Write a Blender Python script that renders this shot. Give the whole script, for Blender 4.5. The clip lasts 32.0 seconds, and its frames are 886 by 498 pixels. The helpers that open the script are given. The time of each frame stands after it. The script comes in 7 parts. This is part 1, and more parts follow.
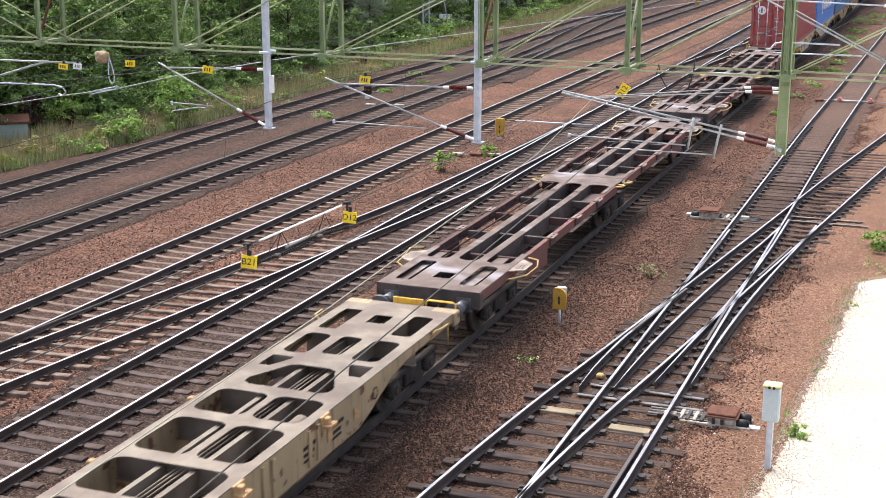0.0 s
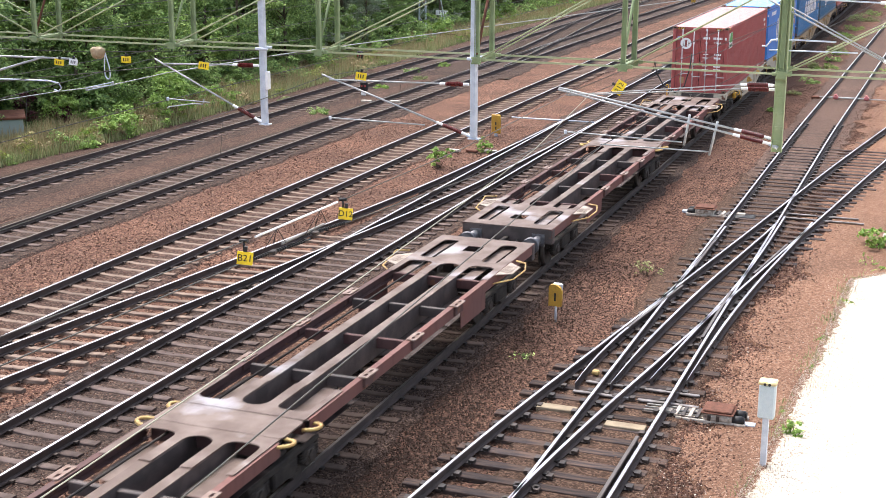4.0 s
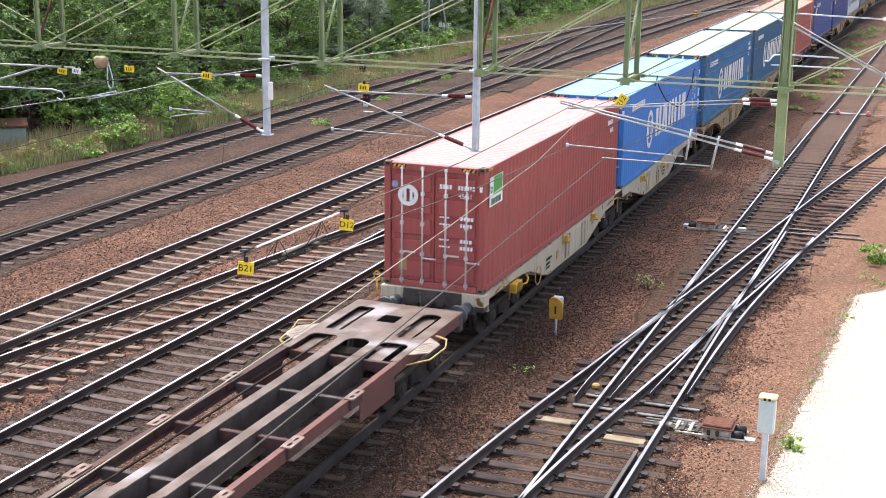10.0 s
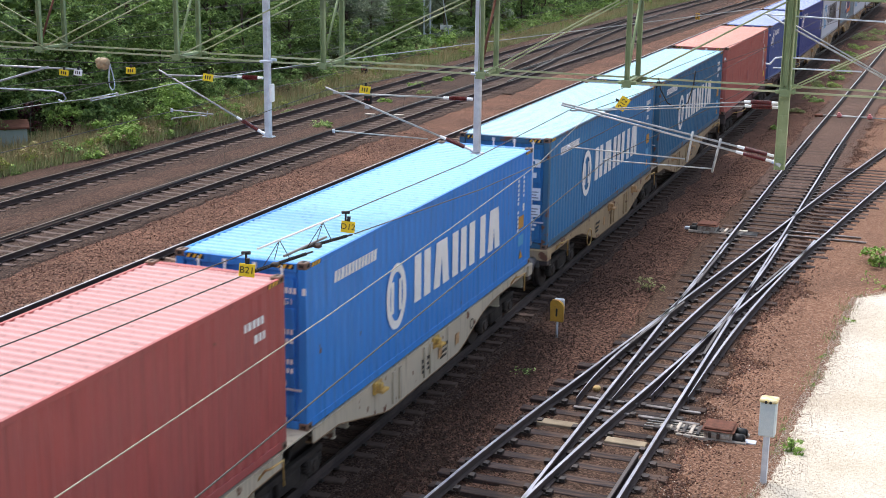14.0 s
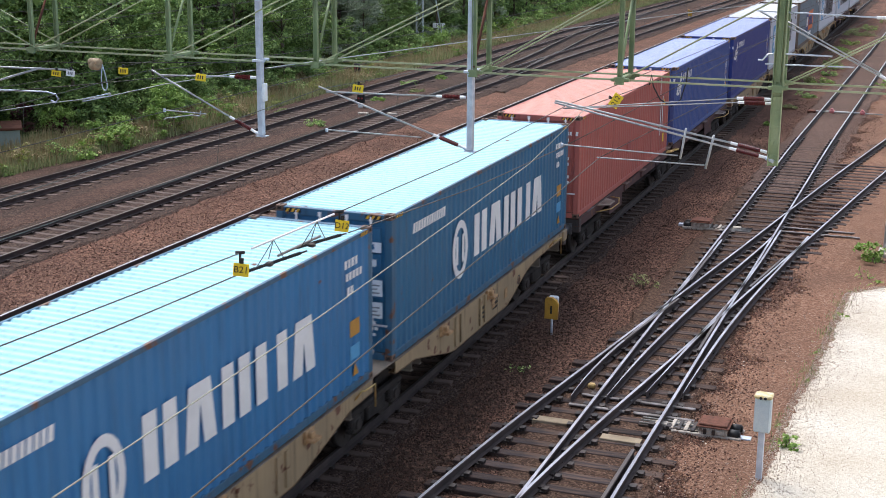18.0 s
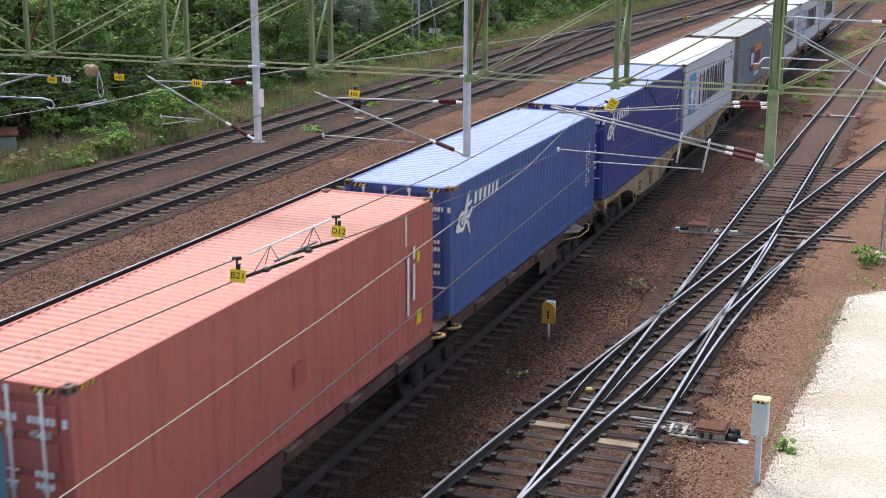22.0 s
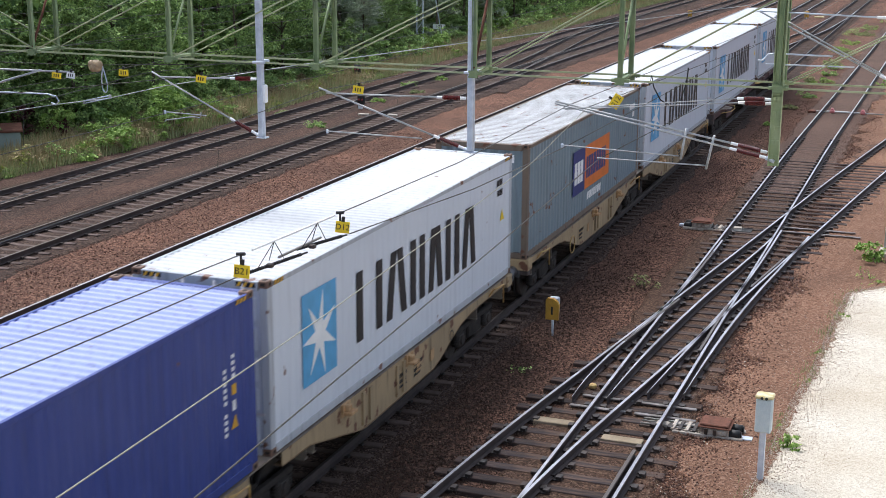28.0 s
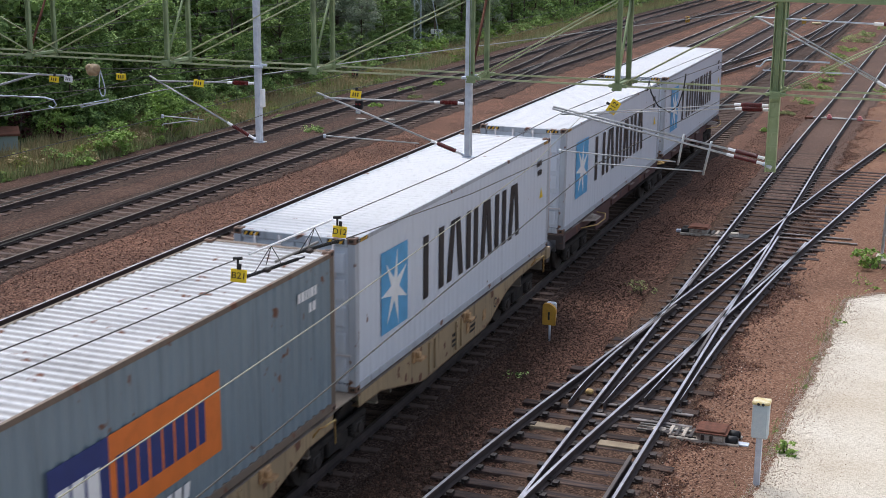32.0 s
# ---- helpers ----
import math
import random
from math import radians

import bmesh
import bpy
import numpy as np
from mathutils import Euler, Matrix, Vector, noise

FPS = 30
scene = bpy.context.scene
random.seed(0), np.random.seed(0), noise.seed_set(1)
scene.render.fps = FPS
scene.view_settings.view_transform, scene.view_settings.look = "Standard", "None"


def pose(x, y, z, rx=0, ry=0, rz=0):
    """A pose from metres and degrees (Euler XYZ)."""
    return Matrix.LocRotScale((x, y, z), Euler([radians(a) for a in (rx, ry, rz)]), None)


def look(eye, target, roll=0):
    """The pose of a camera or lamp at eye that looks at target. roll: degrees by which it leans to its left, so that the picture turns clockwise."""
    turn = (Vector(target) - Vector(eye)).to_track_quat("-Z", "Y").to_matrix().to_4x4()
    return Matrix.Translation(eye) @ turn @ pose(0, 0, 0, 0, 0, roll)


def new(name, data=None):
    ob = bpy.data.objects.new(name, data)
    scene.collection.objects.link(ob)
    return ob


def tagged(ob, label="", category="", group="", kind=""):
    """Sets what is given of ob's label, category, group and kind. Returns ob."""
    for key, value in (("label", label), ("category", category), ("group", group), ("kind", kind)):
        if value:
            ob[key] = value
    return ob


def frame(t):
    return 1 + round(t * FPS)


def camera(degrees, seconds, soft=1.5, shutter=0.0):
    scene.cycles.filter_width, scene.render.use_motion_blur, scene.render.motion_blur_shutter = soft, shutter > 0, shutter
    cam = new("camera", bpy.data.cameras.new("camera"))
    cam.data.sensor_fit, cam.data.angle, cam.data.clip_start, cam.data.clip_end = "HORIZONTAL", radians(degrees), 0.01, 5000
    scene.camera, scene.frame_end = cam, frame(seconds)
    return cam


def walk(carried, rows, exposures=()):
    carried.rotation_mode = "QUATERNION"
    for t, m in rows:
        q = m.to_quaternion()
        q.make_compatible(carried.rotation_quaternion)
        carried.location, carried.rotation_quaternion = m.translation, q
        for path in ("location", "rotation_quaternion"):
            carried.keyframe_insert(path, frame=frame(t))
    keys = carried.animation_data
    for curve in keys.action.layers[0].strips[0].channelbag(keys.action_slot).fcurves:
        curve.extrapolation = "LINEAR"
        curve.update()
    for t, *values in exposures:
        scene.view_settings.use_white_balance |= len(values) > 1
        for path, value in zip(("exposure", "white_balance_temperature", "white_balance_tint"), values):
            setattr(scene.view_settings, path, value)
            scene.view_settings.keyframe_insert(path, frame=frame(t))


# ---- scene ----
EXPOSURES = ((0, 1.15, 6420, 11), (2, 1.22, 6420, 11), (3.5, 1.36, 6400, 11), (7.5, 1.4, 6400, 11), (9, 1.36, 6400, 11), (11, 1.2, 6340, 11), (13, 0.9, 6230, 10), (17, 0.65, 6120, 11), (19, 0.65, 6050, 11), (23, 0.7, 6120, 9), (25, 0.78, 6170, 9), (28, 0.62, 6030, 9), (30, 0.43, 6030, 10), (32, 0.33, 6080, 11))

# the camera stands still on a bridge and is held by hand, so that it only turns a little
cam = camera(36.391, 32.0, soft=0.7, shutter=0.4)
EYE = (10.842, 0.0, 9.610)


def aim(heading, tilt, lean):
    return pose(*EYE, 90 + tilt, 0, -heading) @ pose(0, 0, 0, 0, 0, lean)


walk(cam, [(t, aim(a, b, c)) for t, a, b, c in (
    (0, -21.098, -14.536, 0.09), (0.5, -21.047, -14.535, 0.12), (1, -21.018, -14.493, 0.10), (1.5, -21.029, -14.527, 0.07),
    (2, -21.051, -14.535, 0.13), (2.5, -21.014, -14.604, 0.15), (3, -21.015, -14.643, 0.13), (3.5, -20.962, -14.680, 0.17),
    (5.5, -20.821, -14.465, 0.34), (6, -20.643, -14.281, 0.44), (6.5, -20.608, -14.224, 0.62), (7, -20.618, -14.156, 0.70),
    (7.5, -20.524, -13.955, 0.82), (8, -20.454, -13.726, 0.86), (8.5, -20.598, -13.741, 0.79), (9, -20.727, -13.938, 0.70),
    (9.5, -20.840, -14.064, 0.68), (10, -20.968, -14.176, 0.72), (10.5, -21.002, -14.279, 0.77), (11, -20.961, -14.282, 0.74),
    (11.5, -20.891, -14.221, 0.74), (12, -20.904, -14.236, 0.79), (12.5, -20.921, -14.205, 0.76), (13, -20.963, -14.173, 0.79),
    (13.5, -20.988, -14.085, 0.72), (14, -21.022, -14.084, 0.79), (14.5, -21.017, -14.142, 0.79), (16.5, -21.002, -14.637, 0.47),
    (17, -20.715, -14.176, 0.47), (17.5, -20.691, -13.979, 0.54), (18, -20.763, -14.153, 0.46), (18.5, -20.707, -14.462, 0.34),
    (19, -20.681, -14.331, 0.47), (19.5, -20.691, -14.034, 0.43), (20, -20.621, -13.707, 0.46), (20.5, -20.573, -13.714, 0.49),
    (21, -20.606, -13.833, 0.46), (21.5, -20.672, -13.916, 0.45), (22, -20.623, -13.938, 0.28), (22.5, -20.807, -14.146, -0.03),
    (23, -20.800, -14.238, -0.01), (23.5, -20.742, -13.907, 0.21), (24, -20.622, -13.615, 0.25), (24.5, -20.589, -13.649, 0.27),
    (25, -20.608, -13.758, 0.39), (25.5, -20.602, -13.812, 0.32), (27.5, -20.764, -14.200, 0.30), (28, -20.793, -14.110, 0.30),
    (28.5, -20.777, -14.113, 0.31), (29, -20.761, -14.178, 0.29), (29.5, -20.698, -14.141, 0.31), (30, -20.630, -13.942, 0.23),
    (30.5, -20.581, -13.848, 0.33), (31, -20.618, -13.835, 0.41), (31.5, -20.674, -13.863, 0.51), (32, -20.667, -13.900, 0.51),
)], exposures=EXPOSURES)

# ---- sky and sun: a bright overcast afternoon ----
world = bpy.data.worlds.new("sky")
scene.world = world
world.use_nodes = True
wn = world.node_tree.nodes
sky = wn.new("ShaderNodeTexSky")
sky.sky_type, sky.sun_disc = "NISHITA", False
sky.sun_elevation, sky.sun_rotation = radians(61), radians(-57)
sky.air_density, sky.dust_density, sky.ozone_density = 1.0, 4.0, 0.6
hue = wn.new("ShaderNodeHueSaturation")
hue.inputs["Saturation"].default_value = 0.62
world.node_tree.links.new(sky.outputs[0], hue.inputs["Color"])
world.node_tree.links.new(hue.outputs[0], wn["Background"].inputs[0])
wn["Background"].inputs[1].default_value = 0.15
sun = new("sun", bpy.data.lights.new("sun", "SUN"))
sun.data.energy, sun.data.angle, sun.data.color = 1.45, radians(28), (1.0, 0.965, 0.93)
sun.matrix_world = look((-11.0, 7.0, 24), (0, 0, 0))


# ---- materials ----
def material(name, rough=0.7, metal=0.0):
    m = bpy.data.materials.new(name)
    m.use_nodes = True
    b = m.node_tree.nodes["Principled BSDF"]
    b.inputs["Roughness"].default_value, b.inputs["Metallic"].default_value = rough, metal
    return m, m.node_tree.nodes, m.node_tree.links, b


def surface(name, base, other, scale=3.0, rough=0.7, metal=0.0, fine=60.0, bump=0.15, spread=(0.4, 0.65), stain=None, stain_scale=1.2, stain_at=(0.55, 0.75), per_object=0.0, stretch=(1, 1, 1), detail=6):
    """Two tones mixed by a large noise, fine grain and relief, and optional stains, in metres."""
    m, n, l, b = material(name, rough, metal)
    if rough > 0.8:
        b.inputs["Specular IOR Level"].default_value = 0.2
    co = n.new("ShaderNodeTexCoord")
    mp = n.new("ShaderNodeMapping")
    mp.inputs["Scale"].default_value = stretch
    l.new(co.outputs["Object"], mp.inputs[0])
    big = n.new("ShaderNodeTexNoise")
    big.inputs["Scale"].default_value, big.inputs["Detail"].default_value = scale, detail
    l.new(mp.outputs[0], big.inputs["Vector"])
    ramp = n.new("ShaderNodeMapRange")
    ramp.inputs[1].default_value, ramp.inputs[2].default_value = spread
    l.new(big.outputs[0], ramp.inputs[0])
    mix = n.new("ShaderNodeMix")
    mix.data_type = "RGBA"
    mix.inputs[6].default_value, mix.inputs[7].default_value = (*base, 1), (*other, 1)
    l.new(ramp.outputs[0], mix.inputs[0])
    col = mix.outputs[2]
    if stain:
        sn = n.new("ShaderNodeTexNoise")
        sn.inputs["Scale"].default_value, sn.inputs["Detail"].default_value = stain_scale, 8
        l.new(mp.outputs[0], sn.inputs["Vector"])
        sr = n.new("ShaderNodeMapRange")
        sr.inputs[1].default_value, sr.inputs[2].default_value = stain_at
        l.new(sn.outputs[0], sr.inputs[0])
        m2 = n.new("ShaderNodeMix")
        m2.data_type = "RGBA"
        m2.inputs[7].default_value = (*stain, 1)
        l.new(sr.outputs[0], m2.inputs[0])
        l.new(col, m2.inputs[6])
        col = m2.outputs[2]
    grain = n.new("ShaderNodeTexNoise")
    grain.inputs["Scale"].default_value, grain.inputs["Detail"].default_value = fine, 4
    l.new(co.outputs["Object"], grain.inputs["Vector"])
    val = n.new("ShaderNodeHueSaturation")
    l.new(col, val.inputs["Color"])
    gr = n.new("ShaderNodeMapRange")
    gr.inputs[3].default_value, gr.inputs[4].default_value = 0.82, 1.18
    l.new(grain.outputs[0], gr.inputs[0])
    value = gr.outputs[0]
    if per_object:
        oi = n.new("ShaderNodeObjectInfo")
        pr = n.new("ShaderNodeMapRange")
        pr.inputs[3].default_value, pr.inputs[4].default_value = 1 - per_object, 1 + per_object
        l.new(oi.outputs["Random"], pr.inputs[0])
        mu = n.new("ShaderNodeMath")
        mu.operation = "MULTIPLY"
        l.new(value, mu.inputs[0])
        l.new(pr.outputs[0], mu.inputs[1])
        value = mu.outputs[0]
    l.new(value, val.inputs["Value"])
    l.new(val.outputs[0], b.inputs["Base Color"])
    if bump:
        bp = n.new("ShaderNodeBump")
        bp.inputs["Strength"].default_value, bp.inputs["Distance"].default_value = bump, 0.02
        l.new(grain.outputs[0], bp.inputs["Height"])
        l.new(bp.outputs[0], b.inputs["Normal"])
    return m


def gravel(name, tones, size=0.055, bump=0.8, blotch=((0.8, 0.78, 0.76), (1.1, 1.05, 1.0)), dust=None):
    """Loose stones: cells of the given size in several tones, with joints and wide blotches."""
    m, n, l, b = material(name, 0.95)
    b.inputs["Specular IOR Level"].default_value = 0.12
    co = n.new("ShaderNodeTexCoord")
    vo = n.new("ShaderNodeTexVoronoi")
    vo.inputs["Scale"].default_value = 1 / size
    l.new(co.outputs["Object"], vo.inputs["Vector"])
    wn_ = n.new("ShaderNodeSeparateColor")
    l.new(vo.outputs["Color"], wn_.inputs[0])
    ra = n.new("ShaderNodeValToRGB")
    e = ra.color_ramp.elements
    e[0].color, e[1].color = (*tones[0], 1), (*tones[-1], 1)
    for i, c in enumerate(tones[1:-1]):
        e.new((i + 1) / (len(tones) - 1)).color = (*c, 1)
    l.new(wn_.outputs[0], ra.inputs[0])
    big = n.new("ShaderNodeTexNoise")
    big.inputs["Scale"].default_value, big.inputs["Detail"].default_value = 0.35, 7
    l.new(co.outputs["Object"], big.inputs["Vector"])
    bl = n.new("ShaderNodeMix")
    bl.data_type = "RGBA"
    bl.inputs[6].default_value, bl.inputs[7].default_value = (*blotch[0], 1), (*blotch[1], 1)
    br = n.new("ShaderNodeMapRange")
    br.inputs[1].default_value, br.inputs[2].default_value = 0.35, 0.68
    l.new(big.outputs[0], br.inputs[0])
    l.new(br.outputs[0], bl.inputs[0])
    mu = n.new("ShaderNodeMix")
    mu.data_type, mu.blend_type = "RGBA", "MULTIPLY"
    mu.inputs[0].default_value = 1
    l.new(ra.outputs[0], mu.inputs[6])
    l.new(bl.outputs[2], mu.inputs[7])
    col = mu.outputs[2]
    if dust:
        # brake dust settled in a band along the busiest track, train shade painted in
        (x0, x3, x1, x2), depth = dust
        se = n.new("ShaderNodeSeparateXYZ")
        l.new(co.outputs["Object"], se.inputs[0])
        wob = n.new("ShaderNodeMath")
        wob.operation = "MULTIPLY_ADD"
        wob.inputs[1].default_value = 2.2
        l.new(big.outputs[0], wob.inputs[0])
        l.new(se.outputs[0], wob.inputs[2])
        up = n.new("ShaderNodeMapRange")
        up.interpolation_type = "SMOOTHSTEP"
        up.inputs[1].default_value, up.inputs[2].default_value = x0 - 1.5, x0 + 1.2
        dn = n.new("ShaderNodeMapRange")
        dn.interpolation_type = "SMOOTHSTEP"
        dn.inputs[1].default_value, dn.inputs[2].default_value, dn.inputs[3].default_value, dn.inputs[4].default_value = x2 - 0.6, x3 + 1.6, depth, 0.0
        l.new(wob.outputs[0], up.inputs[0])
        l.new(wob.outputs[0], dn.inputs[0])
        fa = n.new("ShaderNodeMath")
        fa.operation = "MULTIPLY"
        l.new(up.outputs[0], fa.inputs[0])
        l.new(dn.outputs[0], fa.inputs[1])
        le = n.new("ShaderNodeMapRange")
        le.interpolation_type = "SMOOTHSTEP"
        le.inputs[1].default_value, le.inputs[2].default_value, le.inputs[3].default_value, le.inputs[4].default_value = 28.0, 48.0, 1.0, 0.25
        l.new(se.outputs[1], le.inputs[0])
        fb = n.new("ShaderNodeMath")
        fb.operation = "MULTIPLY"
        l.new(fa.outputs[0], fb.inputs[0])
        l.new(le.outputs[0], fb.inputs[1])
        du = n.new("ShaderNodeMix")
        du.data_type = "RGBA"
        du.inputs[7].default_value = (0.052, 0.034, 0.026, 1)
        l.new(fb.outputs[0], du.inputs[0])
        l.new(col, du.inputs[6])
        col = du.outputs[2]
    l.new(col, b.inputs["Base Color"])
    bp = n.new("ShaderNodeBump")
    bp.inputs["Strength"].default_value, bp.inputs["Distance"].default_value = bump, size * 0.5
    bp.invert = True
    l.new(vo.outputs["Distance"], bp.inputs["Height"])
    l.new(bp.outputs[0], b.inputs["Normal"])
    return m


def plain(name, c, rough=0.6, metal=0.0, var=0.12):
    return surface(name, c, tuple(v * (1 - var) for v in c), 4.0, rough, metal, 80, 0.05)


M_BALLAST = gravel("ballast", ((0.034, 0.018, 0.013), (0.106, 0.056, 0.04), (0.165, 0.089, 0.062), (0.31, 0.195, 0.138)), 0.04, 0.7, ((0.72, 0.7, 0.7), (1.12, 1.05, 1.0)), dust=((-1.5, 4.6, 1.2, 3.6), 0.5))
M_CLEAN = gravel("clean_ballast", ((0.11, 0.06, 0.04), (0.17, 0.094, 0.062), (0.215, 0.122, 0.08), (0.33, 0.215, 0.155)), 0.03, 0.5)
M_BEDCROSS = gravel("crossing_bed", ((0.034, 0.021, 0.015), (0.064, 0.039, 0.027), (0.094, 0.057, 0.04), (0.17, 0.112, 0.08)), 0.032, 0.6)
M_BED = gravel("track_bed", ((0.03, 0.02, 0.017), (0.065, 0.04, 0.032), (0.094, 0.057, 0.044), (0.17, 0.115, 0.092)), 0.036, 0.7)
M_BEDFAR = gravel("brown_track_bed", ((0.045, 0.03, 0.025), (0.095, 0.062, 0.05), (0.135, 0.09, 0.072), (0.23, 0.165, 0.135)), 0.036, 0.7)
M_BEDDARK = gravel("dusty_track_bed", ((0.022, 0.016, 0.014), (0.05, 0.034, 0.028), (0.074, 0.051, 0.042), (0.14, 0.1, 0.08)), 0.038, 0.7)
M_PATH = gravel("pale_grit", ((0.5, 0.46, 0.395), (0.62, 0.58, 0.51), (0.7, 0.665, 0.6)), 0.03, 0.35, ((0.8, 0.74, 0.65), (1.05, 1.04, 1.0)))
M_SOIL = surface("soil_and_turf", (0.05, 0.075, 0.02), (0.13, 0.12, 0.045), 0.5, 1.0, 0, 12, 0.6)
M_RAIL = surface("rail_side", (0.06, 0.045, 0.042), (0.095, 0.07, 0.062), 2.0, 0.75, 0.3, 40)
M_RAILTOP = surface("rail_head", (0.68, 0.67, 0.72), (0.48, 0.47, 0.5), 0.5, 0.4, 0.9, 30, 0.02)
M_RAILCROSS = surface("worn_rail_head", (0.52, 0.52, 0.56), (0.34, 0.335, 0.36), 0.7, 0.42, 0.85, 30, 0.02)
M_RAILDULL = surface("rail_head_dull", (0.16, 0.14, 0.13), (0.09, 0.075, 0.065), 0.5, 0.45, 0.8, 30, 0.02)
M_CONCRETE = surface("sleeper_concrete", (0.24, 0.178, 0.138), (0.145, 0.102, 0.081), 2.5, 0.95, 0, 40, 0.3, per_object=0.22, stain=(0.09, 0.06, 0.05), stain_at=(0.58, 0.8))
M_CONCRETEGREY = surface("grey_sleeper_concrete", (0.135, 0.102, 0.09), (0.085, 0.063, 0.055), 2.5, 0.95, 0, 40, 0.3, per_object=0.25, stain=(0.06, 0.042, 0.036), stain_at=(0.55, 0.78))
M_CONCRETEDARK = surface("dusty_sleeper_concrete", (0.12, 0.085, 0.068), (0.075, 0.052, 0.042), 2.5, 0.95, 0, 40, 0.3, per_object=0.2)
M_TIMBER = surface("sleeper_timber", (0.035, 0.028, 0.028), (0.074, 0.052, 0.044), 2.0, 0.9, 0, 50, 0.4, per_object=0.4, stretch=(1, 8, 1), stain=(0.105, 0.066, 0.048), stain_scale=1.3, stain_at=(0.5, 0.7))
M_TIMBERDUST = surface("dusty_timber", (0.06, 0.042, 0.034), (0.1, 0.07, 0.054), 3.0, 0.9, 0, 50, 0.4, per_object=0.2)
M_TIMBERPALE = surface("new_timber", (0.32, 0.26, 0.18), (0.24, 0.19, 0.13), 3.0, 0.9, 0, 50, 0.3)
M_OILY = surface("oily_iron", (0.035, 0.03, 0.028), (0.08, 0.06, 0.05), 5.0, 0.55, 0.4, 60)
M_GREEN = surface("green_steel_paint", (0.215, 0.285, 0.135), (0.29, 0.355, 0.185), 2.5, 0.6, 0, 50, 0.1, stain=(0.10, 0.12, 0.07))
M_GREENPALE = surface("pale_green_steel_paint", (0.36, 0.40, 0.22), (0.44, 0.47, 0.28), 2.5, 0.6, 0, 50, 0.1)
M_MAST = surface("weathered_mast_paint", (0.31, 0.38, 0.19), (0.42, 0.48, 0.27), 2.5, 0.6, 0, 50, 0.1, stain=(0.14, 0.15, 0.09))
M_GALV = surface("galvanised_steel", (0.54, 0.59, 0.67), (0.68, 0.73, 0.8), 6, 0.5, 0.35, 60, 0.05)
M_WIRE = plain("copper_wire", (0.09, 0.085, 0.075), 0.5, 0.6)
M_WIRENEW = plain("pale_wire", (0.34, 0.33, 0.25), 0.5, 0.3)
M_TUBE = surface("weathered_zinc_tube", (0.38, 0.39, 0.39), (0.52, 0.53, 0.53), 6, 0.5, 0.3, 60, 0.05)
M_PORC = plain("insulator_brown", (0.13, 0.022, 0.02), 0.25)
M_BLACK = plain("black_rubber", (0.018, 0.018, 0.018), 0.6)
M_YELLOW = plain("yellow_enamel", (0.95, 0.68, 0.02), 0.45)
M_OCHRE = surface("ochre_enamel", (0.6, 0.42, 0.15), (0.46, 0.27, 0.1), 5, 0.6, stain=(0.25, 0.12, 0.05), stain_scale=6, stain_at=(0.6, 0.75))
M_WHITE = plain("white_enamel", (0.93, 0.93, 0.92), 0.5, var=0.06)
M_RED = plain("red_enamel", (0.42, 0.06, 0.06), 0.5)
M_PINK = plain("faded_red_enamel", (0.6, 0.2, 0.2), 0.6)
M_RUST = surface("rusty_plate", (0.17, 0.075, 0.05), (0.11, 0.05, 0.035), 5, 0.85, 0.1, 50, 0.2)


# ---- mesh helpers ----
def link_mesh(name, bm, mats, parent=None, label="", smooth=False):
    me = bpy.data.meshes.new(name)
    bm.to_mesh(me)
    bm.free()
    for m in (mats if isinstance(mats, (list, tuple)) else [mats]):
        me.materials.append(m)
    if smooth:
        for p in me.polygons:
            p.use_smooth = True
    ob = new(name, me)
    ob.parent = parent
    if label:
        ob["label"] = label
    return ob


def part(name, bm, mat, parent, label="", smooth=False):
    return link_mesh(name, bm, mat, parent, label, smooth)


def share(name, me, parent, m):
    ob = new(name, me)
    ob.parent = parent
    ob.matrix_basis = m
    return ob


def box(bm, x0, x1, y0, y1, z0, z1, bevel=0.0, mi=0):
    """A box, with its long edges bevelled where asked."""
    v = [bm.verts.new(c) for c in ((x0, y0, z0), (x1, y0, z0), (x1, y1, z0), (x0, y1, z0), (x0, y0, z1), (x1, y0, z1), (x1, y1, z1), (x0, y1, z1))]
    fs = [bm.faces.new([v[i] for i in f]) for f in ((3, 2, 1, 0), (4, 5, 6, 7), (0, 1, 5, 4), (1, 2, 6, 5), (2, 3, 7, 6), (3, 0, 4, 7))]
    for f in fs:
        f.material_index = mi
    if bevel:
        es = {e for f in fs for e in f.edges}
        out = bmesh.ops.bevel(bm, geom=list(es), offset=bevel, segments=1, affect="EDGES", profile=0.5)
        for f in out["faces"]:
            f.material_index = mi
    return bm


def boxes(*dims, bevel=0.0):
    bm = bmesh.new()
    for d in dims:
        box(bm, *d, bevel=bevel)
    return bm


def rod(bm, a, b, r, n=8, mi=0, r2=None):
    """A round bar from a to b."""
    a, b = Vector(a), Vector(b)
    d = b - a
    q = d.to_track_quat("Z", "Y").to_matrix()
    r2 = r if r2 is None else r2
    ring = [[bm.verts.new(c + q @ Vector((s * math.cos(t), s * math.sin(t), 0))) for t in [2 * math.pi * i / n for i in range(n)]] for c, s in ((a, r), (b, r2))]
    for i in range(n):
        f = bm.faces.new((ring[0][i], ring[0][(i + 1) % n], ring[1][(i + 1) % n], ring[1][i]))
        f.material_index, f.smooth = mi, True
    for f in (bm.faces.new(ring[0][::-1]), bm.faces.new(ring[1])):
        f.material_index = mi
    return bm


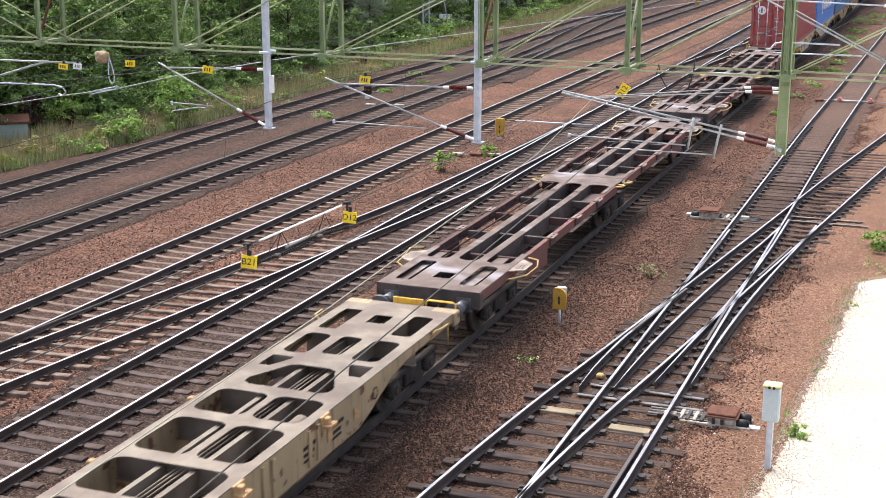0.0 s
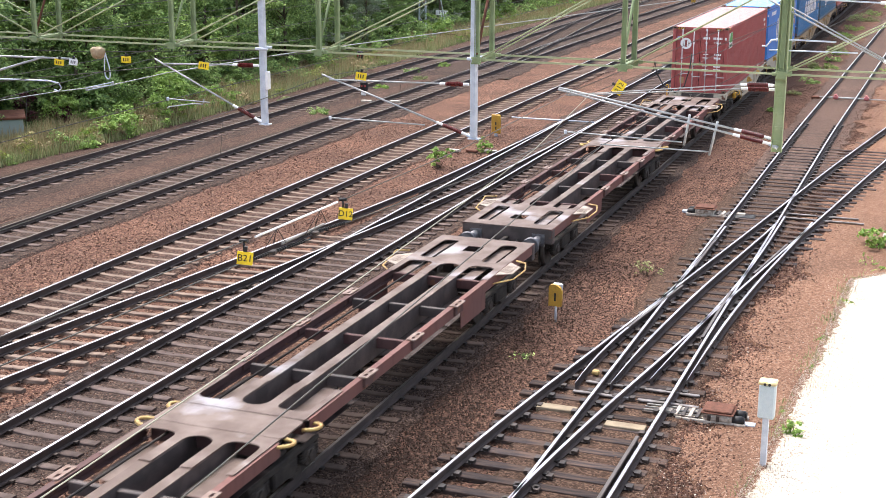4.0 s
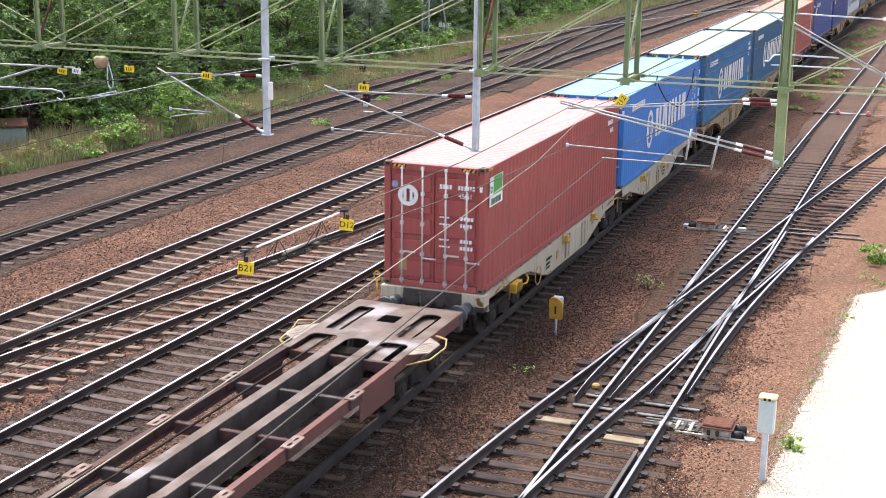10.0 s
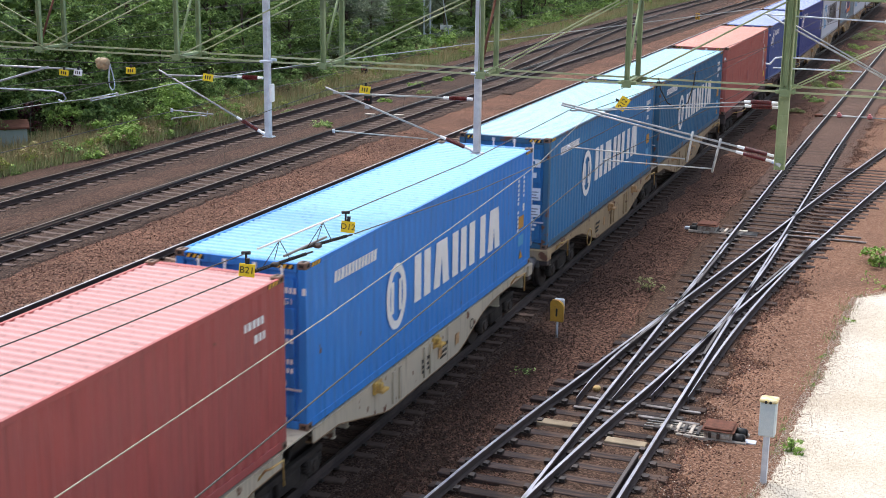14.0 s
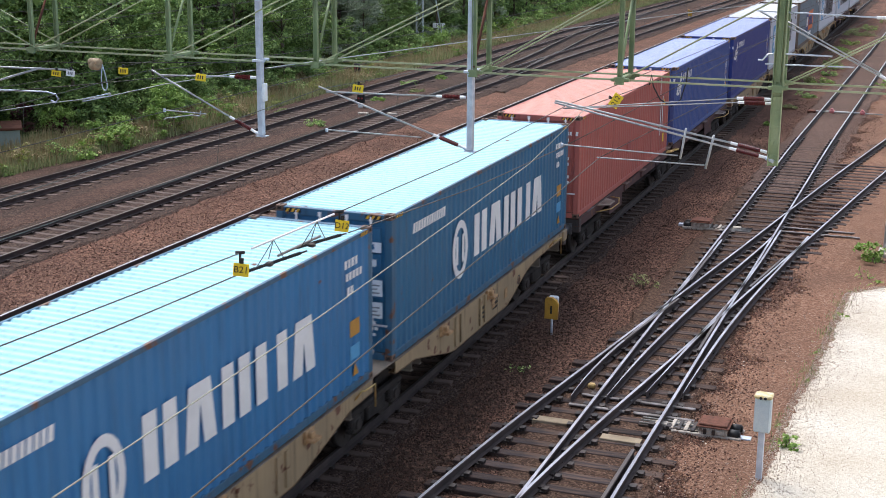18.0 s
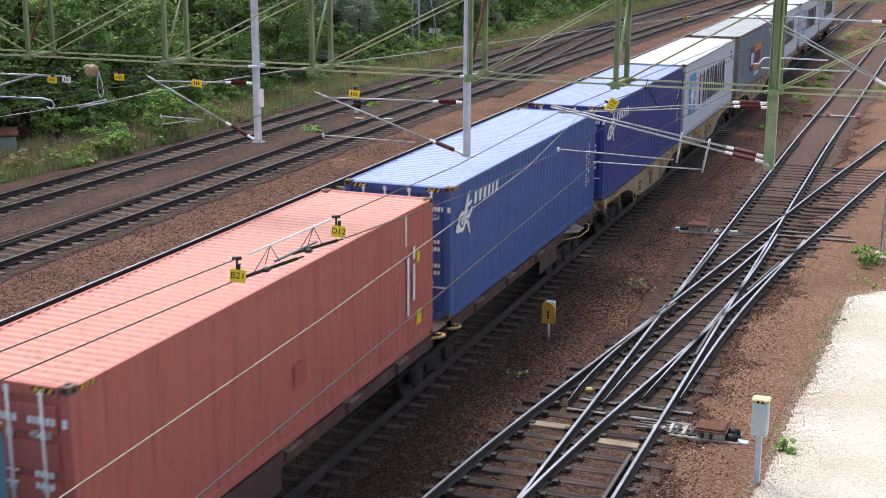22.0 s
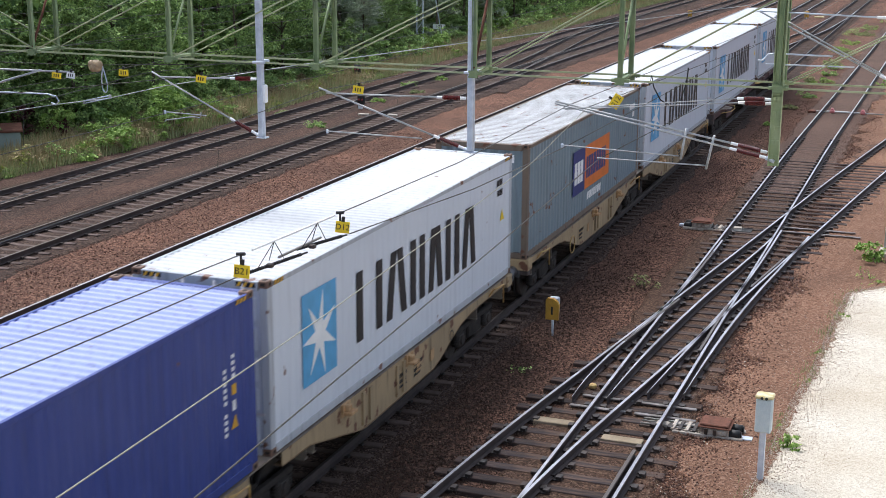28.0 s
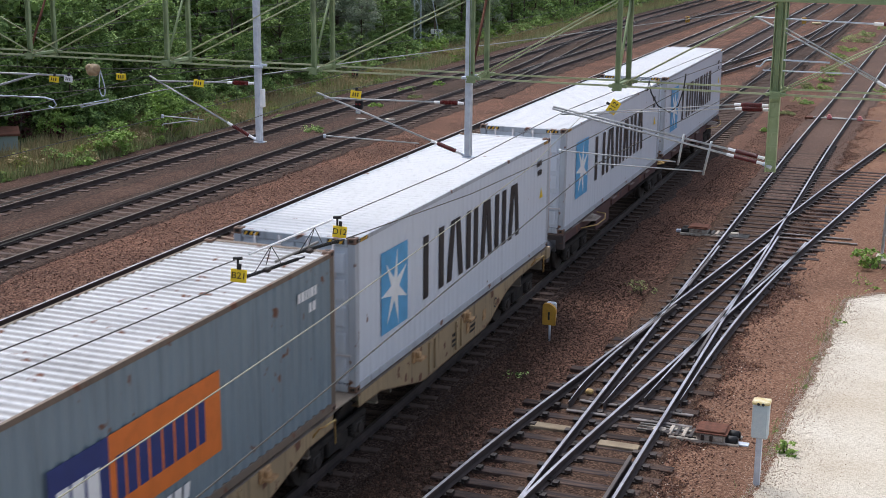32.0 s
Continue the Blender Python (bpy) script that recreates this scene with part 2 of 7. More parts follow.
def tube(bm, pts, r, n=6, mi=0):
    """A round bar bent through the points, in one piece."""
    pts = [Vector(p) for p in pts]
    rings = []
    for i, p in enumerate(pts):
        d = (pts[min(i + 1, len(pts) - 1)] - pts[max(i - 1, 0)])
        d = d if d.length > 1e-6 else pts[1] - pts[0]
        s = d.cross(Vector((0, 0, 1)) if abs(d.normalized().z) < 0.95 else Vector((0, 1, 0))).normalized()
        if rings and s.dot(last) < 0:
            s = -s
        last = s
        t = s.cross(d).normalized()
        rings.append([bm.verts.new(p + s * r * math.cos(2 * math.pi * k / n) + t * r * math.sin(2 * math.pi * k / n)) for k in range(n)])
    for a, b in zip(rings, rings[1:]):
        for k in range(n):
            f = bm.faces.new((a[k], a[(k + 1) % n], b[(k + 1) % n], b[k]))
            f.material_index, f.smooth = mi, True
    bm.faces.new(rings[0][::-1]).material_index = mi
    bm.faces.new(rings[-1]).material_index = mi
    bmesh.ops.recalc_face_normals(bm, faces=bm.faces)
    return bm


def sweep(bm, profile, path, normals, mi=None):
    """A profile of (side, up) swept along a path in the ground plane; normals point to the side."""
    rings = []
    for (x, y, z), (nx, ny) in zip(path, normals):
        rings.append([bm.verts.new((x + nx * s, y + ny * s, z + u)) for s, u in profile])
    k = len(profile)
    for a, b in zip(rings, rings[1:]):
        for i in range(k):
            f = bm.faces.new((a[i], a[(i + 1) % k], b[(i + 1) % k], b[i]))
            f.material_index = mi[i] if mi else 0
    bm.faces.new(rings[0])
    bm.faces.new(rings[-1][::-1])
    return bm


def plate(name, outline, holes, thick, mat, parent, label="", m=None):
    """A flat sheet with openings, cut from outlines in the x-y plane, its top at z = 0."""
    cu = bpy.data.curves.new(name, "CURVE")
    cu.dimensions, cu.fill_mode, cu.extrude, cu.bevel_depth = "2D", "BOTH", thick / 2, 0
    for loop in [outline, *holes]:
        sp = cu.splines.new("POLY")
        sp.points.add(len(loop) - 1)
        for p, (x, y) in zip(sp.points, loop):
            p.co = (x, y, 0, 1)
        sp.use_cyclic_u = True
    return from_curve(name, cu, mat, parent, label, (m or Matrix()) @ Matrix.Translation((0, 0, -thick / 2)))


def from_curve(name, cu, mat, parent, label="", m=None):
    tmp = bpy.data.objects.new(name, cu)
    me = bpy.data.meshes.new_from_object(tmp)
    bpy.data.objects.remove(tmp)
    me.transform(m or Matrix())
    me.materials.clear()
    me.materials.append(mat)
    ob = new(name, me)
    ob.parent = parent
    if label:
        ob["label"] = label
    return ob


def rrect(x0, x1, y0, y1, r, n=4):
    """A rectangle with rounded corners."""
    r = min(r, (x1 - x0) / 2 - 1e-3, (y1 - y0) / 2 - 1e-3)
    out = []
    for cx, cy, a in ((x1 - r, y1 - r, 0), (x0 + r, y1 - r, 90), (x0 + r, y0 + r, 180), (x1 - r, y0 + r, 270)):
        for i in range(n + 1):
            t = radians(a + 90 * i / n)
            out.append((cx + r * math.cos(t), cy + r * math.sin(t)))
    return out


def words(name, body, size, mat, parent, m, thick=0.002, label=""):
    cu = bpy.data.curves.new(name, "FONT")
    cu.body, cu.size, cu.extrude, cu.align_x, cu.align_y = body, size, thick, "CENTER", "CENTER"
    return from_curve(name, cu, mat, parent, label, m)


def empty(name, x=0, y=0, z=0, **tags):
    ob = new(name)
    ob.empty_display_size = 0.2
    ob.location = (x, y, z)
    return tagged(ob, **tags)

# ---- ground ----
ZR = -0.13   # rail tops; the wagons' container seats are the zero of height plus 1.155
ZG = -0.355  # top of the ballast


def sheet(name, xs, ys, height, mat, **tags):
    bm = bmesh.new()
    g = [[bm.verts.new((x, y, height(x, y))) for x in xs] for y in ys]
    for j in range(len(ys) - 1):
        for i in range(len(xs) - 1):
            bm.faces.new((g[j][i], g[j][i + 1], g[j + 1][i + 1], g[j + 1][i]))
    return tagged(link_mesh(name, bm, mat), **tags)


def steps(a, b, d):
    n = max(1, round((b - a) / d))
    return [a + (b - a) * i / n for i in range(n + 1)]


def lie(x, y):
    n = 0.018 * noise.noise((x * 0.9, y * 0.9, 0)) + 0.012 * noise.noise((x * 3.1, y * 3.1, 5))
    bank = 0
    if x < -22.6:
        bank = min(1.6, max(0, -25.6 - x) * 0.2) * (0.7 + 0.3 * noise.noise((x * 0.2, y * 0.2, 2)))
    return ZG - 0.03 + n + bank


XS = [-2500, -600, -200, -90, -60] + steps(-45, -22, 1.5)[:-1] + steps(-22, 16, 0.35) + [20, 30, 60, 200, 600, 2500]
YS = [-400, -60, -10, 5] + steps(10, 62, 0.35) + steps(64, 130, 2) + [150, 200, 300, 600, 1500, 3500]
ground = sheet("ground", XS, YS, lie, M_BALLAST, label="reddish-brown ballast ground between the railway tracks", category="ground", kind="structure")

# pale path along the yard, its edge ragged
PATH_EDGE = ((5, 7.8), (19, 7.8), (21.7, 7.88), (24.5, 8.08), (27.1, 8.1), (29.7, 8.3), (31.3, 8.34), (34.1, 8.4), (36.4, 8.5), (37.4, 9.2), (38.4, 11.5))


def along(table, y):
    return float(np.interp(y, [p[0] for p in table], [p[1] for p in table]))


bm = bmesh.new()
rows_ = []
for y in [-60, -30, -10] + steps(3, 38.4, 0.06):
    e = along(PATH_EDGE, y) + 0.12 * noise.noise((y * 0.7, 3, 0)) + 0.09 * noise.noise((y * 3, 7, 0)) + 0.1 * noise.noise((y * 9, 7, 3))
    rows_.append([bm.verts.new((x, y, z)) for x, z in ((e, ZG - 0.09), (e + 0.1, ZG + 0.02), (e + 0.5, ZG + 0.05), (max(e + 1, 12.5), ZG + 0.06), (30, ZG + 0.06))])
for a, b in zip(rows_, rows_[1:]):
    for i in range(4):
        bm.faces.new((a[i], a[i + 1], b[i + 1], b[i]))
path = tagged(link_mesh("gravel_path", bm, M_PATH), "pale cream crushed-stone path beside the tracks", "path", kind="structure")

# turf bank on the far side of the yard
bm = bmesh.new()
rows_ = []
VERGE = ((10, -23.0), (36, -22.9), (41, -22.3), (46, -21.6), (52, -21.4), (60, -21.4), (70, -21.5), (82, -21.6), (100, -21.7), (120, -21.5), (150, -20.8), (180, -19), (300, -8))
for y in steps(10, 300, 0.6):
    e = along(VERGE, y) + 0.35 * noise.noise((y * 0.6, 1, 0)) + 0.15 * noise.noise((y * 2.7, 9, 0))
    r = []
    for i, dx in enumerate((0, 0.5, 1.2, 2.5, 4.5, 8, 16, 60)):
        x = e - dx
        r.append(bm.verts.new((x, y, lie(x, y) + (-0.06, 0.04, 0.07, 0.1, 0.15, 0.3, 0.5, 0.6)[i])))
    rows_.append(r)
for a, b in zip(rows_, rows_[1:]):
    for i in range(7):
        bm.faces.new((a[i + 1], a[i], b[i], b[i + 1]))
verge = tagged(link_mesh("verge", bm, M_SOIL), "rough turf bank along the edge of the yard", "verge", kind="structure")

# ---- tracks ----
RAIL = ((-0.036, -0.004), (-0.036, -0.035), (-0.009, -0.05), (-0.009, -0.14), (-0.07, -0.158), (-0.07, -0.172), (0.07, -0.172), (0.07, -0.158), (0.009, -0.14), (0.009, -0.05), (0.036, -0.035), (0.036, -0.004), (0.027, 0.004), (-0.027, 0.004))
RAIL_MI = [0] * 12 + [1] * 2


def curve_path(table, y0, y1, d=1.0):
    """Points and side normals along x(y), rounded by a running mean."""
    ys = steps(y0, y1, d)
    xs = [np.mean([along(table, y + k * 0.8) for k in range(-4, 5)]) for y in ys]
    dx = np.gradient(xs, ys)
    return [(x, y, 0) for x, y in zip(xs, ys)], [(1 / math.hypot(1, g), -g / math.hypot(1, g)) for g in dx]


def rail(table, y0, y1, off, parent, top=M_RAILTOP, name="rail", d=1.0, dz=0.0, blade=0.0):
    """One rail beside the line x(y); blade: how far it is planed to a point at its near end."""
    p, nm = curve_path(table, y0, y1, d)
    bm = bmesh.new()
    sweep(bm, RAIL, [(x + a * off, y + b * off, ZR + dz) for (x, y, _), (a, b) in zip(p, nm)], nm, RAIL_MI)
    if blade:
        k = len(RAIL)
        for i, v in enumerate(bm.verts):
            (x, y, _), (a, b) = p[i // k], nm[i // k]
            f = min(1, 0.12 + (y - y0) / blade)
            v.co.x += (f - 1) * (v.co.x - x - a * off)
            v.co.z -= (1 - f) * 0.03
    return part(name, bm, [M_RAIL, top], parent)


def sleeper_mesh(name, w, length, mat, waist=0.0):
    bm = bmesh.new()
    h = length / 2
    prof = [(-h, 0.0), (-0.45 * h, 0.0), (-0.25 * h, -waist), (0.25 * h, -waist), (0.45 * h, 0.0), (h, 0.0)]
    a = []
    for x, z in prof:
        a.append([bm.verts.new(c) for c in ((x, -w / 2, -0.2), (x, -w / 2 + 0.02, z - 0.012), (x, -w / 2 + 0.04, z), (x, w / 2 - 0.04, z), (x, w / 2 - 0.02, z - 0.012), (x, w / 2, -0.2))])
    for p, q in zip(a, a[1:]):
        for i in range(5):
            bm.faces.new((p[i], q[i], q[i + 1], p[i + 1]))
    bm.faces.new(a[0])
    bm.faces.new(a[-1][::-1])
    me = bpy.data.meshes.new(name)
    bm.to_mesh(me)
    bm.free()
    me.materials.append(mat)
    return me


SLEEPER = sleeper_mesh("sleeper", 0.215, 2.5, M_CONCRETE, 0.02)
SLEEPERDARK = sleeper_mesh("sleeper", 0.24, 2.5, M_CONCRETEDARK, 0.02)
SLEEPERGREY = sleeper_mesh("sleeper", 0.24, 2.5, M_CONCRETEGREY, 0.02)
TIMBERFAR = sleeper_mesh("sleeper", 0.25, 2.6, M_TIMBERDUST)
TRACKS = {
    "train": ((0, 0.0), (400, 0.0)),
    "second": ((0, -4.78), (400, -4.78)),
    "third": ((0, -9.72), (60, -9.72), (400, -8.9)),
    "fourth": ((0, -15.05), (60, -15.0), (75, -15.0), (90, -14.85), (110, -14.4), (150, -13.4), (400, -6)),
    "fifth": ((0, -20.2), (37, -19.8), (52, -19.45), (76, -19.35), (100, -19.35), (130, -19.1), (170, -18.3), (400, -10)),
    "right": ((0, 5.27), (60, 5.25), (75, 5.4), (100, 5.6), (130, 5.8), (400, 8)),
}
random.seed(3)


BEDS = []   # each bed lies a little above the one before


def bed(table, y0, y1, left, right, mat, label, rag=1.0):
    """The stones between and beside the rails of one track, a little above the ground, with ragged edges."""
    bm = bmesh.new()
    rows = []
    dz = 0.003 * len(BEDS)
    BEDS.append(mat)
    for y in steps(y0, y1, 0.3):
        x = along(table, y)
        a = x + left + rag * (0.22 * noise.noise((y * 0.8, left, 1)) + 0.1 * noise.noise((y * 3, left, 2)))
        b = x + right + 0.22 * noise.noise((y * 0.8, right, 3)) + 0.1 * noise.noise((y * 3, right, 4))
        rows.append([bm.verts.new(c) for c in ((a, y, ZG - 0.1), (a + 0.25, y, ZG + 0.006 + dz), (b - 0.25, y, ZG + 0.006 + dz), (b, y, ZG - 0.1))])
    for p, q in zip(rows, rows[1:]):
        for i in range(3):
            bm.faces.new((p[i], p[i + 1], q[i + 1], q[i]))
    return tagged(link_mesh("ballast_bed", bm, mat), label, "ballast", kind="structure")


bed(TRACKS["train"], -190, 170, -1.6, 1.7, M_BEDDARK, "dark dusty ballast bed under the train")
bed(TRACKS["second"], -40, 170, -1.7, 1.7, M_BEDDARK, "grey-brown ballast bed of a track")
bed(TRACKS["third"], -40, 170, -1.5, 1.5, M_BED, "grey-brown ballast bed of a track")
bed(TRACKS["fifth"], -40, 170, -3.6, 3.2, M_BED, "purple-brown ballast round a dull track")
bed(TRACKS["fourth"], -40, 170, -1.9, 1.8, M_BEDDARK, "dark ballast bed of a track")
bed(TRACKS["fifth"], -40, 170, -1.9, 2.1, M_BEDDARK, "dark ballast bed of a track")


def fasteners(table, y0, y1, pitch, parent, k=1.0):
    """The clips and base plates that hold the rails, too small to be told apart."""
    bm = bmesh.new()
    p, nm = curve_path(table, y0, y1, pitch)
    for (x, y, _), (a, b) in zip(p, nm):
        for off in (-0.7535, 0.7535):
            cx, cy = x + a * off, y + b * off
            for s in (-0.115, 0.115):
                s *= k
                box(bm, cx + s - 0.035 * k, cx + s + 0.035 * k, cy - 0.05 * k, cy + 0.05 * k, ZR - 0.175, ZR - 0.175 + 0.04 * k)
            if k > 1:
                box(bm, cx - 0.17, cx + 0.17, cy - 0.09, cy + 0.09, ZR - 0.19, ZR - 0.165)
    ob = part("rail_clips", bm, M_OILY, parent)
    ob["kind"] = "stuff"


def track(table, label, y0=8, y1=170, mesh=SLEEPER, top=M_RAILTOP, skip=None, clips=48, sink=0.0):
    t = empty("railway_track", label=label, category="railway track", kind="structure")
    for off in (-0.7535, 0.7535):
        rail(table, y0 - 180, y1, off, t, top)
    y = y0 - 20
    while y < min(y1, 150):
        if not (skip and skip[0] < y < skip[1]):
            x = along(table, y)
            share("sleeper", mesh, t, pose(x + random.uniform(-0.03, 0.03), y + random.uniform(-0.03, 0.03), ZR - 0.172 - random.uniform(0.4, 1.0) * sink + random.uniform(-0.012, 0.004), random.uniform(-0.5, 0.5), 0, random.uniform(-1.2, 1.2)))
        y += 0.62
    if clips:
        fasteners(table, y0 + 4, clips, 0.62, t)
    return t


track(TRACKS["train"], "railway track on concrete sleepers, under the goods train", mesh=SLEEPERDARK, top=M_RAILDULL)
track(TRACKS["second"], "railway track on dusty concrete sleepers with polished rails", mesh=SLEEPERGREY)
track(TRACKS["third"], "railway track on concrete sleepers in red ballast", top=M_RAILCROSS)
track(TRACKS["fourth"], "railway track with dull dark rails on concrete sleepers", mesh=SLEEPERGREY, top=M_RAILDULL)
track(TRACKS["fifth"], "railway track with dull dark rails beside the turf bank", mesh=SLEEPERGREY, top=M_RAILDULL, clips=0)
right_track = track(TRACKS["right"], "straight railway track on dark timber sleepers, through a slip crossing", mesh=TIMBERFAR, top=M_RAILCROSS, skip=(-30, 62), sink=0.05)

# turnout from the second track towards the third
BRANCH = ((0, -10.6), (18, -8.35), (22, -7.8), (25, -7.45), (30, -6.85), (36, -6.1), (41, -5.55), (45, -5.28), (51, -5.02), (57, -4.85), (66, -4.79), (80, -4.78))
branch = empty("turnout_track", label="turnout track that curves away from the second track", category="railway track", kind="structure")
for off in (-0.7535, 0.7535):
    rail(BRANCH, 8, 62, off, branch)
y = 8.3
while y < 36:
    share("sleeper", SLEEPER, branch, pose(along(BRANCH, y), y, ZR - 0.176, 0, 0, 5.5 + random.uniform(-1, 1)))
    y += 0.62
fasteners(BRANCH, 12, 36, 0.62, branch)

# slip crossing on the right
CROSS = ((0, 3.0), (14, 3.35), (19, 3.65), (22, 3.87), (25, 4.24), (30, 4.88), (36, 5.62), (42, 6.35), (52, 7.55), (65, 9.3), (90, 13.2), (130, 20))
crossing = empty("slip_crossing", label="slip crossing with switch blades on dark timber sleepers", category="railway track", kind="structure")
for off in (-0.7535, 0.7535):
    rail(CROSS, -40, 120, off, crossing, M_RAILCROSS)
# switch blades and slip rails inside the crossing
BLADES = (
    (((20, 4.72), (26, 3.72), (31, 4.38), (36, 4.62), (42, 4.60)), 25.6, 40.5),
    (((20, 4.6), (26.2, 4.66), (31, 4.92), (36, 5.42), (43, 6.2)), 25.8, 41.5),
    (((20, 5.0), (27, 5.42), (31, 5.78), (36, 6.08), (44, 6.14)), 26.4, 42.5),
    (((20, 6.1), (26, 6.1), (33, 6.28), (38, 6.72), (44, 7.2)), 26.6, 42),
)
for table, a, b in BLADES:
    rail(table, a, b, 0, crossing, M_RAILCROSS, name="switch_blade", d=0.6, blade=3.5)
for table, a, b, off in ((CROSS, 29.5, 33.5, -0.66), (TRACKS["right"], 29.5, 33.5, 0.66), (TRACKS["right"], 14, 23.2, 0.61), (CROSS, 35.5, 39, 0.66), (TRACKS["right"], 35.5, 39, -0.66)):
    rail(table, a, b, off, crossing, name="check_rail", d=0.5, dz=0.004, top=M_RAILDULL)
y = 9.0 - 0.62 * 30
while y < 62:
    a, b = sorted((along(TRACKS["right"], y), along(CROSS, y)))
    if b - a < 2.9:
        bm = boxes((a - 1.2 + random.uniform(-0.15, 0.2), b + 1.2 + random.uniform(-0.2, 0.2), -0.125, 0.125, -0.2, 0.0), bevel=0.012)
        tb = part("timber", bm, M_TIMBER, crossing)
        tb.matrix_basis = pose(0, y, ZR - 0.173 + random.uniform(-0.014, 0.004), 0, 0, random.uniform(-0.3, 0.3))
    else:
        share("timber", TIMBERFAR, crossing, pose(along(TRACKS["right"], y), y, ZR - 0.19 - random.uniform(0, 0.03)))
        share("timber", TIMBERFAR, crossing, pose(along(CROSS, y), y + 0.25, ZR - 0.19 - random.uniform(0, 0.03), 0, 0, -7))
    y += 0.62
fasteners(TRACKS["right"], 12, 62, 0.62, crossing, 1.5)
fasteners(CROSS, 12, 62, 0.62, crossing, 1.5)

# crossover far off, from the second track to the train's
OVER = ((60, -4.78), (85, -4.6), (98, -2.75), (106, -1.9), (120, -0.6), (135, -0.1), (150, 0), (170, 0))
over = empty("crossover_track", label="distant crossover between two railway tracks", category="railway track", kind="structure")
for off in (-0.7535, 0.7535):
    rail(OVER, 82, 150, off, over)
# crossover between the two dull tracks, its rails and timbers dark
FARCROSS = ((60, -15.0), (72, -15.05), (78, -15.25), (83, -15.65), (88.5, -16.05), (94, -16.5), (101, -17.2), (110, -17.95), (120, -18.5), (132, -18.95), (150, -18.8))
farcross = empty("crossover_track", label="distant crossover with dark rails between two dull tracks", category="railway track", kind="structure")
for off in (-0.7535, 0.7535):
    rail(FARCROSS, 76, 134, off, farcross, M_RAILDULL)
for table, a, b, off in ((TRACKS["fourth"], 84, 92, 0.66), (FARCROSS, 86, 95, -0.66), (FARCROSS, 84, 93, 0.62)):
    rail(table, a, b, off, farcross, name="check_rail", top=M_RAILDULL)
y = 80.0
while y < 132:
    share("timber", TIMBERFAR, farcross, pose(along(FARCROSS, y), y, ZR - 0.18, 0, 0, 4))
    y += 0.62
bed(FARCROSS, 72, 168, -2.8, 2.4, M_BEDDARK, "dark ballast bed of a distant crossover")
bed(TRACKS["right"], -40, 50, -1.75, 1.4, M_BEDCROSS, "dark ballast bed under the slip crossing")
bed(TRACKS["right"], 49.5, 170, -1.6, 1.6, M_BEDFAR, "brown ballast bed of a timber-sleepered track")
for x0, x1, y in ((3.55, 4.35, 24.45), (5.05, 5.85, 24.0)):
    part("timber", boxes((x0, x1, y - 0.13, y + 0.13, ZR - 0.3, ZR - 0.14), bevel=0.012), M_TIMBERPALE, crossing, "pale weathered timber")


# ---- loose ballast stones, on and around the tracks that lie nearest ----
def stone_mat(name, tones):
    m, n, l, b = material(name, 0.95)
    b.inputs["Specular IOR Level"].default_value = 0.12
    g = n.new("ShaderNodeNewGeometry")
    r = n.new("ShaderNodeValToRGB")
    e = r.color_ramp.elements
    e[0].color, e[1].color = (*tones[0], 1), (*tones[-1], 1)
    for i, c in enumerate(tones[1:-1]):
        e.new((i + 1) / (len(tones) - 1)).color = (*c, 1)
    l.new(g.outputs["Random Per Island"], r.inputs[0])
    l.new(r.outputs[0], b.inputs["Base Color"])
    return m


M_STONE = stone_mat("ballast_stones", ((0.05, 0.028, 0.022), (0.085, 0.047, 0.036), (0.12, 0.068, 0.051), (0.16, 0.093, 0.068), (0.28, 0.2, 0.16)))
M_STONEDARK = stone_mat("dusty_stones", ((0.04, 0.026, 0.02), (0.051, 0.033, 0.025), (0.063, 0.041, 0.031), (0.11, 0.077, 0.06)))
M_STONERED = stone_mat("clean_stones", ((0.14, 0.073, 0.048), (0.185, 0.1, 0.066), (0.22, 0.122, 0.082), (0.255, 0.15, 0.1), (0.4, 0.29, 0.21)))
M_GRIT = stone_mat("pale_grit_stones", ((0.45, 0.4, 0.34), (0.62, 0.58, 0.51), (0.72, 0.68, 0.61)))
RAILS_AT = [(TRACKS[k], o) for k in TRACKS for o in (-0.7535, 0.7535)] + [(t, o) for t in (CROSS, BRANCH) for o in (-0.7535, 0.7535)]


def stones(name, x, y, z, size, mat, label, rng):
    keep = np.ones(len(x), bool)
    for table, off in RAILS_AT:
        keep &= np.abs(x - off - np.interp(y, [p[0] for p in table], [p[1] for p in table])) > 0.085
    x, y, z, size = x[keep], y[keep], z[keep], size[keep]
    k = len(x)
    base = np.array([(1, 0, 0), (0, 1, 0), (-1, 0, 0), (0, -1, 0), (0, 0, 0.75), (0, 0, -0.75)], float)
    v = base[None] * rng.uniform(0.55, 1.25, (k, 6, 1)) + rng.uniform(-0.28, 0.28, (k, 6, 3))
    th = rng.uniform(0, 6.3, k)
    c, s = np.cos(th)[:, None], np.sin(th)[:, None]
    v = np.stack([v[..., 0] * c - v[..., 1] * s, v[..., 0] * s + v[..., 1] * c, v[..., 2]], -1) * size[:, None, None]
    v += np.stack([x, y, z], -1)[:, None, :]
    f = np.array([(0, 1, 4), (1, 2, 4), (2, 3, 4), (3, 0, 4), (1, 0, 5), (2, 1, 5), (3, 2, 5), (0, 3, 5)])
    f = (f[None] + 6 * np.arange(k)[:, None, None]).reshape(-1, 3)
    me = bpy.data.meshes.new(name)
    me.from_pydata(v.reshape(-1, 3).tolist(), [], f.tolist())
    me.materials.append(mat)
    return tagged(new(name, me), label, "gravel", kind="stuff")


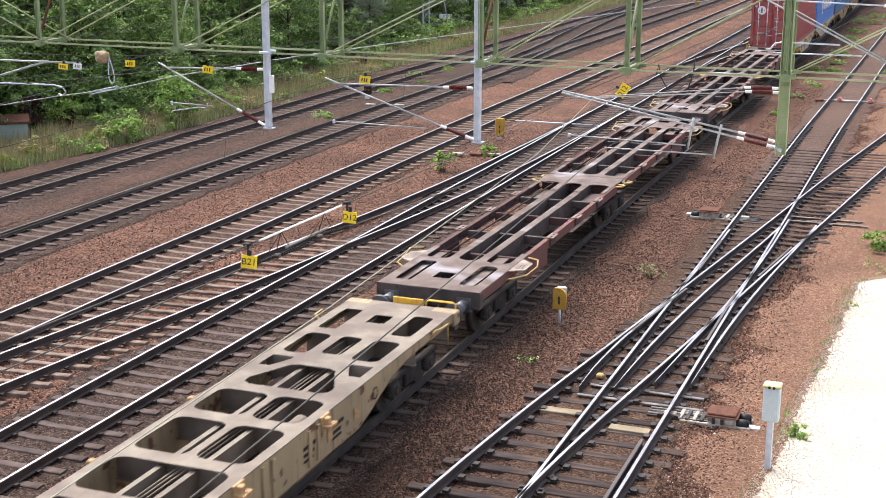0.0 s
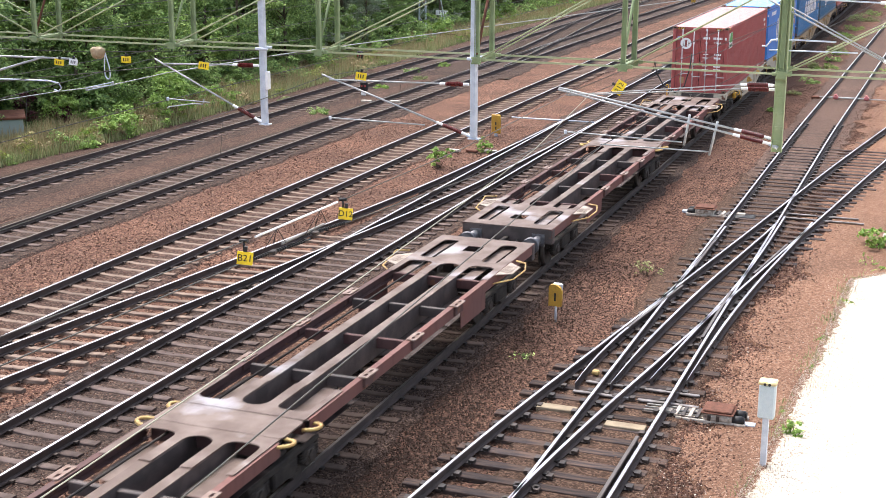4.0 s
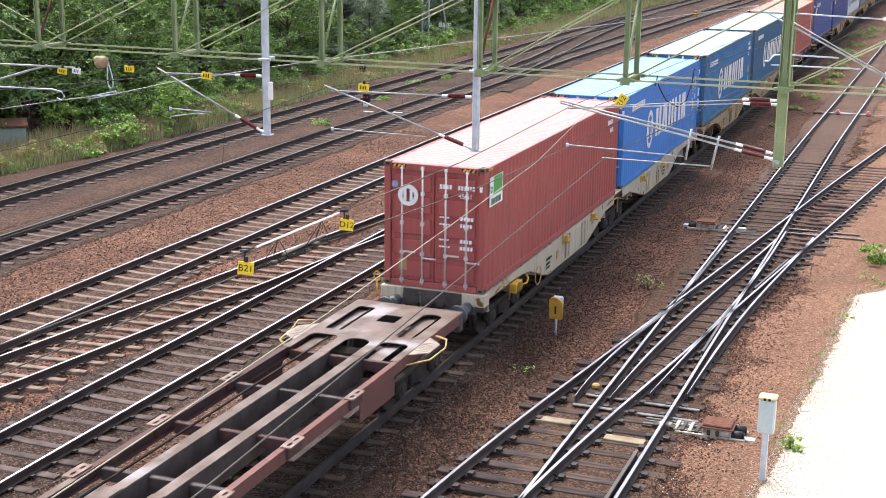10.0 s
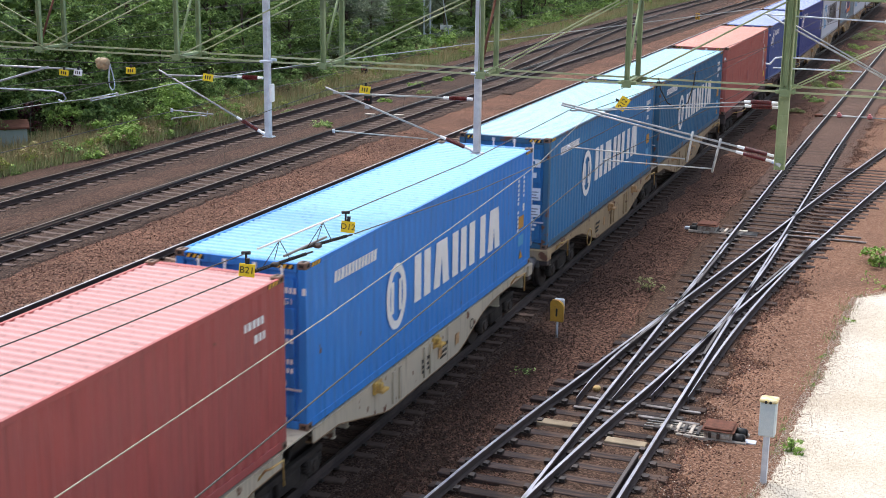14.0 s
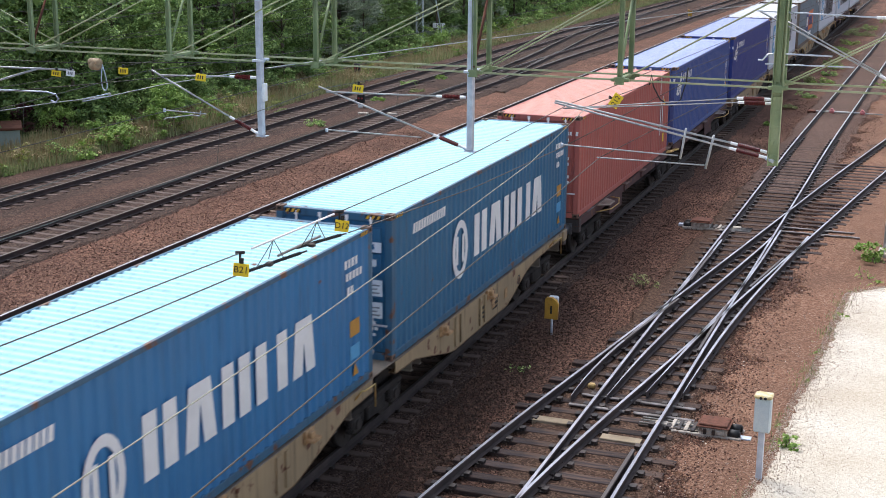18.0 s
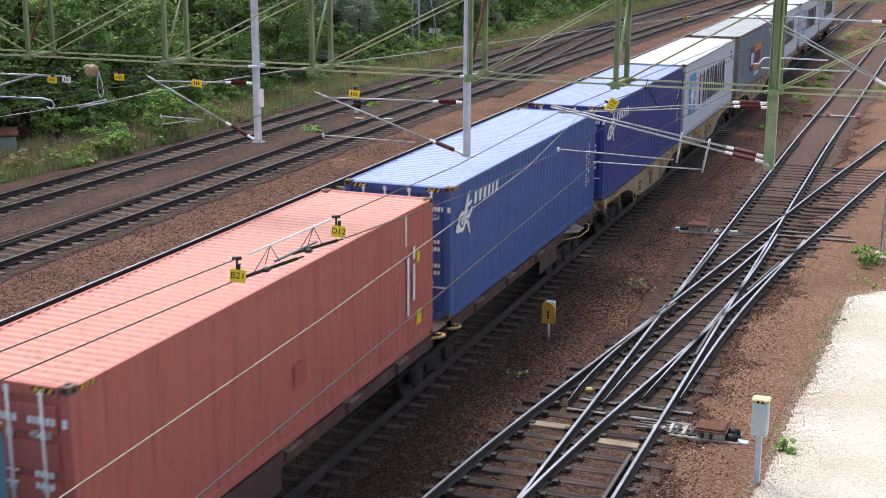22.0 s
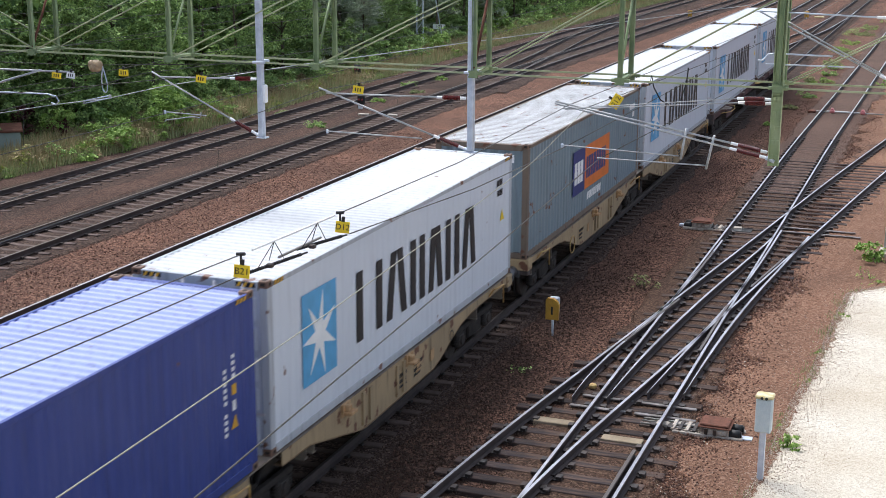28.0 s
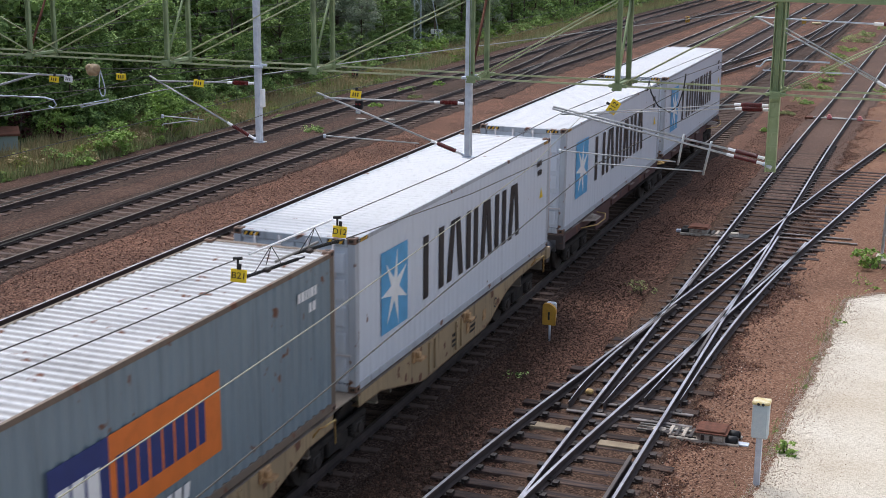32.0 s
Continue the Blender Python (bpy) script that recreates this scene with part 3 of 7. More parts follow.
rng = np.random.default_rng(5)
n = 62000
x, y = rng.uniform(2.3, 9.0, n), 14 + 62 * rng.random(n) ** 1.7
keep = x < np.interp(y, [p[0] for p in PATH_EDGE], [p[1] for p in PATH_EDGE]) + rng.exponential(0.3, n) - 0.05
x, y = x[keep], y[keep]
bed(TRACKS["right"], -40, 140, 1.55, 6.5, M_CLEAN, "orange-brown clean ballast beside the crossing", 3.5)
near = x + 0.3 * rng.normal(0, 1, len(x)) < np.where(y < 42, 6.0, 5.4)
for sel, mat, label in ((near, M_STONEDARK, "dark dusty loose ballast stones round the crossing"), (~near, M_STONERED, "orange-brown loose ballast stones beside the path")):
    k = int(sel.sum())
    stones("ballast_stones", x[sel], y[sel], np.full(k, ZG + 0.005) + rng.uniform(-0.015, 0.025, k), rng.uniform(0.011, 0.026, k), mat, label, rng)
n = 22000
x, y = rng.normal(1.7, 0.7, n), 14 + rng.exponential(10.0, n)
stones("dusty_stones", x, y, np.full(n, ZG + 0.005) + rng.uniform(-0.012, 0.02, n), rng.uniform(0.013, 0.03, n), M_STONEDARK, "dark dusty ballast stones beside the train track", rng)
n = 34000
x, y = rng.uniform(-14.0, -1.4, n), 17 + 40 * rng.random(n) ** 1.15
stones("ballast_stones", x, y, np.full(n, ZG + 0.0) + rng.uniform(-0.015, 0.022, n), rng.uniform(0.015, 0.034, n), M_STONE, "reddish-brown loose ballast stones between the tracks", rng)
n = 9000
y = rng.uniform(15, 38, n)
x = np.interp(y, [p[0] for p in PATH_EDGE], [p[1] for p in PATH_EDGE]) + 0.1 - rng.exponential(0.28, n)
stones("path_grit", x, y, np.full(n, ZG + 0.02), rng.uniform(0.008, 0.022, n), M_GRIT, "pale grit strewn along the edge of the path", rng)
n = 12000
y = rng.uniform(15, 38, n)
x = np.interp(y, [p[0] for p in PATH_EDGE], [p[1] for p in PATH_EDGE]) + 0.1 + rng.exponential(0.4, n)
M_TAN = stone_mat("tan_grit_stones", ((0.34, 0.26, 0.2), (0.48, 0.4, 0.32), (0.6, 0.53, 0.45)))
stones("path_grit", x, y, np.full(n, ZG + 0.055), rng.uniform(0.006, 0.017, n), M_TAN, "tan grit trodden into the edge of the path", rng)
n = 18000
y = 14 + 56 * rng.random(n) ** 1.5
x = np.interp(y, [p[0] for p in TRACKS["right"]], [p[1] for p in TRACKS["right"]]) + rng.normal(1.65, 0.45, n)
stones("ballast_stones", x, y, np.full(n, ZG + 0.03) + rng.uniform(-0.012, 0.012, n), rng.uniform(0.014, 0.032, n), M_STONE, "reddish-brown loose ballast stones at the timber ends", rng)

# ---- overhead line gantry ----
YN, YF, ZB, ZT = 22.5, 23.3, 6.8, 8.38
POSTS = (-25.2, -22.1, -19.0, -15.9, -12.75, -9.65, -6.53, -3.35, -0.22, 2.87, 5.5, 8.13, 10.9, 13.9)
gantry = empty("overhead_gantry", 0, YN, ZB, label="green lattice steel gantry that spans the tracks and carries the overhead line", category="gantry", kind="structure")


def gpart(name, bm, mat=M_GREEN, parent=gantry, label=""):
    ob = part(name, bm, mat, parent, label)
    if parent is gantry:
        ob.matrix_basis = Matrix.Translation((0, -YN, -ZB))
    return ob


def angle_bar(bm, a, b, w=0.07, t=0.009):
    """An L-shaped bar from a to b."""
    a, b = Vector(a), Vector(b)
    q = (b - a).to_track_quat("Z", "Y").to_matrix().to_4x4()
    n = (b - a).length
    c = bmesh.new()
    box(c, 0, w, 0, t, 0, n)
    box(c, 0, t, t, w, 0, n)
    c.transform(Matrix.Translation(a) @ q)
    me = bpy.data.meshes.new("tmp")
    c.to_mesh(me)
    c.free()
    bm.from_mesh(me)
    bpy.data.meshes.remove(me)
    return bm


def beam_section(x, y, z0, z1, w, d, t):
    """An upright I-section, in one piece."""
    prof = [(-w, -d), (-w + t, -d), (-w + t, -t / 2), (w - t, -t / 2), (w - t, -d), (w, -d), (w, d), (w - t, d), (w - t, t / 2), (-w + t, t / 2), (-w + t, d), (-w, d)]
    bm = bmesh.new()
    lo, hi = [[bm.verts.new((x + a, y + b, z)) for a, b in prof] for z in (z0, z1)]
    for i in range(12):
        bm.faces.new((lo[i], lo[(i + 1) % 12], hi[(i + 1) % 12], hi[i]))
    bm.faces.new(lo[::-1]), bm.faces.new(hi)
    return bm


X0, X1 = POSTS[0] - 3, POSTS[-1] + 3
for y in (YN, YF):
    gpart("bottom_chord", angle_bar(bmesh.new(), (X0, y, ZB), (X1, y, ZB), 0.032, 0.012), M_GREENPALE)
    gpart("top_chord", boxes((X0, X1, y - 0.06, y + 0.06, ZT - 0.07, ZT + 0.07), bevel=0.006))
    for i, x in enumerate(POSTS):
        gpart("upright", beam_section(x, y, ZB - 0.06, ZT, 0.041, 0.035, 0.009))
        bm = boxes((x - 0.075, x + 0.09, y - 0.065, y - 0.05, ZB - 0.06, ZB + 0.07), (x - 0.15, x + 0.17, y - 0.035, y + 0.035, ZB - 0.012, ZB + 0.045), bevel=0.01)
        for bx, bz in ((-0.06, -0.04), (0.06, -0.04), (0.07, 0.05), (-0.06, 0.05)):
            rod(bm, (x + bx, y - 0.075, ZB + bz), (x + bx, y - 0.1, ZB + bz), 0.02, 6)
        gpart("gusset_plate", bm)
    for i in range(len(POSTS) - 1):
        a, b = POSTS[i], POSTS[i + 1]
        lo, hi = (a, b) if a >= -6.6 else (b, a)
        gpart("diagonal", rod(bmesh.new(), (lo + 0.1, y - 0.03, ZB + 0.06), (hi - 0.05 if hi > lo else hi + 0.05, y - 0.03, ZT - 0.1), 0.014, 6), M_GREENPALE)
for x in POSTS:
    gpart("cross_tie", boxes((x - 0.03, x + 0.03, YN, YF, ZB + 0.0, ZB + 0.05), (x - 0.03, x + 0.03, YN, YF, ZT - 0.03, ZT + 0.03)))
    gpart("brace", rod(bmesh.new(), (x, YN, ZB + 0.1), (x, YF, ZT - 0.1), 0.025, 6), M_RUST if x in (2.87, -6.53) else M_GREEN)


def insulator(bm, a, b, r=0.045, sheds=11, mi=1, cap=2):
    """A ribbed insulator with pale end caps, turned in one piece."""
    a, b = Vector(a), Vector(b)
    d = b - a
    q = d.to_track_quat("Z", "Y").to_matrix()
    prof = [(0.0, 0.026, cap), (0.17, 0.026, cap), (0.18, 0.032, mi)]
    for i in range(sheds):
        t, w = 0.22 + 0.56 * (i + 0.5) / sheds, 0.56 / sheds * 0.36
        prof += [(t - w, 0.032, mi), (t - w * 0.9, r, mi), (t + w, r * 0.72, mi), (t + w * 1.05, 0.032, mi)]
    prof += [(0.8, 0.032, cap), (0.81, 0.026, cap), (1.0, 0.026, cap)]
    n = 12
    rings = [[bm.verts.new(a + d * t + q @ Vector((k * math.cos(6.28319 * i / n), k * math.sin(6.28319 * i / n), 0))) for i in range(n)] for t, k, _ in prof]
    for (p, (_, _, m)), u in zip(zip(rings, prof), rings[1:]):
        for i in range(n):
            f = bm.faces.new((p[i], p[(i + 1) % n], u[(i + 1) % n], u[i]))
            f.material_index = m
    bm.faces.new(rings[0][::-1]).material_index = cap
    bm.faces.new(rings[-1]).material_index = cap


def hanger(x, yy, z0, mat, label, w=0.06, cabinet=False):
    h = empty("drop_post", x, yy, ZB, label=label, category="catenary post", kind="")
    h.location.z = z0
    t = Matrix.Translation((-x, -yy, -z0))

    def hp(name, bm, mat, lab=""):
        ob = part(name, bm, mat, h, lab)
        ob.matrix_basis = t
        return ob
    if mat is M_GREEN:
        hp("column", beam_section(x, yy, z0, ZT + 0.3, 0.085, 0.06, 0.013), M_MAST)
        for i in range(6):
            zz = z0 + 0.12 + i * 0.24
            for x0 in (x - 0.065, x + 0.01):
                hp("bolt_plate", boxes((x0, x0 + 0.055, yy - 0.03, yy - 0.004, zz, zz + 0.07)), M_MAST)
    else:
        hp("column", boxes((x - w, x + w, yy - w, yy + w, z0, ZT + 0.9), bevel=0.02), mat)
        hp("foot_plate", boxes((x - w - 0.03, x + w + 0.05, yy - w - 0.02, yy + w + 0.02, z0 - 0.015, z0 + 0.0)), mat)
    hp("clamp", boxes((x - 0.11, x + 0.15, yy - 0.11, yy - w, ZB + 0.0, ZB + 0.05), (x - 0.11, x + 0.15, yy + w, yy + 0.11, ZB + 0.02, ZB + 0.07), bevel=0.01), M_GALV if mat is not M_GREEN else M_GREEN)
    if cabinet:
        hp("terminal_box", boxes((x + w, x + w + 0.06, yy - 0.06, yy + 0.06, z0 + 0.66, z0 + 1.0), bevel=0.012), M_WHITE, "small pale grey terminal box")
    return hp, h


def cantilever(hp, x, yy, z_foot, tip, z_top, arm_end, arm_root, arm2=None, double=False):
    """The slanting tube, the top tube with its insulators, and the registration arm."""
    foot = Vector((x - 0.12, yy, z_foot + 0.03))
    tip = Vector(tip)
    d = (tip - foot).normalized()
    for k in ((0,) if not double else (0, 0.12)):
        o = Vector((0, 0.0 if not k else 0.12, 0.07 if k else 0))
        bm = bmesh.new()
        insulator(bm, foot + o, foot + d * 0.62 + o)
        hp("insulator", bm, [M_GALV, M_PORC, M_WHITE], "dark red ribbed insulator with white caps")
        hp("bracket_tube", rod(bmesh.new(), foot + d * 0.6 + o, tip + o * 0.4, 0.018, 8), M_TUBE)
        bm = bmesh.new()
        topz = Vector((x - 0.1, yy + (0.12 if k else 0), z_top - k * 0.7))
        insulator(bm, topz, topz + Vector((-0.55, 0, -0.01)), 0.048)
        hp("insulator", bm, [M_GALV, M_PORC, M_WHITE], "dark red ribbed insulator with white caps")
        hp("top_tube", rod(bmesh.new(), topz + Vector((-0.53, 0, -0.01)), (tip.x + 0.15, tip.y + o.y, tip.z - 0.09 - k * 0.2), 0.009 if double else 0.015, 8), M_TUBE)
    a, b = Vector(arm_root), Vector(arm_end)
    hp("registration_arm", rod(bmesh.new(), a, b, 0.012, 8), M_TUBE)
    hp("arm_clamp", boxes((b.x - 0.02, b.x + 0.03, yy - 0.02, yy + 0.02, b.z - 0.04, b.z + 0.03), bevel=0.01), M_GALV)
    hp("hinge", rod(bmesh.new(), foot, foot + Vector((0.14, 0, -0.06)), 0.035, 8), M_GALV)


hp, post_m = hanger(2.80, 22.55, 5.4, M_GALV, "square galvanised drop post that hangs from the gantry")
cantilever(hp, 2.80, 22.55, 5.42, (-0.2, 22.55, 6.4), 6.36, (-0.05, 22.55, 5.6), (1.85, 22.55, 5.58))
hp, post_l = hanger(-1.42, 22.55, 5.4, M_GALV, "square galvanised drop post with a terminal box, hung from the gantry", cabinet=True)
cantilever(hp, -1.42, 22.55, 5.42, (-3.8, 22.55, 6.53), 6.5, (-3.55, 22.55, 5.76), (-2.62, 22.55, 5.74))
hp, post_r = hanger(8.13, 22.55, 5.52, M_GREEN, "green riveted drop post with two brackets, hung from the gantry")
cantilever(hp, 8.13, 22.55, 5.62, (4.35, 22.55, 6.36), 6.62, (4.5, 22.55, 5.63), (6.55, 22.55, 5.58), double=True)
hp("registration_arm", rod(bmesh.new(), (7.0, 22.7, 5.42), (5.1, 22.7, 5.42), 0.012, 8), M_TUBE)
hp("arm_strut", rod(bmesh.new(), (7.0, 22.7, 5.36), (7.12, 22.65, 5.95), 0.022, 8), M_TUBE)
hp("arm_strut", rod(bmesh.new(), (6.58, 22.6, 5.52), (6.66, 22.58, 6.05), 0.022, 8), M_TUBE)
for x in (-13.3, -17.6):
    hp, post_o = hanger(x, 22.55, 5.4, M_GALV, "square galvanised drop post over a siding")
    cantilever(hp, x, 22.55, 5.42, (x - 2.0, 22.55, 6.53), 6.5, (x - 1.7, 22.55, 5.5), (x - 0.9, 22.55, 5.5))

# ---- the goods train ----
# way that the train has gone since the start, every half second, in metres
RUN = (
    0.00, 2.73, 5.46, 8.20, 10.94, 13.68, 16.41, 19.14, 21.87, 24.60, 27.32, 30.04, 32.76,
    35.47, 38.19, 40.90, 43.61, 46.31, 49.00, 51.67, 54.33, 56.99, 59.65, 62.31, 65.01, 67.74,
    70.50, 73.28, 76.08, 78.90, 81.72, 84.56, 87.41, 90.28, 93.16, 96.06, 98.98, 101.91, 104.85,
    107.80, 110.73, 113.63, 116.52, 119.40, 122.27, 125.14, 127.99, 130.83, 133.66, 136.49, 139.33, 142.17,
    145.02, 147.88, 150.74, 153.62, 156.50, 159.39, 162.28, 165.17, 168.07, 170.97, 173.86, 176.76, 179.65,
)
MOVING, WHEELS = [], []
SEAT = 1.285   # container seats above the rails


def paint(name, c, fade=0.8, rust=0.0, rough=0.5, grime=(0.72, 0.82)):
    """Sprayed steel: slow fading, vertical streaks, small chips of rust."""
    m, n, l, b = material(name, rough)
    co = n.new("ShaderNodeTexCoord")
    big = n.new("ShaderNodeTexNoise")
    big.inputs["Scale"].default_value, big.inputs["Detail"].default_value = 0.8, 5
    l.new(co.outputs["Object"], big.inputs["Vector"])
    mp = n.new("ShaderNodeMapping")
    mp.inputs["Scale"].default_value = (6, 6, 0.35)
    l.new(co.outputs["Object"], mp.inputs[0])
    st = n.new("ShaderNodeTexNoise")
    st.inputs["Scale"].default_value, st.inputs["Detail"].default_value = 1.6, 6
    l.new(mp.outputs[0], st.inputs["Vector"])
    a = n.new("ShaderNodeMix")
    a.data_type = "RGBA"
    a.inputs[6].default_value, a.inputs[7].default_value = (*c, 1), (*[v * fade + 0.02 for v in c], 1)
    ar = n.new("ShaderNodeMapRange")
    ar.inputs[1].default_value, ar.inputs[2].default_value = 0.35, 0.7
    l.new(big.outputs[0], ar.inputs[0])
    l.new(ar.outputs[0], a.inputs[0])
    s = n.new("ShaderNodeMix")
    s.data_type, s.blend_type = "RGBA", "MULTIPLY"
    s.inputs[7].default_value = (*grime[:1] * 3, 1) if len(grime) == 2 else (*grime, 1)
    sr = n.new("ShaderNodeMapRange")
    sr.inputs[1].default_value, sr.inputs[2].default_value = 0.52, 0.75
    l.new(st.outputs[0], sr.inputs[0])
    l.new(sr.outputs[0], s.inputs[0])
    l.new(a.outputs[2], s.inputs[6])
    ch = n.new("ShaderNodeTexNoise")
    ch.inputs["Scale"].default_value, ch.inputs["Detail"].default_value = 3.0, 9
    l.new(co.outputs["Object"], ch.inputs["Vector"])
    cr = n.new("ShaderNodeMapRange")
    cr.inputs[1].default_value, cr.inputs[2].default_value = 0.72 - 0.16 * rust, 0.75 - 0.14 * rust
    l.new(ch.outputs[0], cr.inputs[0])
    r = n.new("ShaderNodeMix")
    r.data_type = "RGBA"
    r.inputs[7].default_value = (0.16, 0.07, 0.04, 1)
    l.new(cr.outputs[0], r.inputs[0])
    l.new(s.outputs[2], r.inputs[6])
    l.new(r.outputs[2], b.inputs["Base Color"])
    return m


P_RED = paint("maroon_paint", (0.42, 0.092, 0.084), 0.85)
# ROOF tones mix chalky fading with light from above put into the colour
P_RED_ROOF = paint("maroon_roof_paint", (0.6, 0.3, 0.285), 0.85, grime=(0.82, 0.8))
# the VALLEY tones are darker roof copies that paint in the folds' shade
P_RED_VALLEY = paint("shaded_maroon_roof_folds", (0.545, 0.26, 0.245), 0.85)
P_BRICK_VALLEY = paint("shaded_brick_roof_folds", (0.6, 0.25, 0.185), 0.85)
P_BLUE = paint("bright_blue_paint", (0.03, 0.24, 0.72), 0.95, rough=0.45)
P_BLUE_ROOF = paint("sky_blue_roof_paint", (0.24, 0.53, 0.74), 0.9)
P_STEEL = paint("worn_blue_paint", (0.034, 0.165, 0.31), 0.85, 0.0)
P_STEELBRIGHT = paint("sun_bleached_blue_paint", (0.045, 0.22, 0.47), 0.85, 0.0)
P_STEEL_VALLEY = paint("shaded_sky_blue_roof_folds", (0.33, 0.65, 0.76), 0.85, 0.2)
P_BLUE_VALLEY = paint("shaded_blue_roof_folds", (0.2, 0.49, 0.71), 0.9)
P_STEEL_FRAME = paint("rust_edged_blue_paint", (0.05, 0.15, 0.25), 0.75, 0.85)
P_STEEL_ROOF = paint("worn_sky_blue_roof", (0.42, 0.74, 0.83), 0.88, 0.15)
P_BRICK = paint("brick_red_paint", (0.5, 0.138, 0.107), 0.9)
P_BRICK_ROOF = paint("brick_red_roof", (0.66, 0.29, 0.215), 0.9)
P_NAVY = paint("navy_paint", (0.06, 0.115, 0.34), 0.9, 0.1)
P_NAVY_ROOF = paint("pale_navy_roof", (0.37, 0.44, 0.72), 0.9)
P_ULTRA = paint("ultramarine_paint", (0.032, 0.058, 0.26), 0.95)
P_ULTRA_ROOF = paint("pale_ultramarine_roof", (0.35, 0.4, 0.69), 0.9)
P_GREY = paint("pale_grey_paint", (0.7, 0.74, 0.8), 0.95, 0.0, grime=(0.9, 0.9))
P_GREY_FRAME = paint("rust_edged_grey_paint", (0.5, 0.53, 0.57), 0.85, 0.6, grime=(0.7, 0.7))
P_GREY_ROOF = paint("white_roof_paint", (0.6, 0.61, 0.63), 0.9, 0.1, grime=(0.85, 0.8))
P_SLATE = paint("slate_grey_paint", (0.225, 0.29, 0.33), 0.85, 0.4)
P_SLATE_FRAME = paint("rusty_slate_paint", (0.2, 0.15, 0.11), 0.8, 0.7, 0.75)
# slate grime and unfaded navy in the folds, with fold shade painted in
P_VALLEY = paint("grimy_shaded_roof_folds", (0.47, 0.46, 0.45), 0.65, 0.5, 0.8)
P_NAVY_VALLEY = paint("unfaded_shaded_navy_roof", (0.28, 0.34, 0.63), 0.85)
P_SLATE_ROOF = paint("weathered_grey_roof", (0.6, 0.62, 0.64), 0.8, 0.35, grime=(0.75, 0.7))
P_BEIGE = paint("beige_wagon_paint", (0.44, 0.32, 0.18), 0.7, 0.75, 0.7, grime=(0.5, 0.5))
P_CREAM = paint("cream_wagon_paint", (0.57, 0.5, 0.38), 0.8, 0.5, 0.7, grime=(0.62, 0.6))
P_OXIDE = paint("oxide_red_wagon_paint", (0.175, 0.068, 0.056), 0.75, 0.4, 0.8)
P_DECK = surface("dirty_wagon_deck", (0.105, 0.068, 0.053), (0.18, 0.132, 0.112), 1.8, 0.7, 0.1, 30, 0.15, stain=(0.36, 0.345, 0.37), stain_scale=0.7, stain_at=(0.58, 0.74), detail=9)
P_DECKB = surface("dirty_beige_deck", (0.29, 0.24, 0.185), (0.165, 0.13, 0.1), 1.6, 0.75, 0, 30, 0.15, spread=(0.3, 0.7), stain=(0.16, 0.12, 0.095), stain_scale=0.8, stain_at=(0.46, 0.68), detail=9)
P_LIP = surface("rusty_sill_flange", (0.2, 0.12, 0.06), (0.3, 0.2, 0.11), 3, 0.8, 0, 40, 0.2)
P_DARK = surface("underframe_dirt_hole_shade", (0.028, 0.024, 0.022), (0.05, 0.042, 0.036), 3, 0.9, 0, 40, 0.2)
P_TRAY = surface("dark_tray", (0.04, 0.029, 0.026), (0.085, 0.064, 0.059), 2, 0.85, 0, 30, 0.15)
M_SPIGOT = surface("rusty_yellow_paint", (0.66, 0.43, 0.1), (0.46, 0.28, 0.09), 9, 0.7, 0, 60, 0.1)
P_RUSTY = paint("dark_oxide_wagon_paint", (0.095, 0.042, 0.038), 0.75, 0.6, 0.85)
P_DARKFRAME = surface("grimy_steel_frame", (0.06, 0.048, 0.045), (0.11, 0.085, 0.078), 2.5, 0.7, 0.1, 40, 0.2)
P_BUFFER = surface("greased_buffer_steel", (0.13, 0.13, 0.14), (0.2, 0.2, 0.21), 3, 0.45, 0.5, 40, 0.1)
P_BOARD = surface("worn_footboard", (0.27, 0.21, 0.17), (0.38, 0.32, 0.26), 4, 0.7, 0, 40, 0.2)
M_SPIGOTOLD = surface("rusty_tan_paint", (0.54, 0.34, 0.17), (0.38, 0.22, 0.1), 9, 0.75, 0, 60, 0.1)
P_SEAT = surface("worn_seat_steel", (0.16, 0.095, 0.07), (0.25, 0.18, 0.15), 4, 0.6, 0.1, 40, 0.1)
P_WHEEL = surface("wheel_steel", (0.05, 0.042, 0.038), (0.085, 0.07, 0.06), 3, 0.6, 0.5, 40)
P_LIGHTBLUE = plain("light_blue_paint", (0.12, 0.42, 0.72), 0.5)
P_MARKGREEN = plain("dark_green_print", (0.03, 0.12, 0.05), 0.6)
P_MARKGREY = plain("grey_lettering_paint", (0.3, 0.3, 0.31), 0.6)
P_MARKBLACK = plain("black_lettering_paint", (0.016, 0.017, 0.02), 0.5)
M_BOARD = surface("orange_yellow_enamel", (0.85, 0.48, 0.03), (0.68, 0.36, 0.04), 5, 0.5, stain=(0.4, 0.22, 0.08), stain_scale=5, stain_at=(0.6, 0.8))
P_AMBER = plain("amber_sticker", (0.6, 0.3, 0.05), 0.5)
P_ORANGE = plain("orange_paint", (0.8, 0.2, 0.03), 0.5)
P_MIDBLUE = plain("deep_blue_paint", (0.025, 0.045, 0.2), 0.5)
P_LEAFGREEN = plain("green_sticker", (0.1, 0.42, 0.1), 0.5)
P_CASTING = paint("rusty_casting", (0.2, 0.11, 0.07), 0.8, 0.5)
P_ROD = plain("locking_rod_steel", (0.7, 0.66, 0.66), 0.5, 0.1)

CW, CL, CH = 1.219, 12.192, 2.896


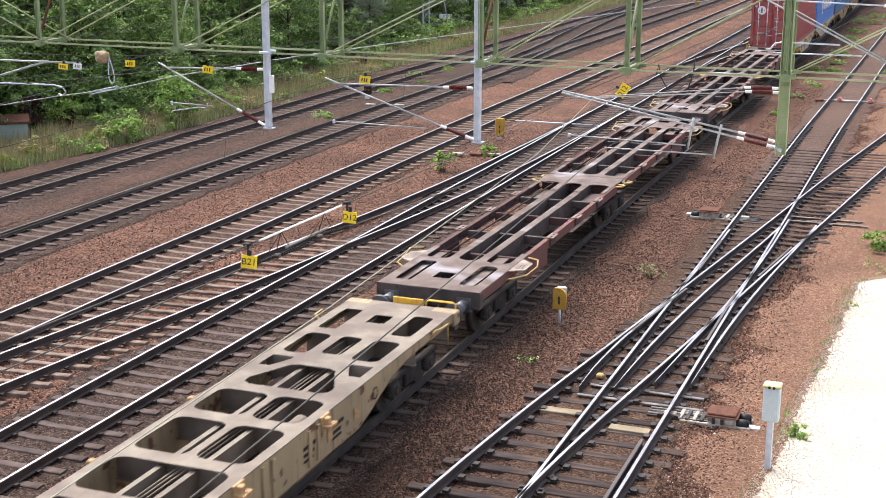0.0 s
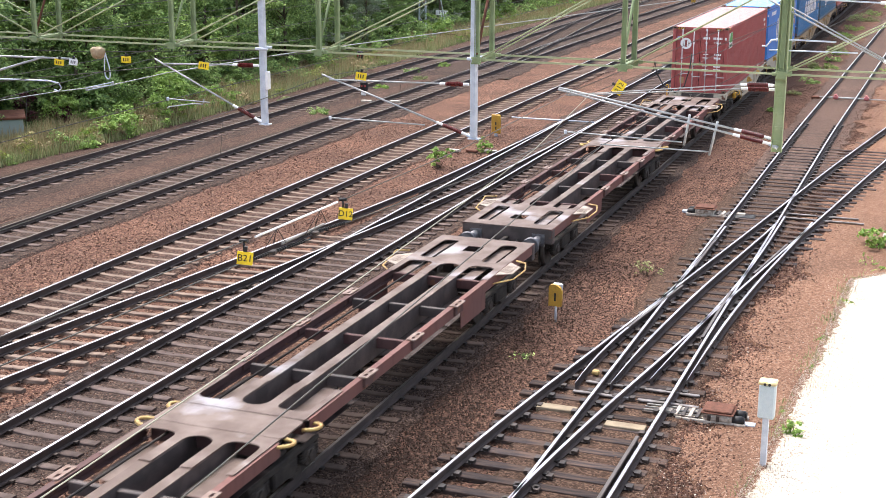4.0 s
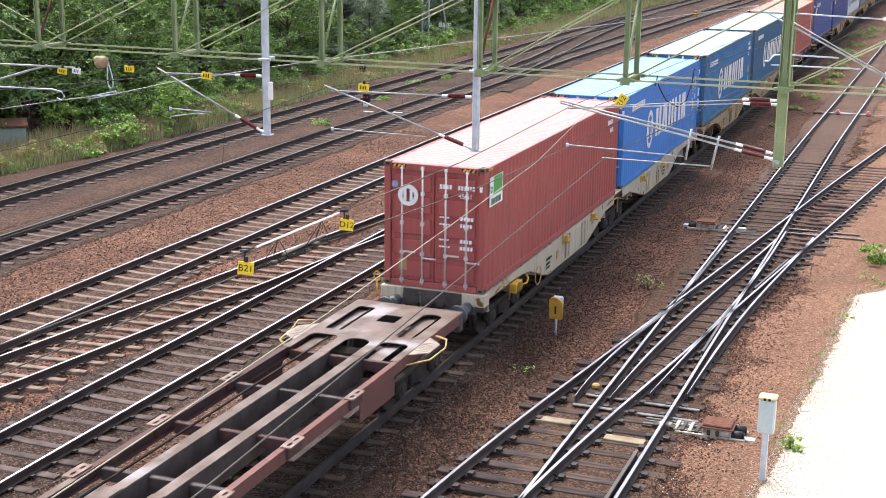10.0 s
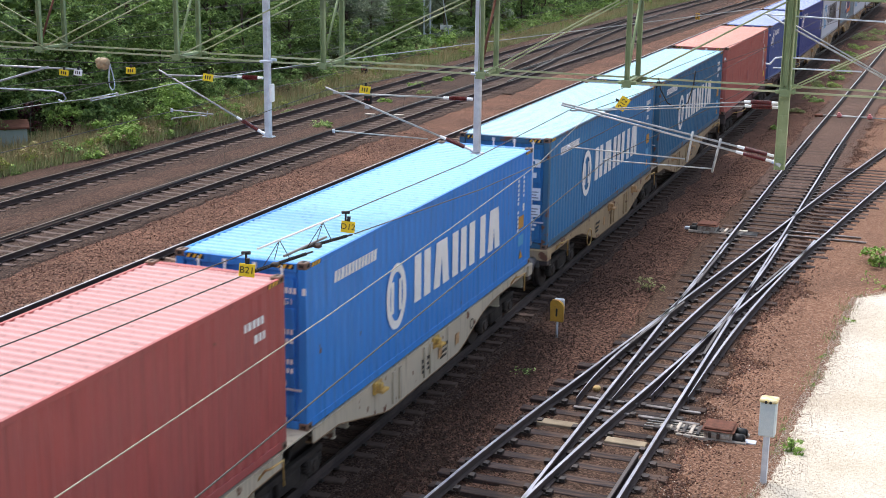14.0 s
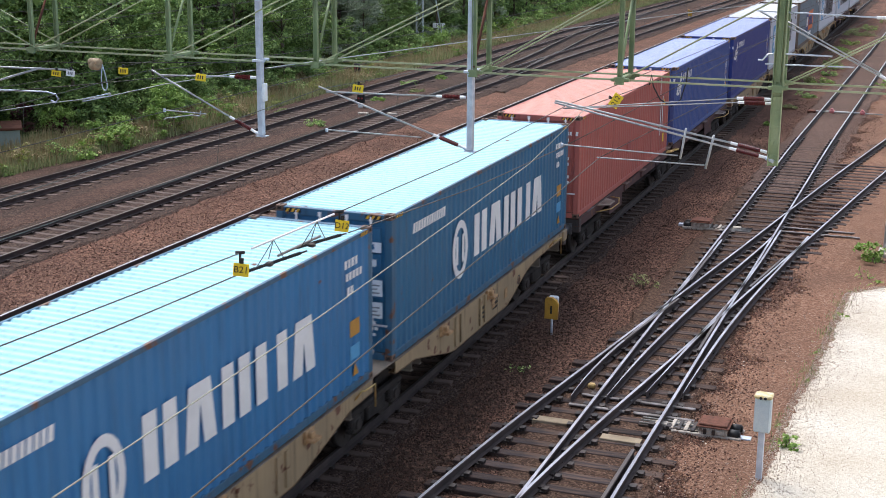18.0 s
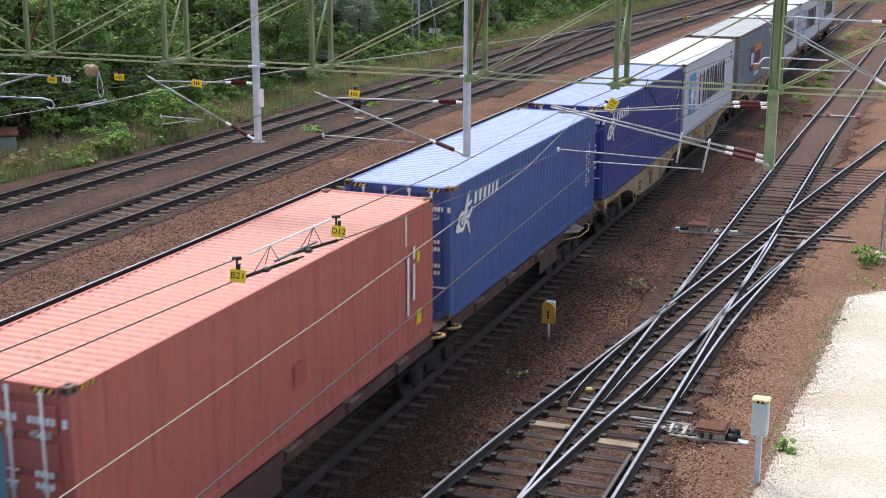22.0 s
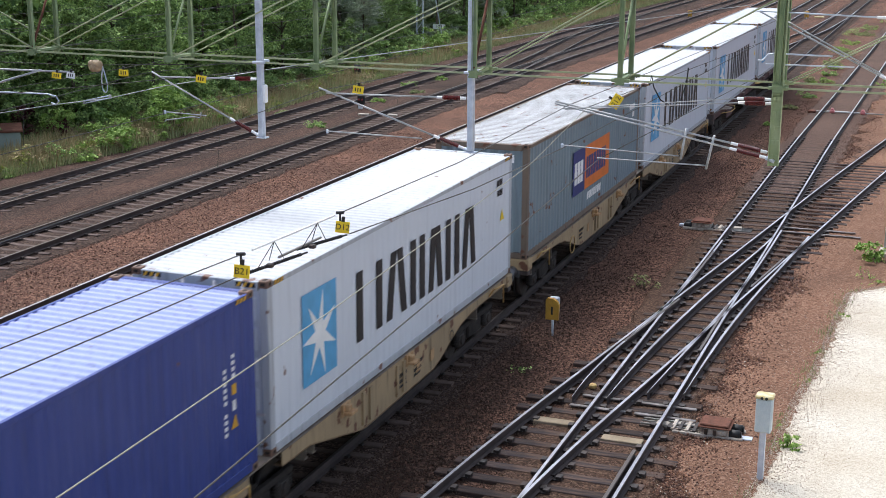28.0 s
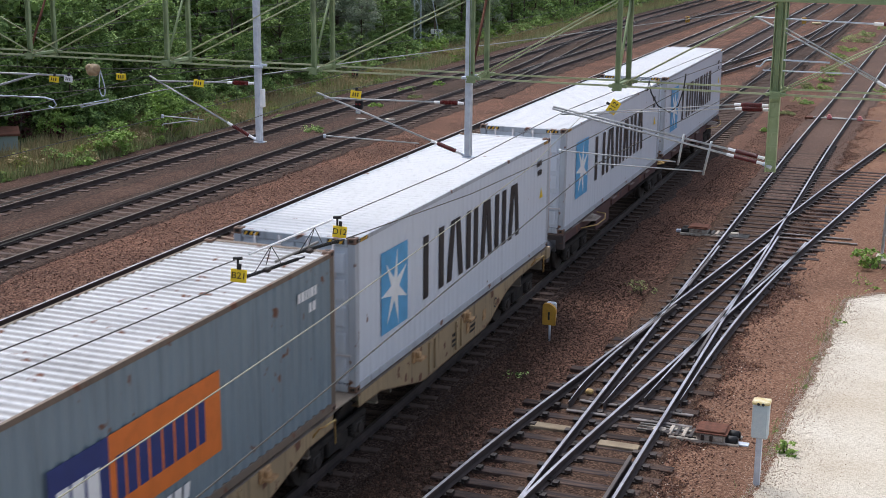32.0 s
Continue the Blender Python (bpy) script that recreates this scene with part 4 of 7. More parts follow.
def ribs(y0, y1, pitch, depth):
    """The folds of a corrugated wall: (way along, set-back)."""
    out = [(y0, 0)]
    n = max(1, round((y1 - y0) / pitch))
    p = (y1 - y0) / n
    for i in range(n):
        a = y0 + i * p
        out += [(a + p * 0.27, 0), (a + p * 0.47, -depth), (a + p * 0.73, -depth), (a + p * 0.93, 0)]
    return out + [(y1, 0)]


def corrugated(y0, y1, z0, z1, pitch, depth, place):
    """A folded sheet between two heights; place turns (along, out, up) into a point."""
    bm = bmesh.new()
    r = ribs(y0, y1, pitch, depth)
    lo = [bm.verts.new(place(a, o, z0)) for a, o in r]
    hi = [bm.verts.new(place(a, o, z1)) for a, o in r]
    for i in range(len(r) - 1):
        bm.faces.new((lo[i], lo[i + 1], hi[i + 1], hi[i]))
    bmesh.ops.recalc_face_normals(bm, faces=bm.faces)
    return bm


def mark(parent, rects, mat, where, name="marking", label=""):
    """Painted patches 4 mm proud of a wall, each a rectangle (along, up, width, height, slant)."""
    if len(rects) == 2:
        for r in rects:
            mark(parent, [r], mat, where, name, label)
        return None
    bm = bmesh.new()
    for a, u, w, h, *s in rects:
        k = s[0] if s else 0
        q = [(a, u), (a + w, u), (a + w + k, u + h), (a + k, u + h)]
        f0 = [bm.verts.new(where(x, z, 0.004)) for x, z in q]
        f1 = [bm.verts.new(where(x, z, 0.0)) for x, z in q]
        bm.faces.new(f0)
        for i in range(4):
            bm.faces.new((f0[i], f1[i], f1[(i + 1) % 4], f0[(i + 1) % 4]))
    bmesh.ops.recalc_face_normals(bm, faces=bm.faces)
    ob = part(name, bm, mat, parent, label)
    if len(rects) > 2:
        ob["kind"] = "stuff"
    return ob


def side_at(x, z, o):
    return (CW + o + 0.001, x, z)


def end_at(x, z, o):
    return (x, -o - 0.002, z)


def poly_mark(parent, pts, mat, where, name="emblem", label=""):
    bm = bmesh.new()
    f0 = [bm.verts.new(where(x, z, 0.006)) for x, z in pts]
    f1 = [bm.verts.new(where(x, z, 0.0)) for x, z in pts]
    bmesh.ops.triangle_fill(bm, edges=[bm.edges.new((f0[i], f0[(i + 1) % len(pts)])) for i in range(len(pts))], use_beauty=True)
    for i in range(len(pts)):
        j = (i + 1) % len(pts)
        bm.faces.new((f0[i], f1[i], f1[j], f0[j]))
    bmesh.ops.recalc_face_normals(bm, faces=bm.faces)
    return part(name, bm, mat, parent, label)


def container(u, body, roof, label, fold=0.036, doors=True, roof_fold=0.032, frame_mat=None, stripes=True, pitch=0.278, valley=None):
    c = empty("shipping_container", 0, u, ZR + SEAT, label=label, category="shipping container", group="containers on the train")
    fm = frame_mat or body
    for s in (-1, 1):
        part("side_wall", corrugated(0.16, CL - 0.16, 0.16, CH - 0.11, pitch, fold, lambda a, o, z: (s * (CW - 0.008 + o), a, z)), body, c)
        part("bottom_rail", boxes((s * CW - (0.06 if s > 0 else 0), s * CW + (0.06 if s < 0 else 0), 0.17, CL - 0.17, 0.02, 0.165), bevel=0.006), fm, c)
        part("top_rail", boxes((s * CW - (0.06 if s > 0 else 0), s * CW + (0.06 if s < 0 else 0), 0.17, CL - 0.17, CH - 0.115, CH - 0.03), bevel=0.006), fm, c)
        for y in (0.0, CL - 0.16):
            part("corner_post", boxes((min(s * CW, s * (CW - 0.15)), max(s * CW, s * (CW - 0.15)), y, y + 0.16, 0.118, CH - 0.118), bevel=0.012), fm, c)
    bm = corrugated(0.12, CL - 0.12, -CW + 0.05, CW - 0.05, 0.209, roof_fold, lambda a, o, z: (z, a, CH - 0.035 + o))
    # slopes and valleys take the darker tone, shade put into the colour
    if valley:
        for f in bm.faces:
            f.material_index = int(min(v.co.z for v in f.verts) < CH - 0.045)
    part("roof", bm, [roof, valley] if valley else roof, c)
    part("floor", boxes((-CW + 0.06, CW - 0.06, 0.05, CL - 0.05, 0.03, 0.15)), P_DARK, c)
    for y in (0.0, CL - 0.12):
        part("roof_header", boxes((-CW + 0.17, CW - 0.17, y, y + 0.125, CH - 0.17, CH - 0.022), bevel=0.008), fm, c)
        part("sill", boxes((-CW + 0.17, CW - 0.17, y, y + 0.12, 0.0, 0.14), bevel=0.008), fm, c)
    for s in (-1, 1):
        for y in (0, CL - 0.178):
            for z in (0, CH - 0.118):
                a, b = sorted((s * (CW + 0.003), s * (CW - 0.16)))
                bm = boxes((a, b, y - 0.004 if y == 0 else y, y + 0.178 if y == 0 else y + 0.182, z, z + 0.118), bevel=0.012)
                zc, yc, xc = z + 0.059, y + 0.087, (a + b) / 2
                e_ = s * (CW + 0.005)
                # casting holes as thin dark patches, their inner shade painted on
                box(bm, min(e_, e_ - s * 0.01), max(e_, e_ - s * 0.01), yc - 0.042, yc + 0.042, zc - 0.027, zc + 0.027, mi=1)
                box(bm, xc - 0.03, xc + 0.03, yc - 0.055, yc + 0.055, z + (0.11 if z else -0.002), z + (0.121 if z else 0.0), mi=1)
                if y == 0:
                    box(bm, xc - 0.042, xc + 0.042, -0.007, 0.0, zc - 0.027, zc + 0.027, mi=1)
                part("corner_casting", bm, [P_CASTING if stripes != "clean" else fm, P_DARK], c)
    if doors:
        for s in (-1, 1):
            a, b = (-CW + 0.165, -0.012) if s < 0 else (0.012, CW - 0.165)
            bm = boxes((a, b, 0.048, 0.075, 0.15, CH - 0.18), bevel=0.004)
            door = part("door", bm, body, c)
            for k in range(5):
                z = 0.22 + k * 0.5
                part("door_panel", boxes((a + 0.06, b - 0.06, 0.018, 0.05, z, z + 0.4), bevel=0.028), body, door)
            for x in (a + 0.27, b - 0.27):
                bm = rod(bmesh.new(), (x, 0.012, 0.06), (x, 0.012, CH - 0.07), 0.023, 8)
                for z in (0.1, 0.75, 1.45, 2.15, CH - 0.16):
                    box(bm, x - 0.045, x + 0.045, -0.004, 0.03, z, z + 0.09)
                part("locking_rod", bm, P_ROD, door, "pale steel locking rod")
                bm = boxes((x, x + 0.34, -0.012, 0.0, 0.8 if x < (a + b) / 2 else 0.68, 0.84 if x < (a + b) / 2 else 0.72), bevel=0.004)
                part("handle", bm, P_ROD, door)
    else:
        part("end_wall", corrugated(-CW + 0.15, CW - 0.15, 0.14, CH - 0.16, 0.3, 0.045, lambda a, o, z: (a, 0.03 - o, z)), body, c)
    part("end_wall", corrugated(-CW + 0.15, CW - 0.15, 0.14, CH - 0.16, 0.3, 0.045, lambda a, o, z: (a, CL - 0.03 + o, z)), body, c)
    if stripes is True:
        for x0 in (-CW + 0.2, CW - 0.55):
            mark(c, [(x0, CH - 0.12, 0.34, 0.075)], P_MARKBLACK, end_at, "hazard_strip", "black and yellow hazard strip")
            mark(c, [(x0 + 0.015 + 0.108 * i, CH - 0.118, 0.05, 0.071, 0.04) for i in range(3)], M_BOARD, lambda x, z, o: end_at(x, z, o + 0.003), "hazard_stripe")
        for y0 in (0.2, CL - 0.54):
            mark(c, [(y0, CH - 0.108, 0.34, 0.07)], P_MARKBLACK, side_at, "hazard_strip", "black and yellow hazard strip")
            mark(c, [(y0 + 0.015 + 0.108 * i, CH - 0.106, 0.05, 0.066, 0.04) for i in range(3)], M_BOARD, lambda x, z, o: side_at(x, z, o + 0.003), "hazard_stripe")
    MOVING.append(c)
    return c


def bars(a, u, n, h, w, gap, seed, slant=0.0):
    """A line of illegible writing: plain blocks of varied width."""
    rnd = random.Random(seed)
    out, x = [], a
    for _ in range(n):
        k = w * rnd.uniform(0.7, 1.1)
        out.append((x, u, k, h, slant))
        x += k + gap
    return out


def codes(c, mat=M_WHITE, x=0.12, seed=1):
    """The number lines and data blocks on the right-hand door and the far end of the side."""
    mark(c, bars(x, 2.36, 4, 0.1, 0.06, 0.02, seed) + bars(x + 0.44, 2.36, 6, 0.1, 0.055, 0.022, seed + 1) + [(x + 0.95, 2.35, 0.07, 0.12)], mat, end_at, "number_marking")
    words("size_code", "45G1", 0.15, mat, c, pose(x + 0.62, -0.004, 2.22, 90), label="size code in paint")
    for k, z in enumerate((1.66, 1.5, 1.14, 0.98)):
        mark(c, bars(x, z + 0.03, 4, 0.035, 0.055, 0.015, seed + 5 + k) + bars(x + 0.5, z, 4, 0.085, 0.06, 0.022, seed + 9 + k), mat, end_at, "data_marking")


# plain bars for the big names on the sides: strokes of their size, colour and lean
def name_bars(c, a, u, h, widths, gap, t, mat, lean=0.0, label=""):
    """A big name as plain upright bars, two for each letter or one where it is narrow, one mesh a letter."""
    x = a
    for i, w in enumerate(widths):
        if w < 2.2 * t:
            r = [(x, u, t, h)]
        else:
            k = lean * (w - t) * (1 if i % 2 else 0)
            r = [(x, u, t, h, k), (x + w - t, u, t, h, -k)]
        for q in r:
            mark(c, [q], mat, side_at, "letter_bar", label)
        x += w + gap


def ring(c, a, u, w, h, t, mat, where, label=""):
    bm = bmesh.new()
    n = 24
    def pt(k, e, o):
        th = 2 * math.pi * k / n
        return bm.verts.new(where(a + (w / 2 - e) * math.cos(th), u + (h / 2 - e) * math.sin(th), o))
    A = [pt(i, 0, 0.005) for i in range(n)]
    B = [pt(i, t, 0.005) for i in range(n)]
    for i in range(n):
        j = (i + 1) % n
        bm.faces.new((A[i], A[j], B[j], B[i]))
    bmesh.ops.recalc_face_normals(bm, faces=bm.faces)
    return part("emblem", bm, mat, c, label)


def blue_brand(c, fold):
    ring(c, 3.75, 1.36, 0.95, 1.3, 0.17, M_WHITE, side_at, "white oval emblem")
    mark(c, [(3.5, 1.05, 0.13, 0.62), (3.87, 1.05, 0.13, 0.62)], M_WHITE, side_at, "emblem")
    name_bars(c, 4.65, 0.98, 0.95, (0.84, 0.86, 0.84, 0.5, 0.34, 0.82), 0.19, 0.34, M_WHITE, 0.25, "white bars in place of a big name")
    mark(c, bars(1.05, 2.3, 13, 0.2, 0.12, 0.04, 7, 0.03), M_WHITE, side_at, "small_lettering")
    mark(c, [(11.2, 1.05, 0.4, 0.3)], P_AMBER, side_at, "warning_sticker", "faded orange sticker")
    mark(c, [(11.2, 0.62, 0.4, 0.26)], P_LIGHTBLUE, side_at, "warning_sticker", "light blue sticker")
    poly_mark(c, [(11.3, 0.3), (11.55, 0.3), (11.4, 0.52)], P_AMBER, side_at, "warning_sticker")
    if fold > 0.01:
        mark(c, bars(11.0, 2.35, 4, 0.15, 0.12, 0.05, 4) + bars(11.05, 2.12, 5, 0.14, 0.1, 0.04, 5) + bars(11.1, 1.86, 2, 0.14, 0.1, 0.04, 6), M_WHITE, side_at, "number_marking")
    else:
        mark(c, [(11.1, 1.0 + 0.11 * i, 0.1, 0.07) for i in range(12) if i != 5] + [(11.5, 1.8 + 0.11 * i, 0.1, 0.07) for i in range(5)] + [(11.5, 1.45, 0.12, 0.18)], M_WHITE, side_at, "number_marking")


def star_brand(c):
    mark(c, [(1.15, 0.75, 1.3, 1.6)], P_LIGHTBLUE, side_at, "emblem_field", "light blue square")
    pts = []
    for i in range(14):
        r = (0.66, 0.2)[i % 2]
        th = math.pi / 2 - 0.18 + math.pi * i / 7
        pts.append((1.8 + r * 1.0 * math.cos(th), 1.53 + r * 1.15 * math.sin(th)))
    poly_mark(c, pts, M_WHITE, lambda x, z, o: side_at(x, z, o + 0.005), "emblem", "white seven-pointed star")
    name_bars(c, 3.3, 0.9, 1.3, (1.15, 1.0, 0.75, 0.8, 0.8, 0.85), 0.2, 0.27, P_MARKBLACK, 0.3, "black bars in place of a big name")
    mark(c, bars(11.1, 2.3, 3, 0.14, 0.1, 0.04, 2) + bars(11.15, 2.06, 3, 0.14, 0.1, 0.04, 3), P_MARKBLACK, side_at, "number_marking")
    poly_mark(c, [(11.35, 1.45), (11.62, 1.45), (11.48, 1.7)], M_YELLOW, side_at, "warning_sticker")


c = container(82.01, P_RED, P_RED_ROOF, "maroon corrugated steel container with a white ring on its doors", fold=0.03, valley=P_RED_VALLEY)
codes(c, M_WHITE, 0.14, 11)
ring(c, -0.62, 2.15, 0.5, 0.5, 0.1, M_WHITE, lambda x, z, o: end_at(x, z, o + 0.02), "white ring emblem")
mark(c, [(-0.73, 2.02, 0.07, 0.26), (-0.58, 2.02, 0.07, 0.26)], M_WHITE, lambda x, z, o: end_at(x, z, o + 0.02), "emblem")
mark(c, [(0.3, 1.95, 0.9, 0.68)], M_WHITE, side_at, "sticker", "white and green sticker")
mark(c, [(0.56, 2.2, 0.6, 0.42)], P_LEAFGREEN, lambda x, z, o: side_at(x, z, o + 0.003), "sticker_print")
mark(c, bars(0.42, 1.99, 5, 0.14, 0.11, 0.03, 17), P_MARKGREEN, lambda x, z, o: side_at(x, z, o + 0.003), "sticker_print")
ring(c, 0.42, 2.34, 0.16, 0.16, 0.05, P_LEAFGREEN, lambda x, z, o: side_at(x, z, o + 0.003))
ring(c, -0.95, 2.38, 0.16, 0.16, 0.07, P_ULTRA_ROOF, lambda x, z, o: end_at(x, z, o + 0.004), "round blue sticker")
mark(c, [(-0.86, 0.38, 0.2, 0.28)], M_SPIGOTOLD, lambda x, z, o: end_at(x, z, o - 0.012), "plate", "tan metal plate on the door")
mark(c, bars(10.9, 2.3, 5, 0.13, 0.1, 0.04, 21) + bars(11.2, 2.05, 3, 0.13, 0.1, 0.04, 22), M_WHITE, side_at, "number_marking")
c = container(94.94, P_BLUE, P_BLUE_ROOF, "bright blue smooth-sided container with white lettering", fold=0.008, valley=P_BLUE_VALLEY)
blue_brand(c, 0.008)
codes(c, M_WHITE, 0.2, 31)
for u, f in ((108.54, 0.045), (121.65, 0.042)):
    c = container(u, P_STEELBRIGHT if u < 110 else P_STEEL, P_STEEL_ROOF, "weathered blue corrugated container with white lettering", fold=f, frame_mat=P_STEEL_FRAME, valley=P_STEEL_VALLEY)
    blue_brand(c, f)
    ring(c, -0.66, 2.32, 0.4, 0.4, 0.07, M_WHITE, lambda x, z, o: end_at(x, z, o + 0.02), "white ring emblem")
    for x, z, w, h in ((0.18, 2.38, 0.34, 0.2), (0.18, 2.14, 0.82, 0.2), (0.62, 1.86, 0.28, 0.14), (0.28, 1.3, 0.28, 0.3), (0.68, 1.28, 0.34, 0.32), (0.28, 0.86, 0.28, 0.28), (0.68, 0.84, 0.34, 0.32)):
        mark(c, [(x, z, w, h)], M_WHITE, end_at, "data_plate", "white data panel")
        if h < 0.25:
            mark(c, bars(x + 0.03, z + h * 0.28, int(w / 0.1), h * 0.5, 0.06, 0.035, int(z * 100)), P_STEEL, lambda x, zz, o: end_at(x, zz, o + 0.003), "data_marking")
        else:
            mark(c, [(x + 0.03, z + 0.05 + 0.075 * k, w * (0.75 - 0.15 * (k % 2)), 0.028) for k in range(3)], P_MARKGREY, lambda x, zz, o: end_at(x, zz, o + 0.003), "data_marking")
    mark(c, bars(0.4, 0.72, 5, 0.06, 0.09, 0.02, 3) + bars(0.4, 0.6, 7, 0.06, 0.07, 0.02, 4) + bars(0.4, 0.48, 5, 0.06, 0.08, 0.02, 5), M_WHITE, end_at, "data_marking")
c = container(135.06, P_BRICK, P_BRICK_ROOF, "brick-red corrugated steel container", fold=0.03, valley=P_BRICK_VALLEY)
codes(c, M_WHITE, 0.14, 41)
mark(c, bars(10.7, 2.2, 1, 0.6, 0.09, 0.05, 1) + [(11.1, 1.0, 0.1, 0.75), (11.1, 1.85, 0.1, 0.25), (10.8, 0.75, 0.09, 1.2)], M_WHITE, side_at, "number_marking")
mark(c, [(11.3, 0.45, 0.22, 0.3), (11.3, 1.75, 0.14, 0.2)], M_YELLOW, side_at, "warning_sticker")
mark(c, [(5.9, 0.9, 0.45, 0.4)], P_RED, side_at, "repair_patch", "darker repaired patch")
for u, p, r in ((148.27, P_NAVY, P_NAVY_ROOF), (161.58, P_ULTRA, P_ULTRA_ROOF)):
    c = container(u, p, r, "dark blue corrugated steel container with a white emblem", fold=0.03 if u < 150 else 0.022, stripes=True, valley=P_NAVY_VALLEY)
    codes(c, M_WHITE, 0.2, 51)
    ring(c, 0.72, 2.02, 0.5, 0.46, 0.1, M_WHITE, side_at, "white swirl emblem")
    ring(c, 0.74, 2.03, 0.2, 0.18, 0.06, M_WHITE, side_at)
    for pts in (((0.34, 1.86), (0.5, 1.8), (0.62, 1.84), (0.5, 2.02), (0.38, 2.0)), ((0.86, 2.16), (1.02, 2.1), (1.14, 2.42), (1.22, 2.62), (1.1, 2.56), (1.0, 2.42), (0.92, 2.32)), ((0.98, 2.04), (1.16, 2.0), (1.42, 2.18), (1.36, 2.24), (1.18, 2.1), (1.02, 2.14)), ((0.94, 1.94), (1.06, 1.9), (1.2, 1.66), (1.26, 1.68), (1.14, 1.96), (1.02, 2.02)), ((1.06, 2.28), (1.2, 2.28), (1.36, 2.34), (1.32, 2.4), (1.16, 2.36))):
        poly_mark(c, list(pts), M_WHITE, side_at, "emblem")
    mark(c, bars(1.5, 2.26, 6, 0.26, 0.17, 0.15, 12, 0.06), M_WHITE, side_at, "small_lettering")
    mark(c, [(11.22, 0.85 + 0.1 * i, 0.09, 0.06) for i in range(11) if i != 4] + [(11.47, 1.72 + 0.1 * i, 0.09, 0.06) for i in range(4)] + [(11.47, 1.2, 0.1, 0.16)], M_WHITE, side_at, "number_marking")
    mark(c, [(11.46, 1.45, 0.13, 0.16)], M_BOARD, side_at, "warning_sticker", "orange sticker")
    poly_mark(c, [(11.42, 0.92), (11.62, 0.92), (11.54, 1.12)], M_BOARD, side_at, "warning_sticker")
for u in (174.22, 200.76, 214.46, 227.63):
    c = container(u, P_GREY, P_GREY_ROOF, "pale grey container with a white star on a light blue square", fold=0.008, frame_mat=P_GREY_FRAME)
    star_brand(c)
    mark(c, bars(0.2, 2.36, 6, 0.12, 0.07, 0.03, 71), P_MARKBLACK, end_at, "number_marking")
    words("size_code", "45G1", 0.16, P_MARKBLACK, c, pose(0.6, -0.004, 2.12, 90), label="black size code")
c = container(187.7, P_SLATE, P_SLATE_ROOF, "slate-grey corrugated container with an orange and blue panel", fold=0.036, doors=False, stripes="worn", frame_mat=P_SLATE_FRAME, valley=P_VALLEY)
mark(c, [(4.2, 0.75, 1.25, 1.25)], P_MIDBLUE, side_at, "brand_panel", "dark blue panel")
mark(c, [(5.45, 0.75, 2.8, 1.25)], P_ORANGE, side_at, "brand_panel", "orange panel")
mark(c, bars(4.35, 1.05, 3, 0.62, 0.28, 0.06, 81), M_WHITE, lambda x, z, o: side_at(x, z, o + 0.004), "side_lettering", "white bars in place of lettering")
mark(c, bars(5.6, 1.05, 8, 0.62, 0.24, 0.06, 82), P_MIDBLUE, lambda x, z, o: side_at(x, z, o + 0.004), "side_lettering", "blue bars in place of lettering")
mark(c, bars(5.75, 0.4, 7, 0.22, 0.2, 0.06, 83, 0.04), M_WHITE, side_at, "small_lettering")
mark(c, bars(10.8, 2.3, 6, 0.16, 0.1, 0.03, 84) + bars(11.2, 2.05, 2, 0.16, 0.12, 0.04, 85), M_WHITE, side_at, "number_marking")
mark(c, [(-0.75, 2.42, 1.6, 0.2)], M_WHITE, lambda x, z, o: end_at(x, z, o - 0.018), "number_plate", "white number panel with grey bars")
mark(c, bars(-0.68, 2.47, 11, 0.1, 0.07, 0.065, 86), P_MARKGREY, lambda x, z, o: end_at(x, z, o - 0.013), "number_marking")


# ---- wagons ----
def wheelset_mesh():
    bm = bmesh.new()
    rod(bm, (-1.0, 0, 0), (1.0, 0, 0), 0.085, 10)
    for s in (-1, 1):
        x = s * 0.75
        rod(bm, (x - 0.065 * s, 0, 0), (x + 0.065 * s, 0, 0), 0.455, 24)
        rod(bm, (x - 0.095 * s, 0, 0), (x - 0.06 * s, 0, 0), 0.485, 24)
        rod(bm, (x + 0.06 * s, 0, 0), (x + 0.09 * s, 0, 0), 0.12, 12)
        for k in range(4):
            t = k * math.pi / 2
            rod(bm, (x + 0.062 * s, 0.27 * math.cos(t), 0.27 * math.sin(t)), (x + 0.075 * s, 0.27 * math.cos(t), 0.27 * math.sin(t)), 0.04, 8)
    me = bpy.data.meshes.new("wheelset")
    bm.to_mesh(me)
    bm.free()
    me.materials.append(P_WHEEL)
    return me


def frame_mesh():
    bm = bmesh.new()
    for s in (-1, 1):
        a, b = sorted((s * 0.93, s * 1.07))
        for y0, y1, z0, z1 in ((-1.25, 1.25, 0.62, 0.74), (-0.42, 0.42, 0.34, 0.64), (-1.2, -0.62, 0.36, 0.62), (0.62, 1.2, 0.36, 0.62)):
            box(bm, a, b, y0, y1, z0, z1, bevel=0.03)
    box(bm, -0.95, 0.95, -0.25, 0.25, 0.5, 0.8, bevel=0.03)
    for y in (-1.25, 1.2):
        box(bm, -0.95, 0.95, y, y + 0.1, 0.55, 0.68)
    me = bpy.data.meshes.new("bogie_frame")
    bm.to_mesh(me)
    bm.free()
    me.materials.append(P_DARK)
    return me


def spring_mesh():
    bm = bmesh.new()
    pts = [(0.075 * math.cos(k * 0.9), 0.075 * math.sin(k * 0.9), 0.008 * k) for k in range(32)]
    tube(bm, pts, 0.017, 5)
    rod(bm, (0, 0, 0), (0, 0, 0.26), 0.04, 8)
    me = bpy.data.meshes.new("spring")
    bm.to_mesh(me)
    bm.free()
    me.materials.append(P_DARK)
    return me


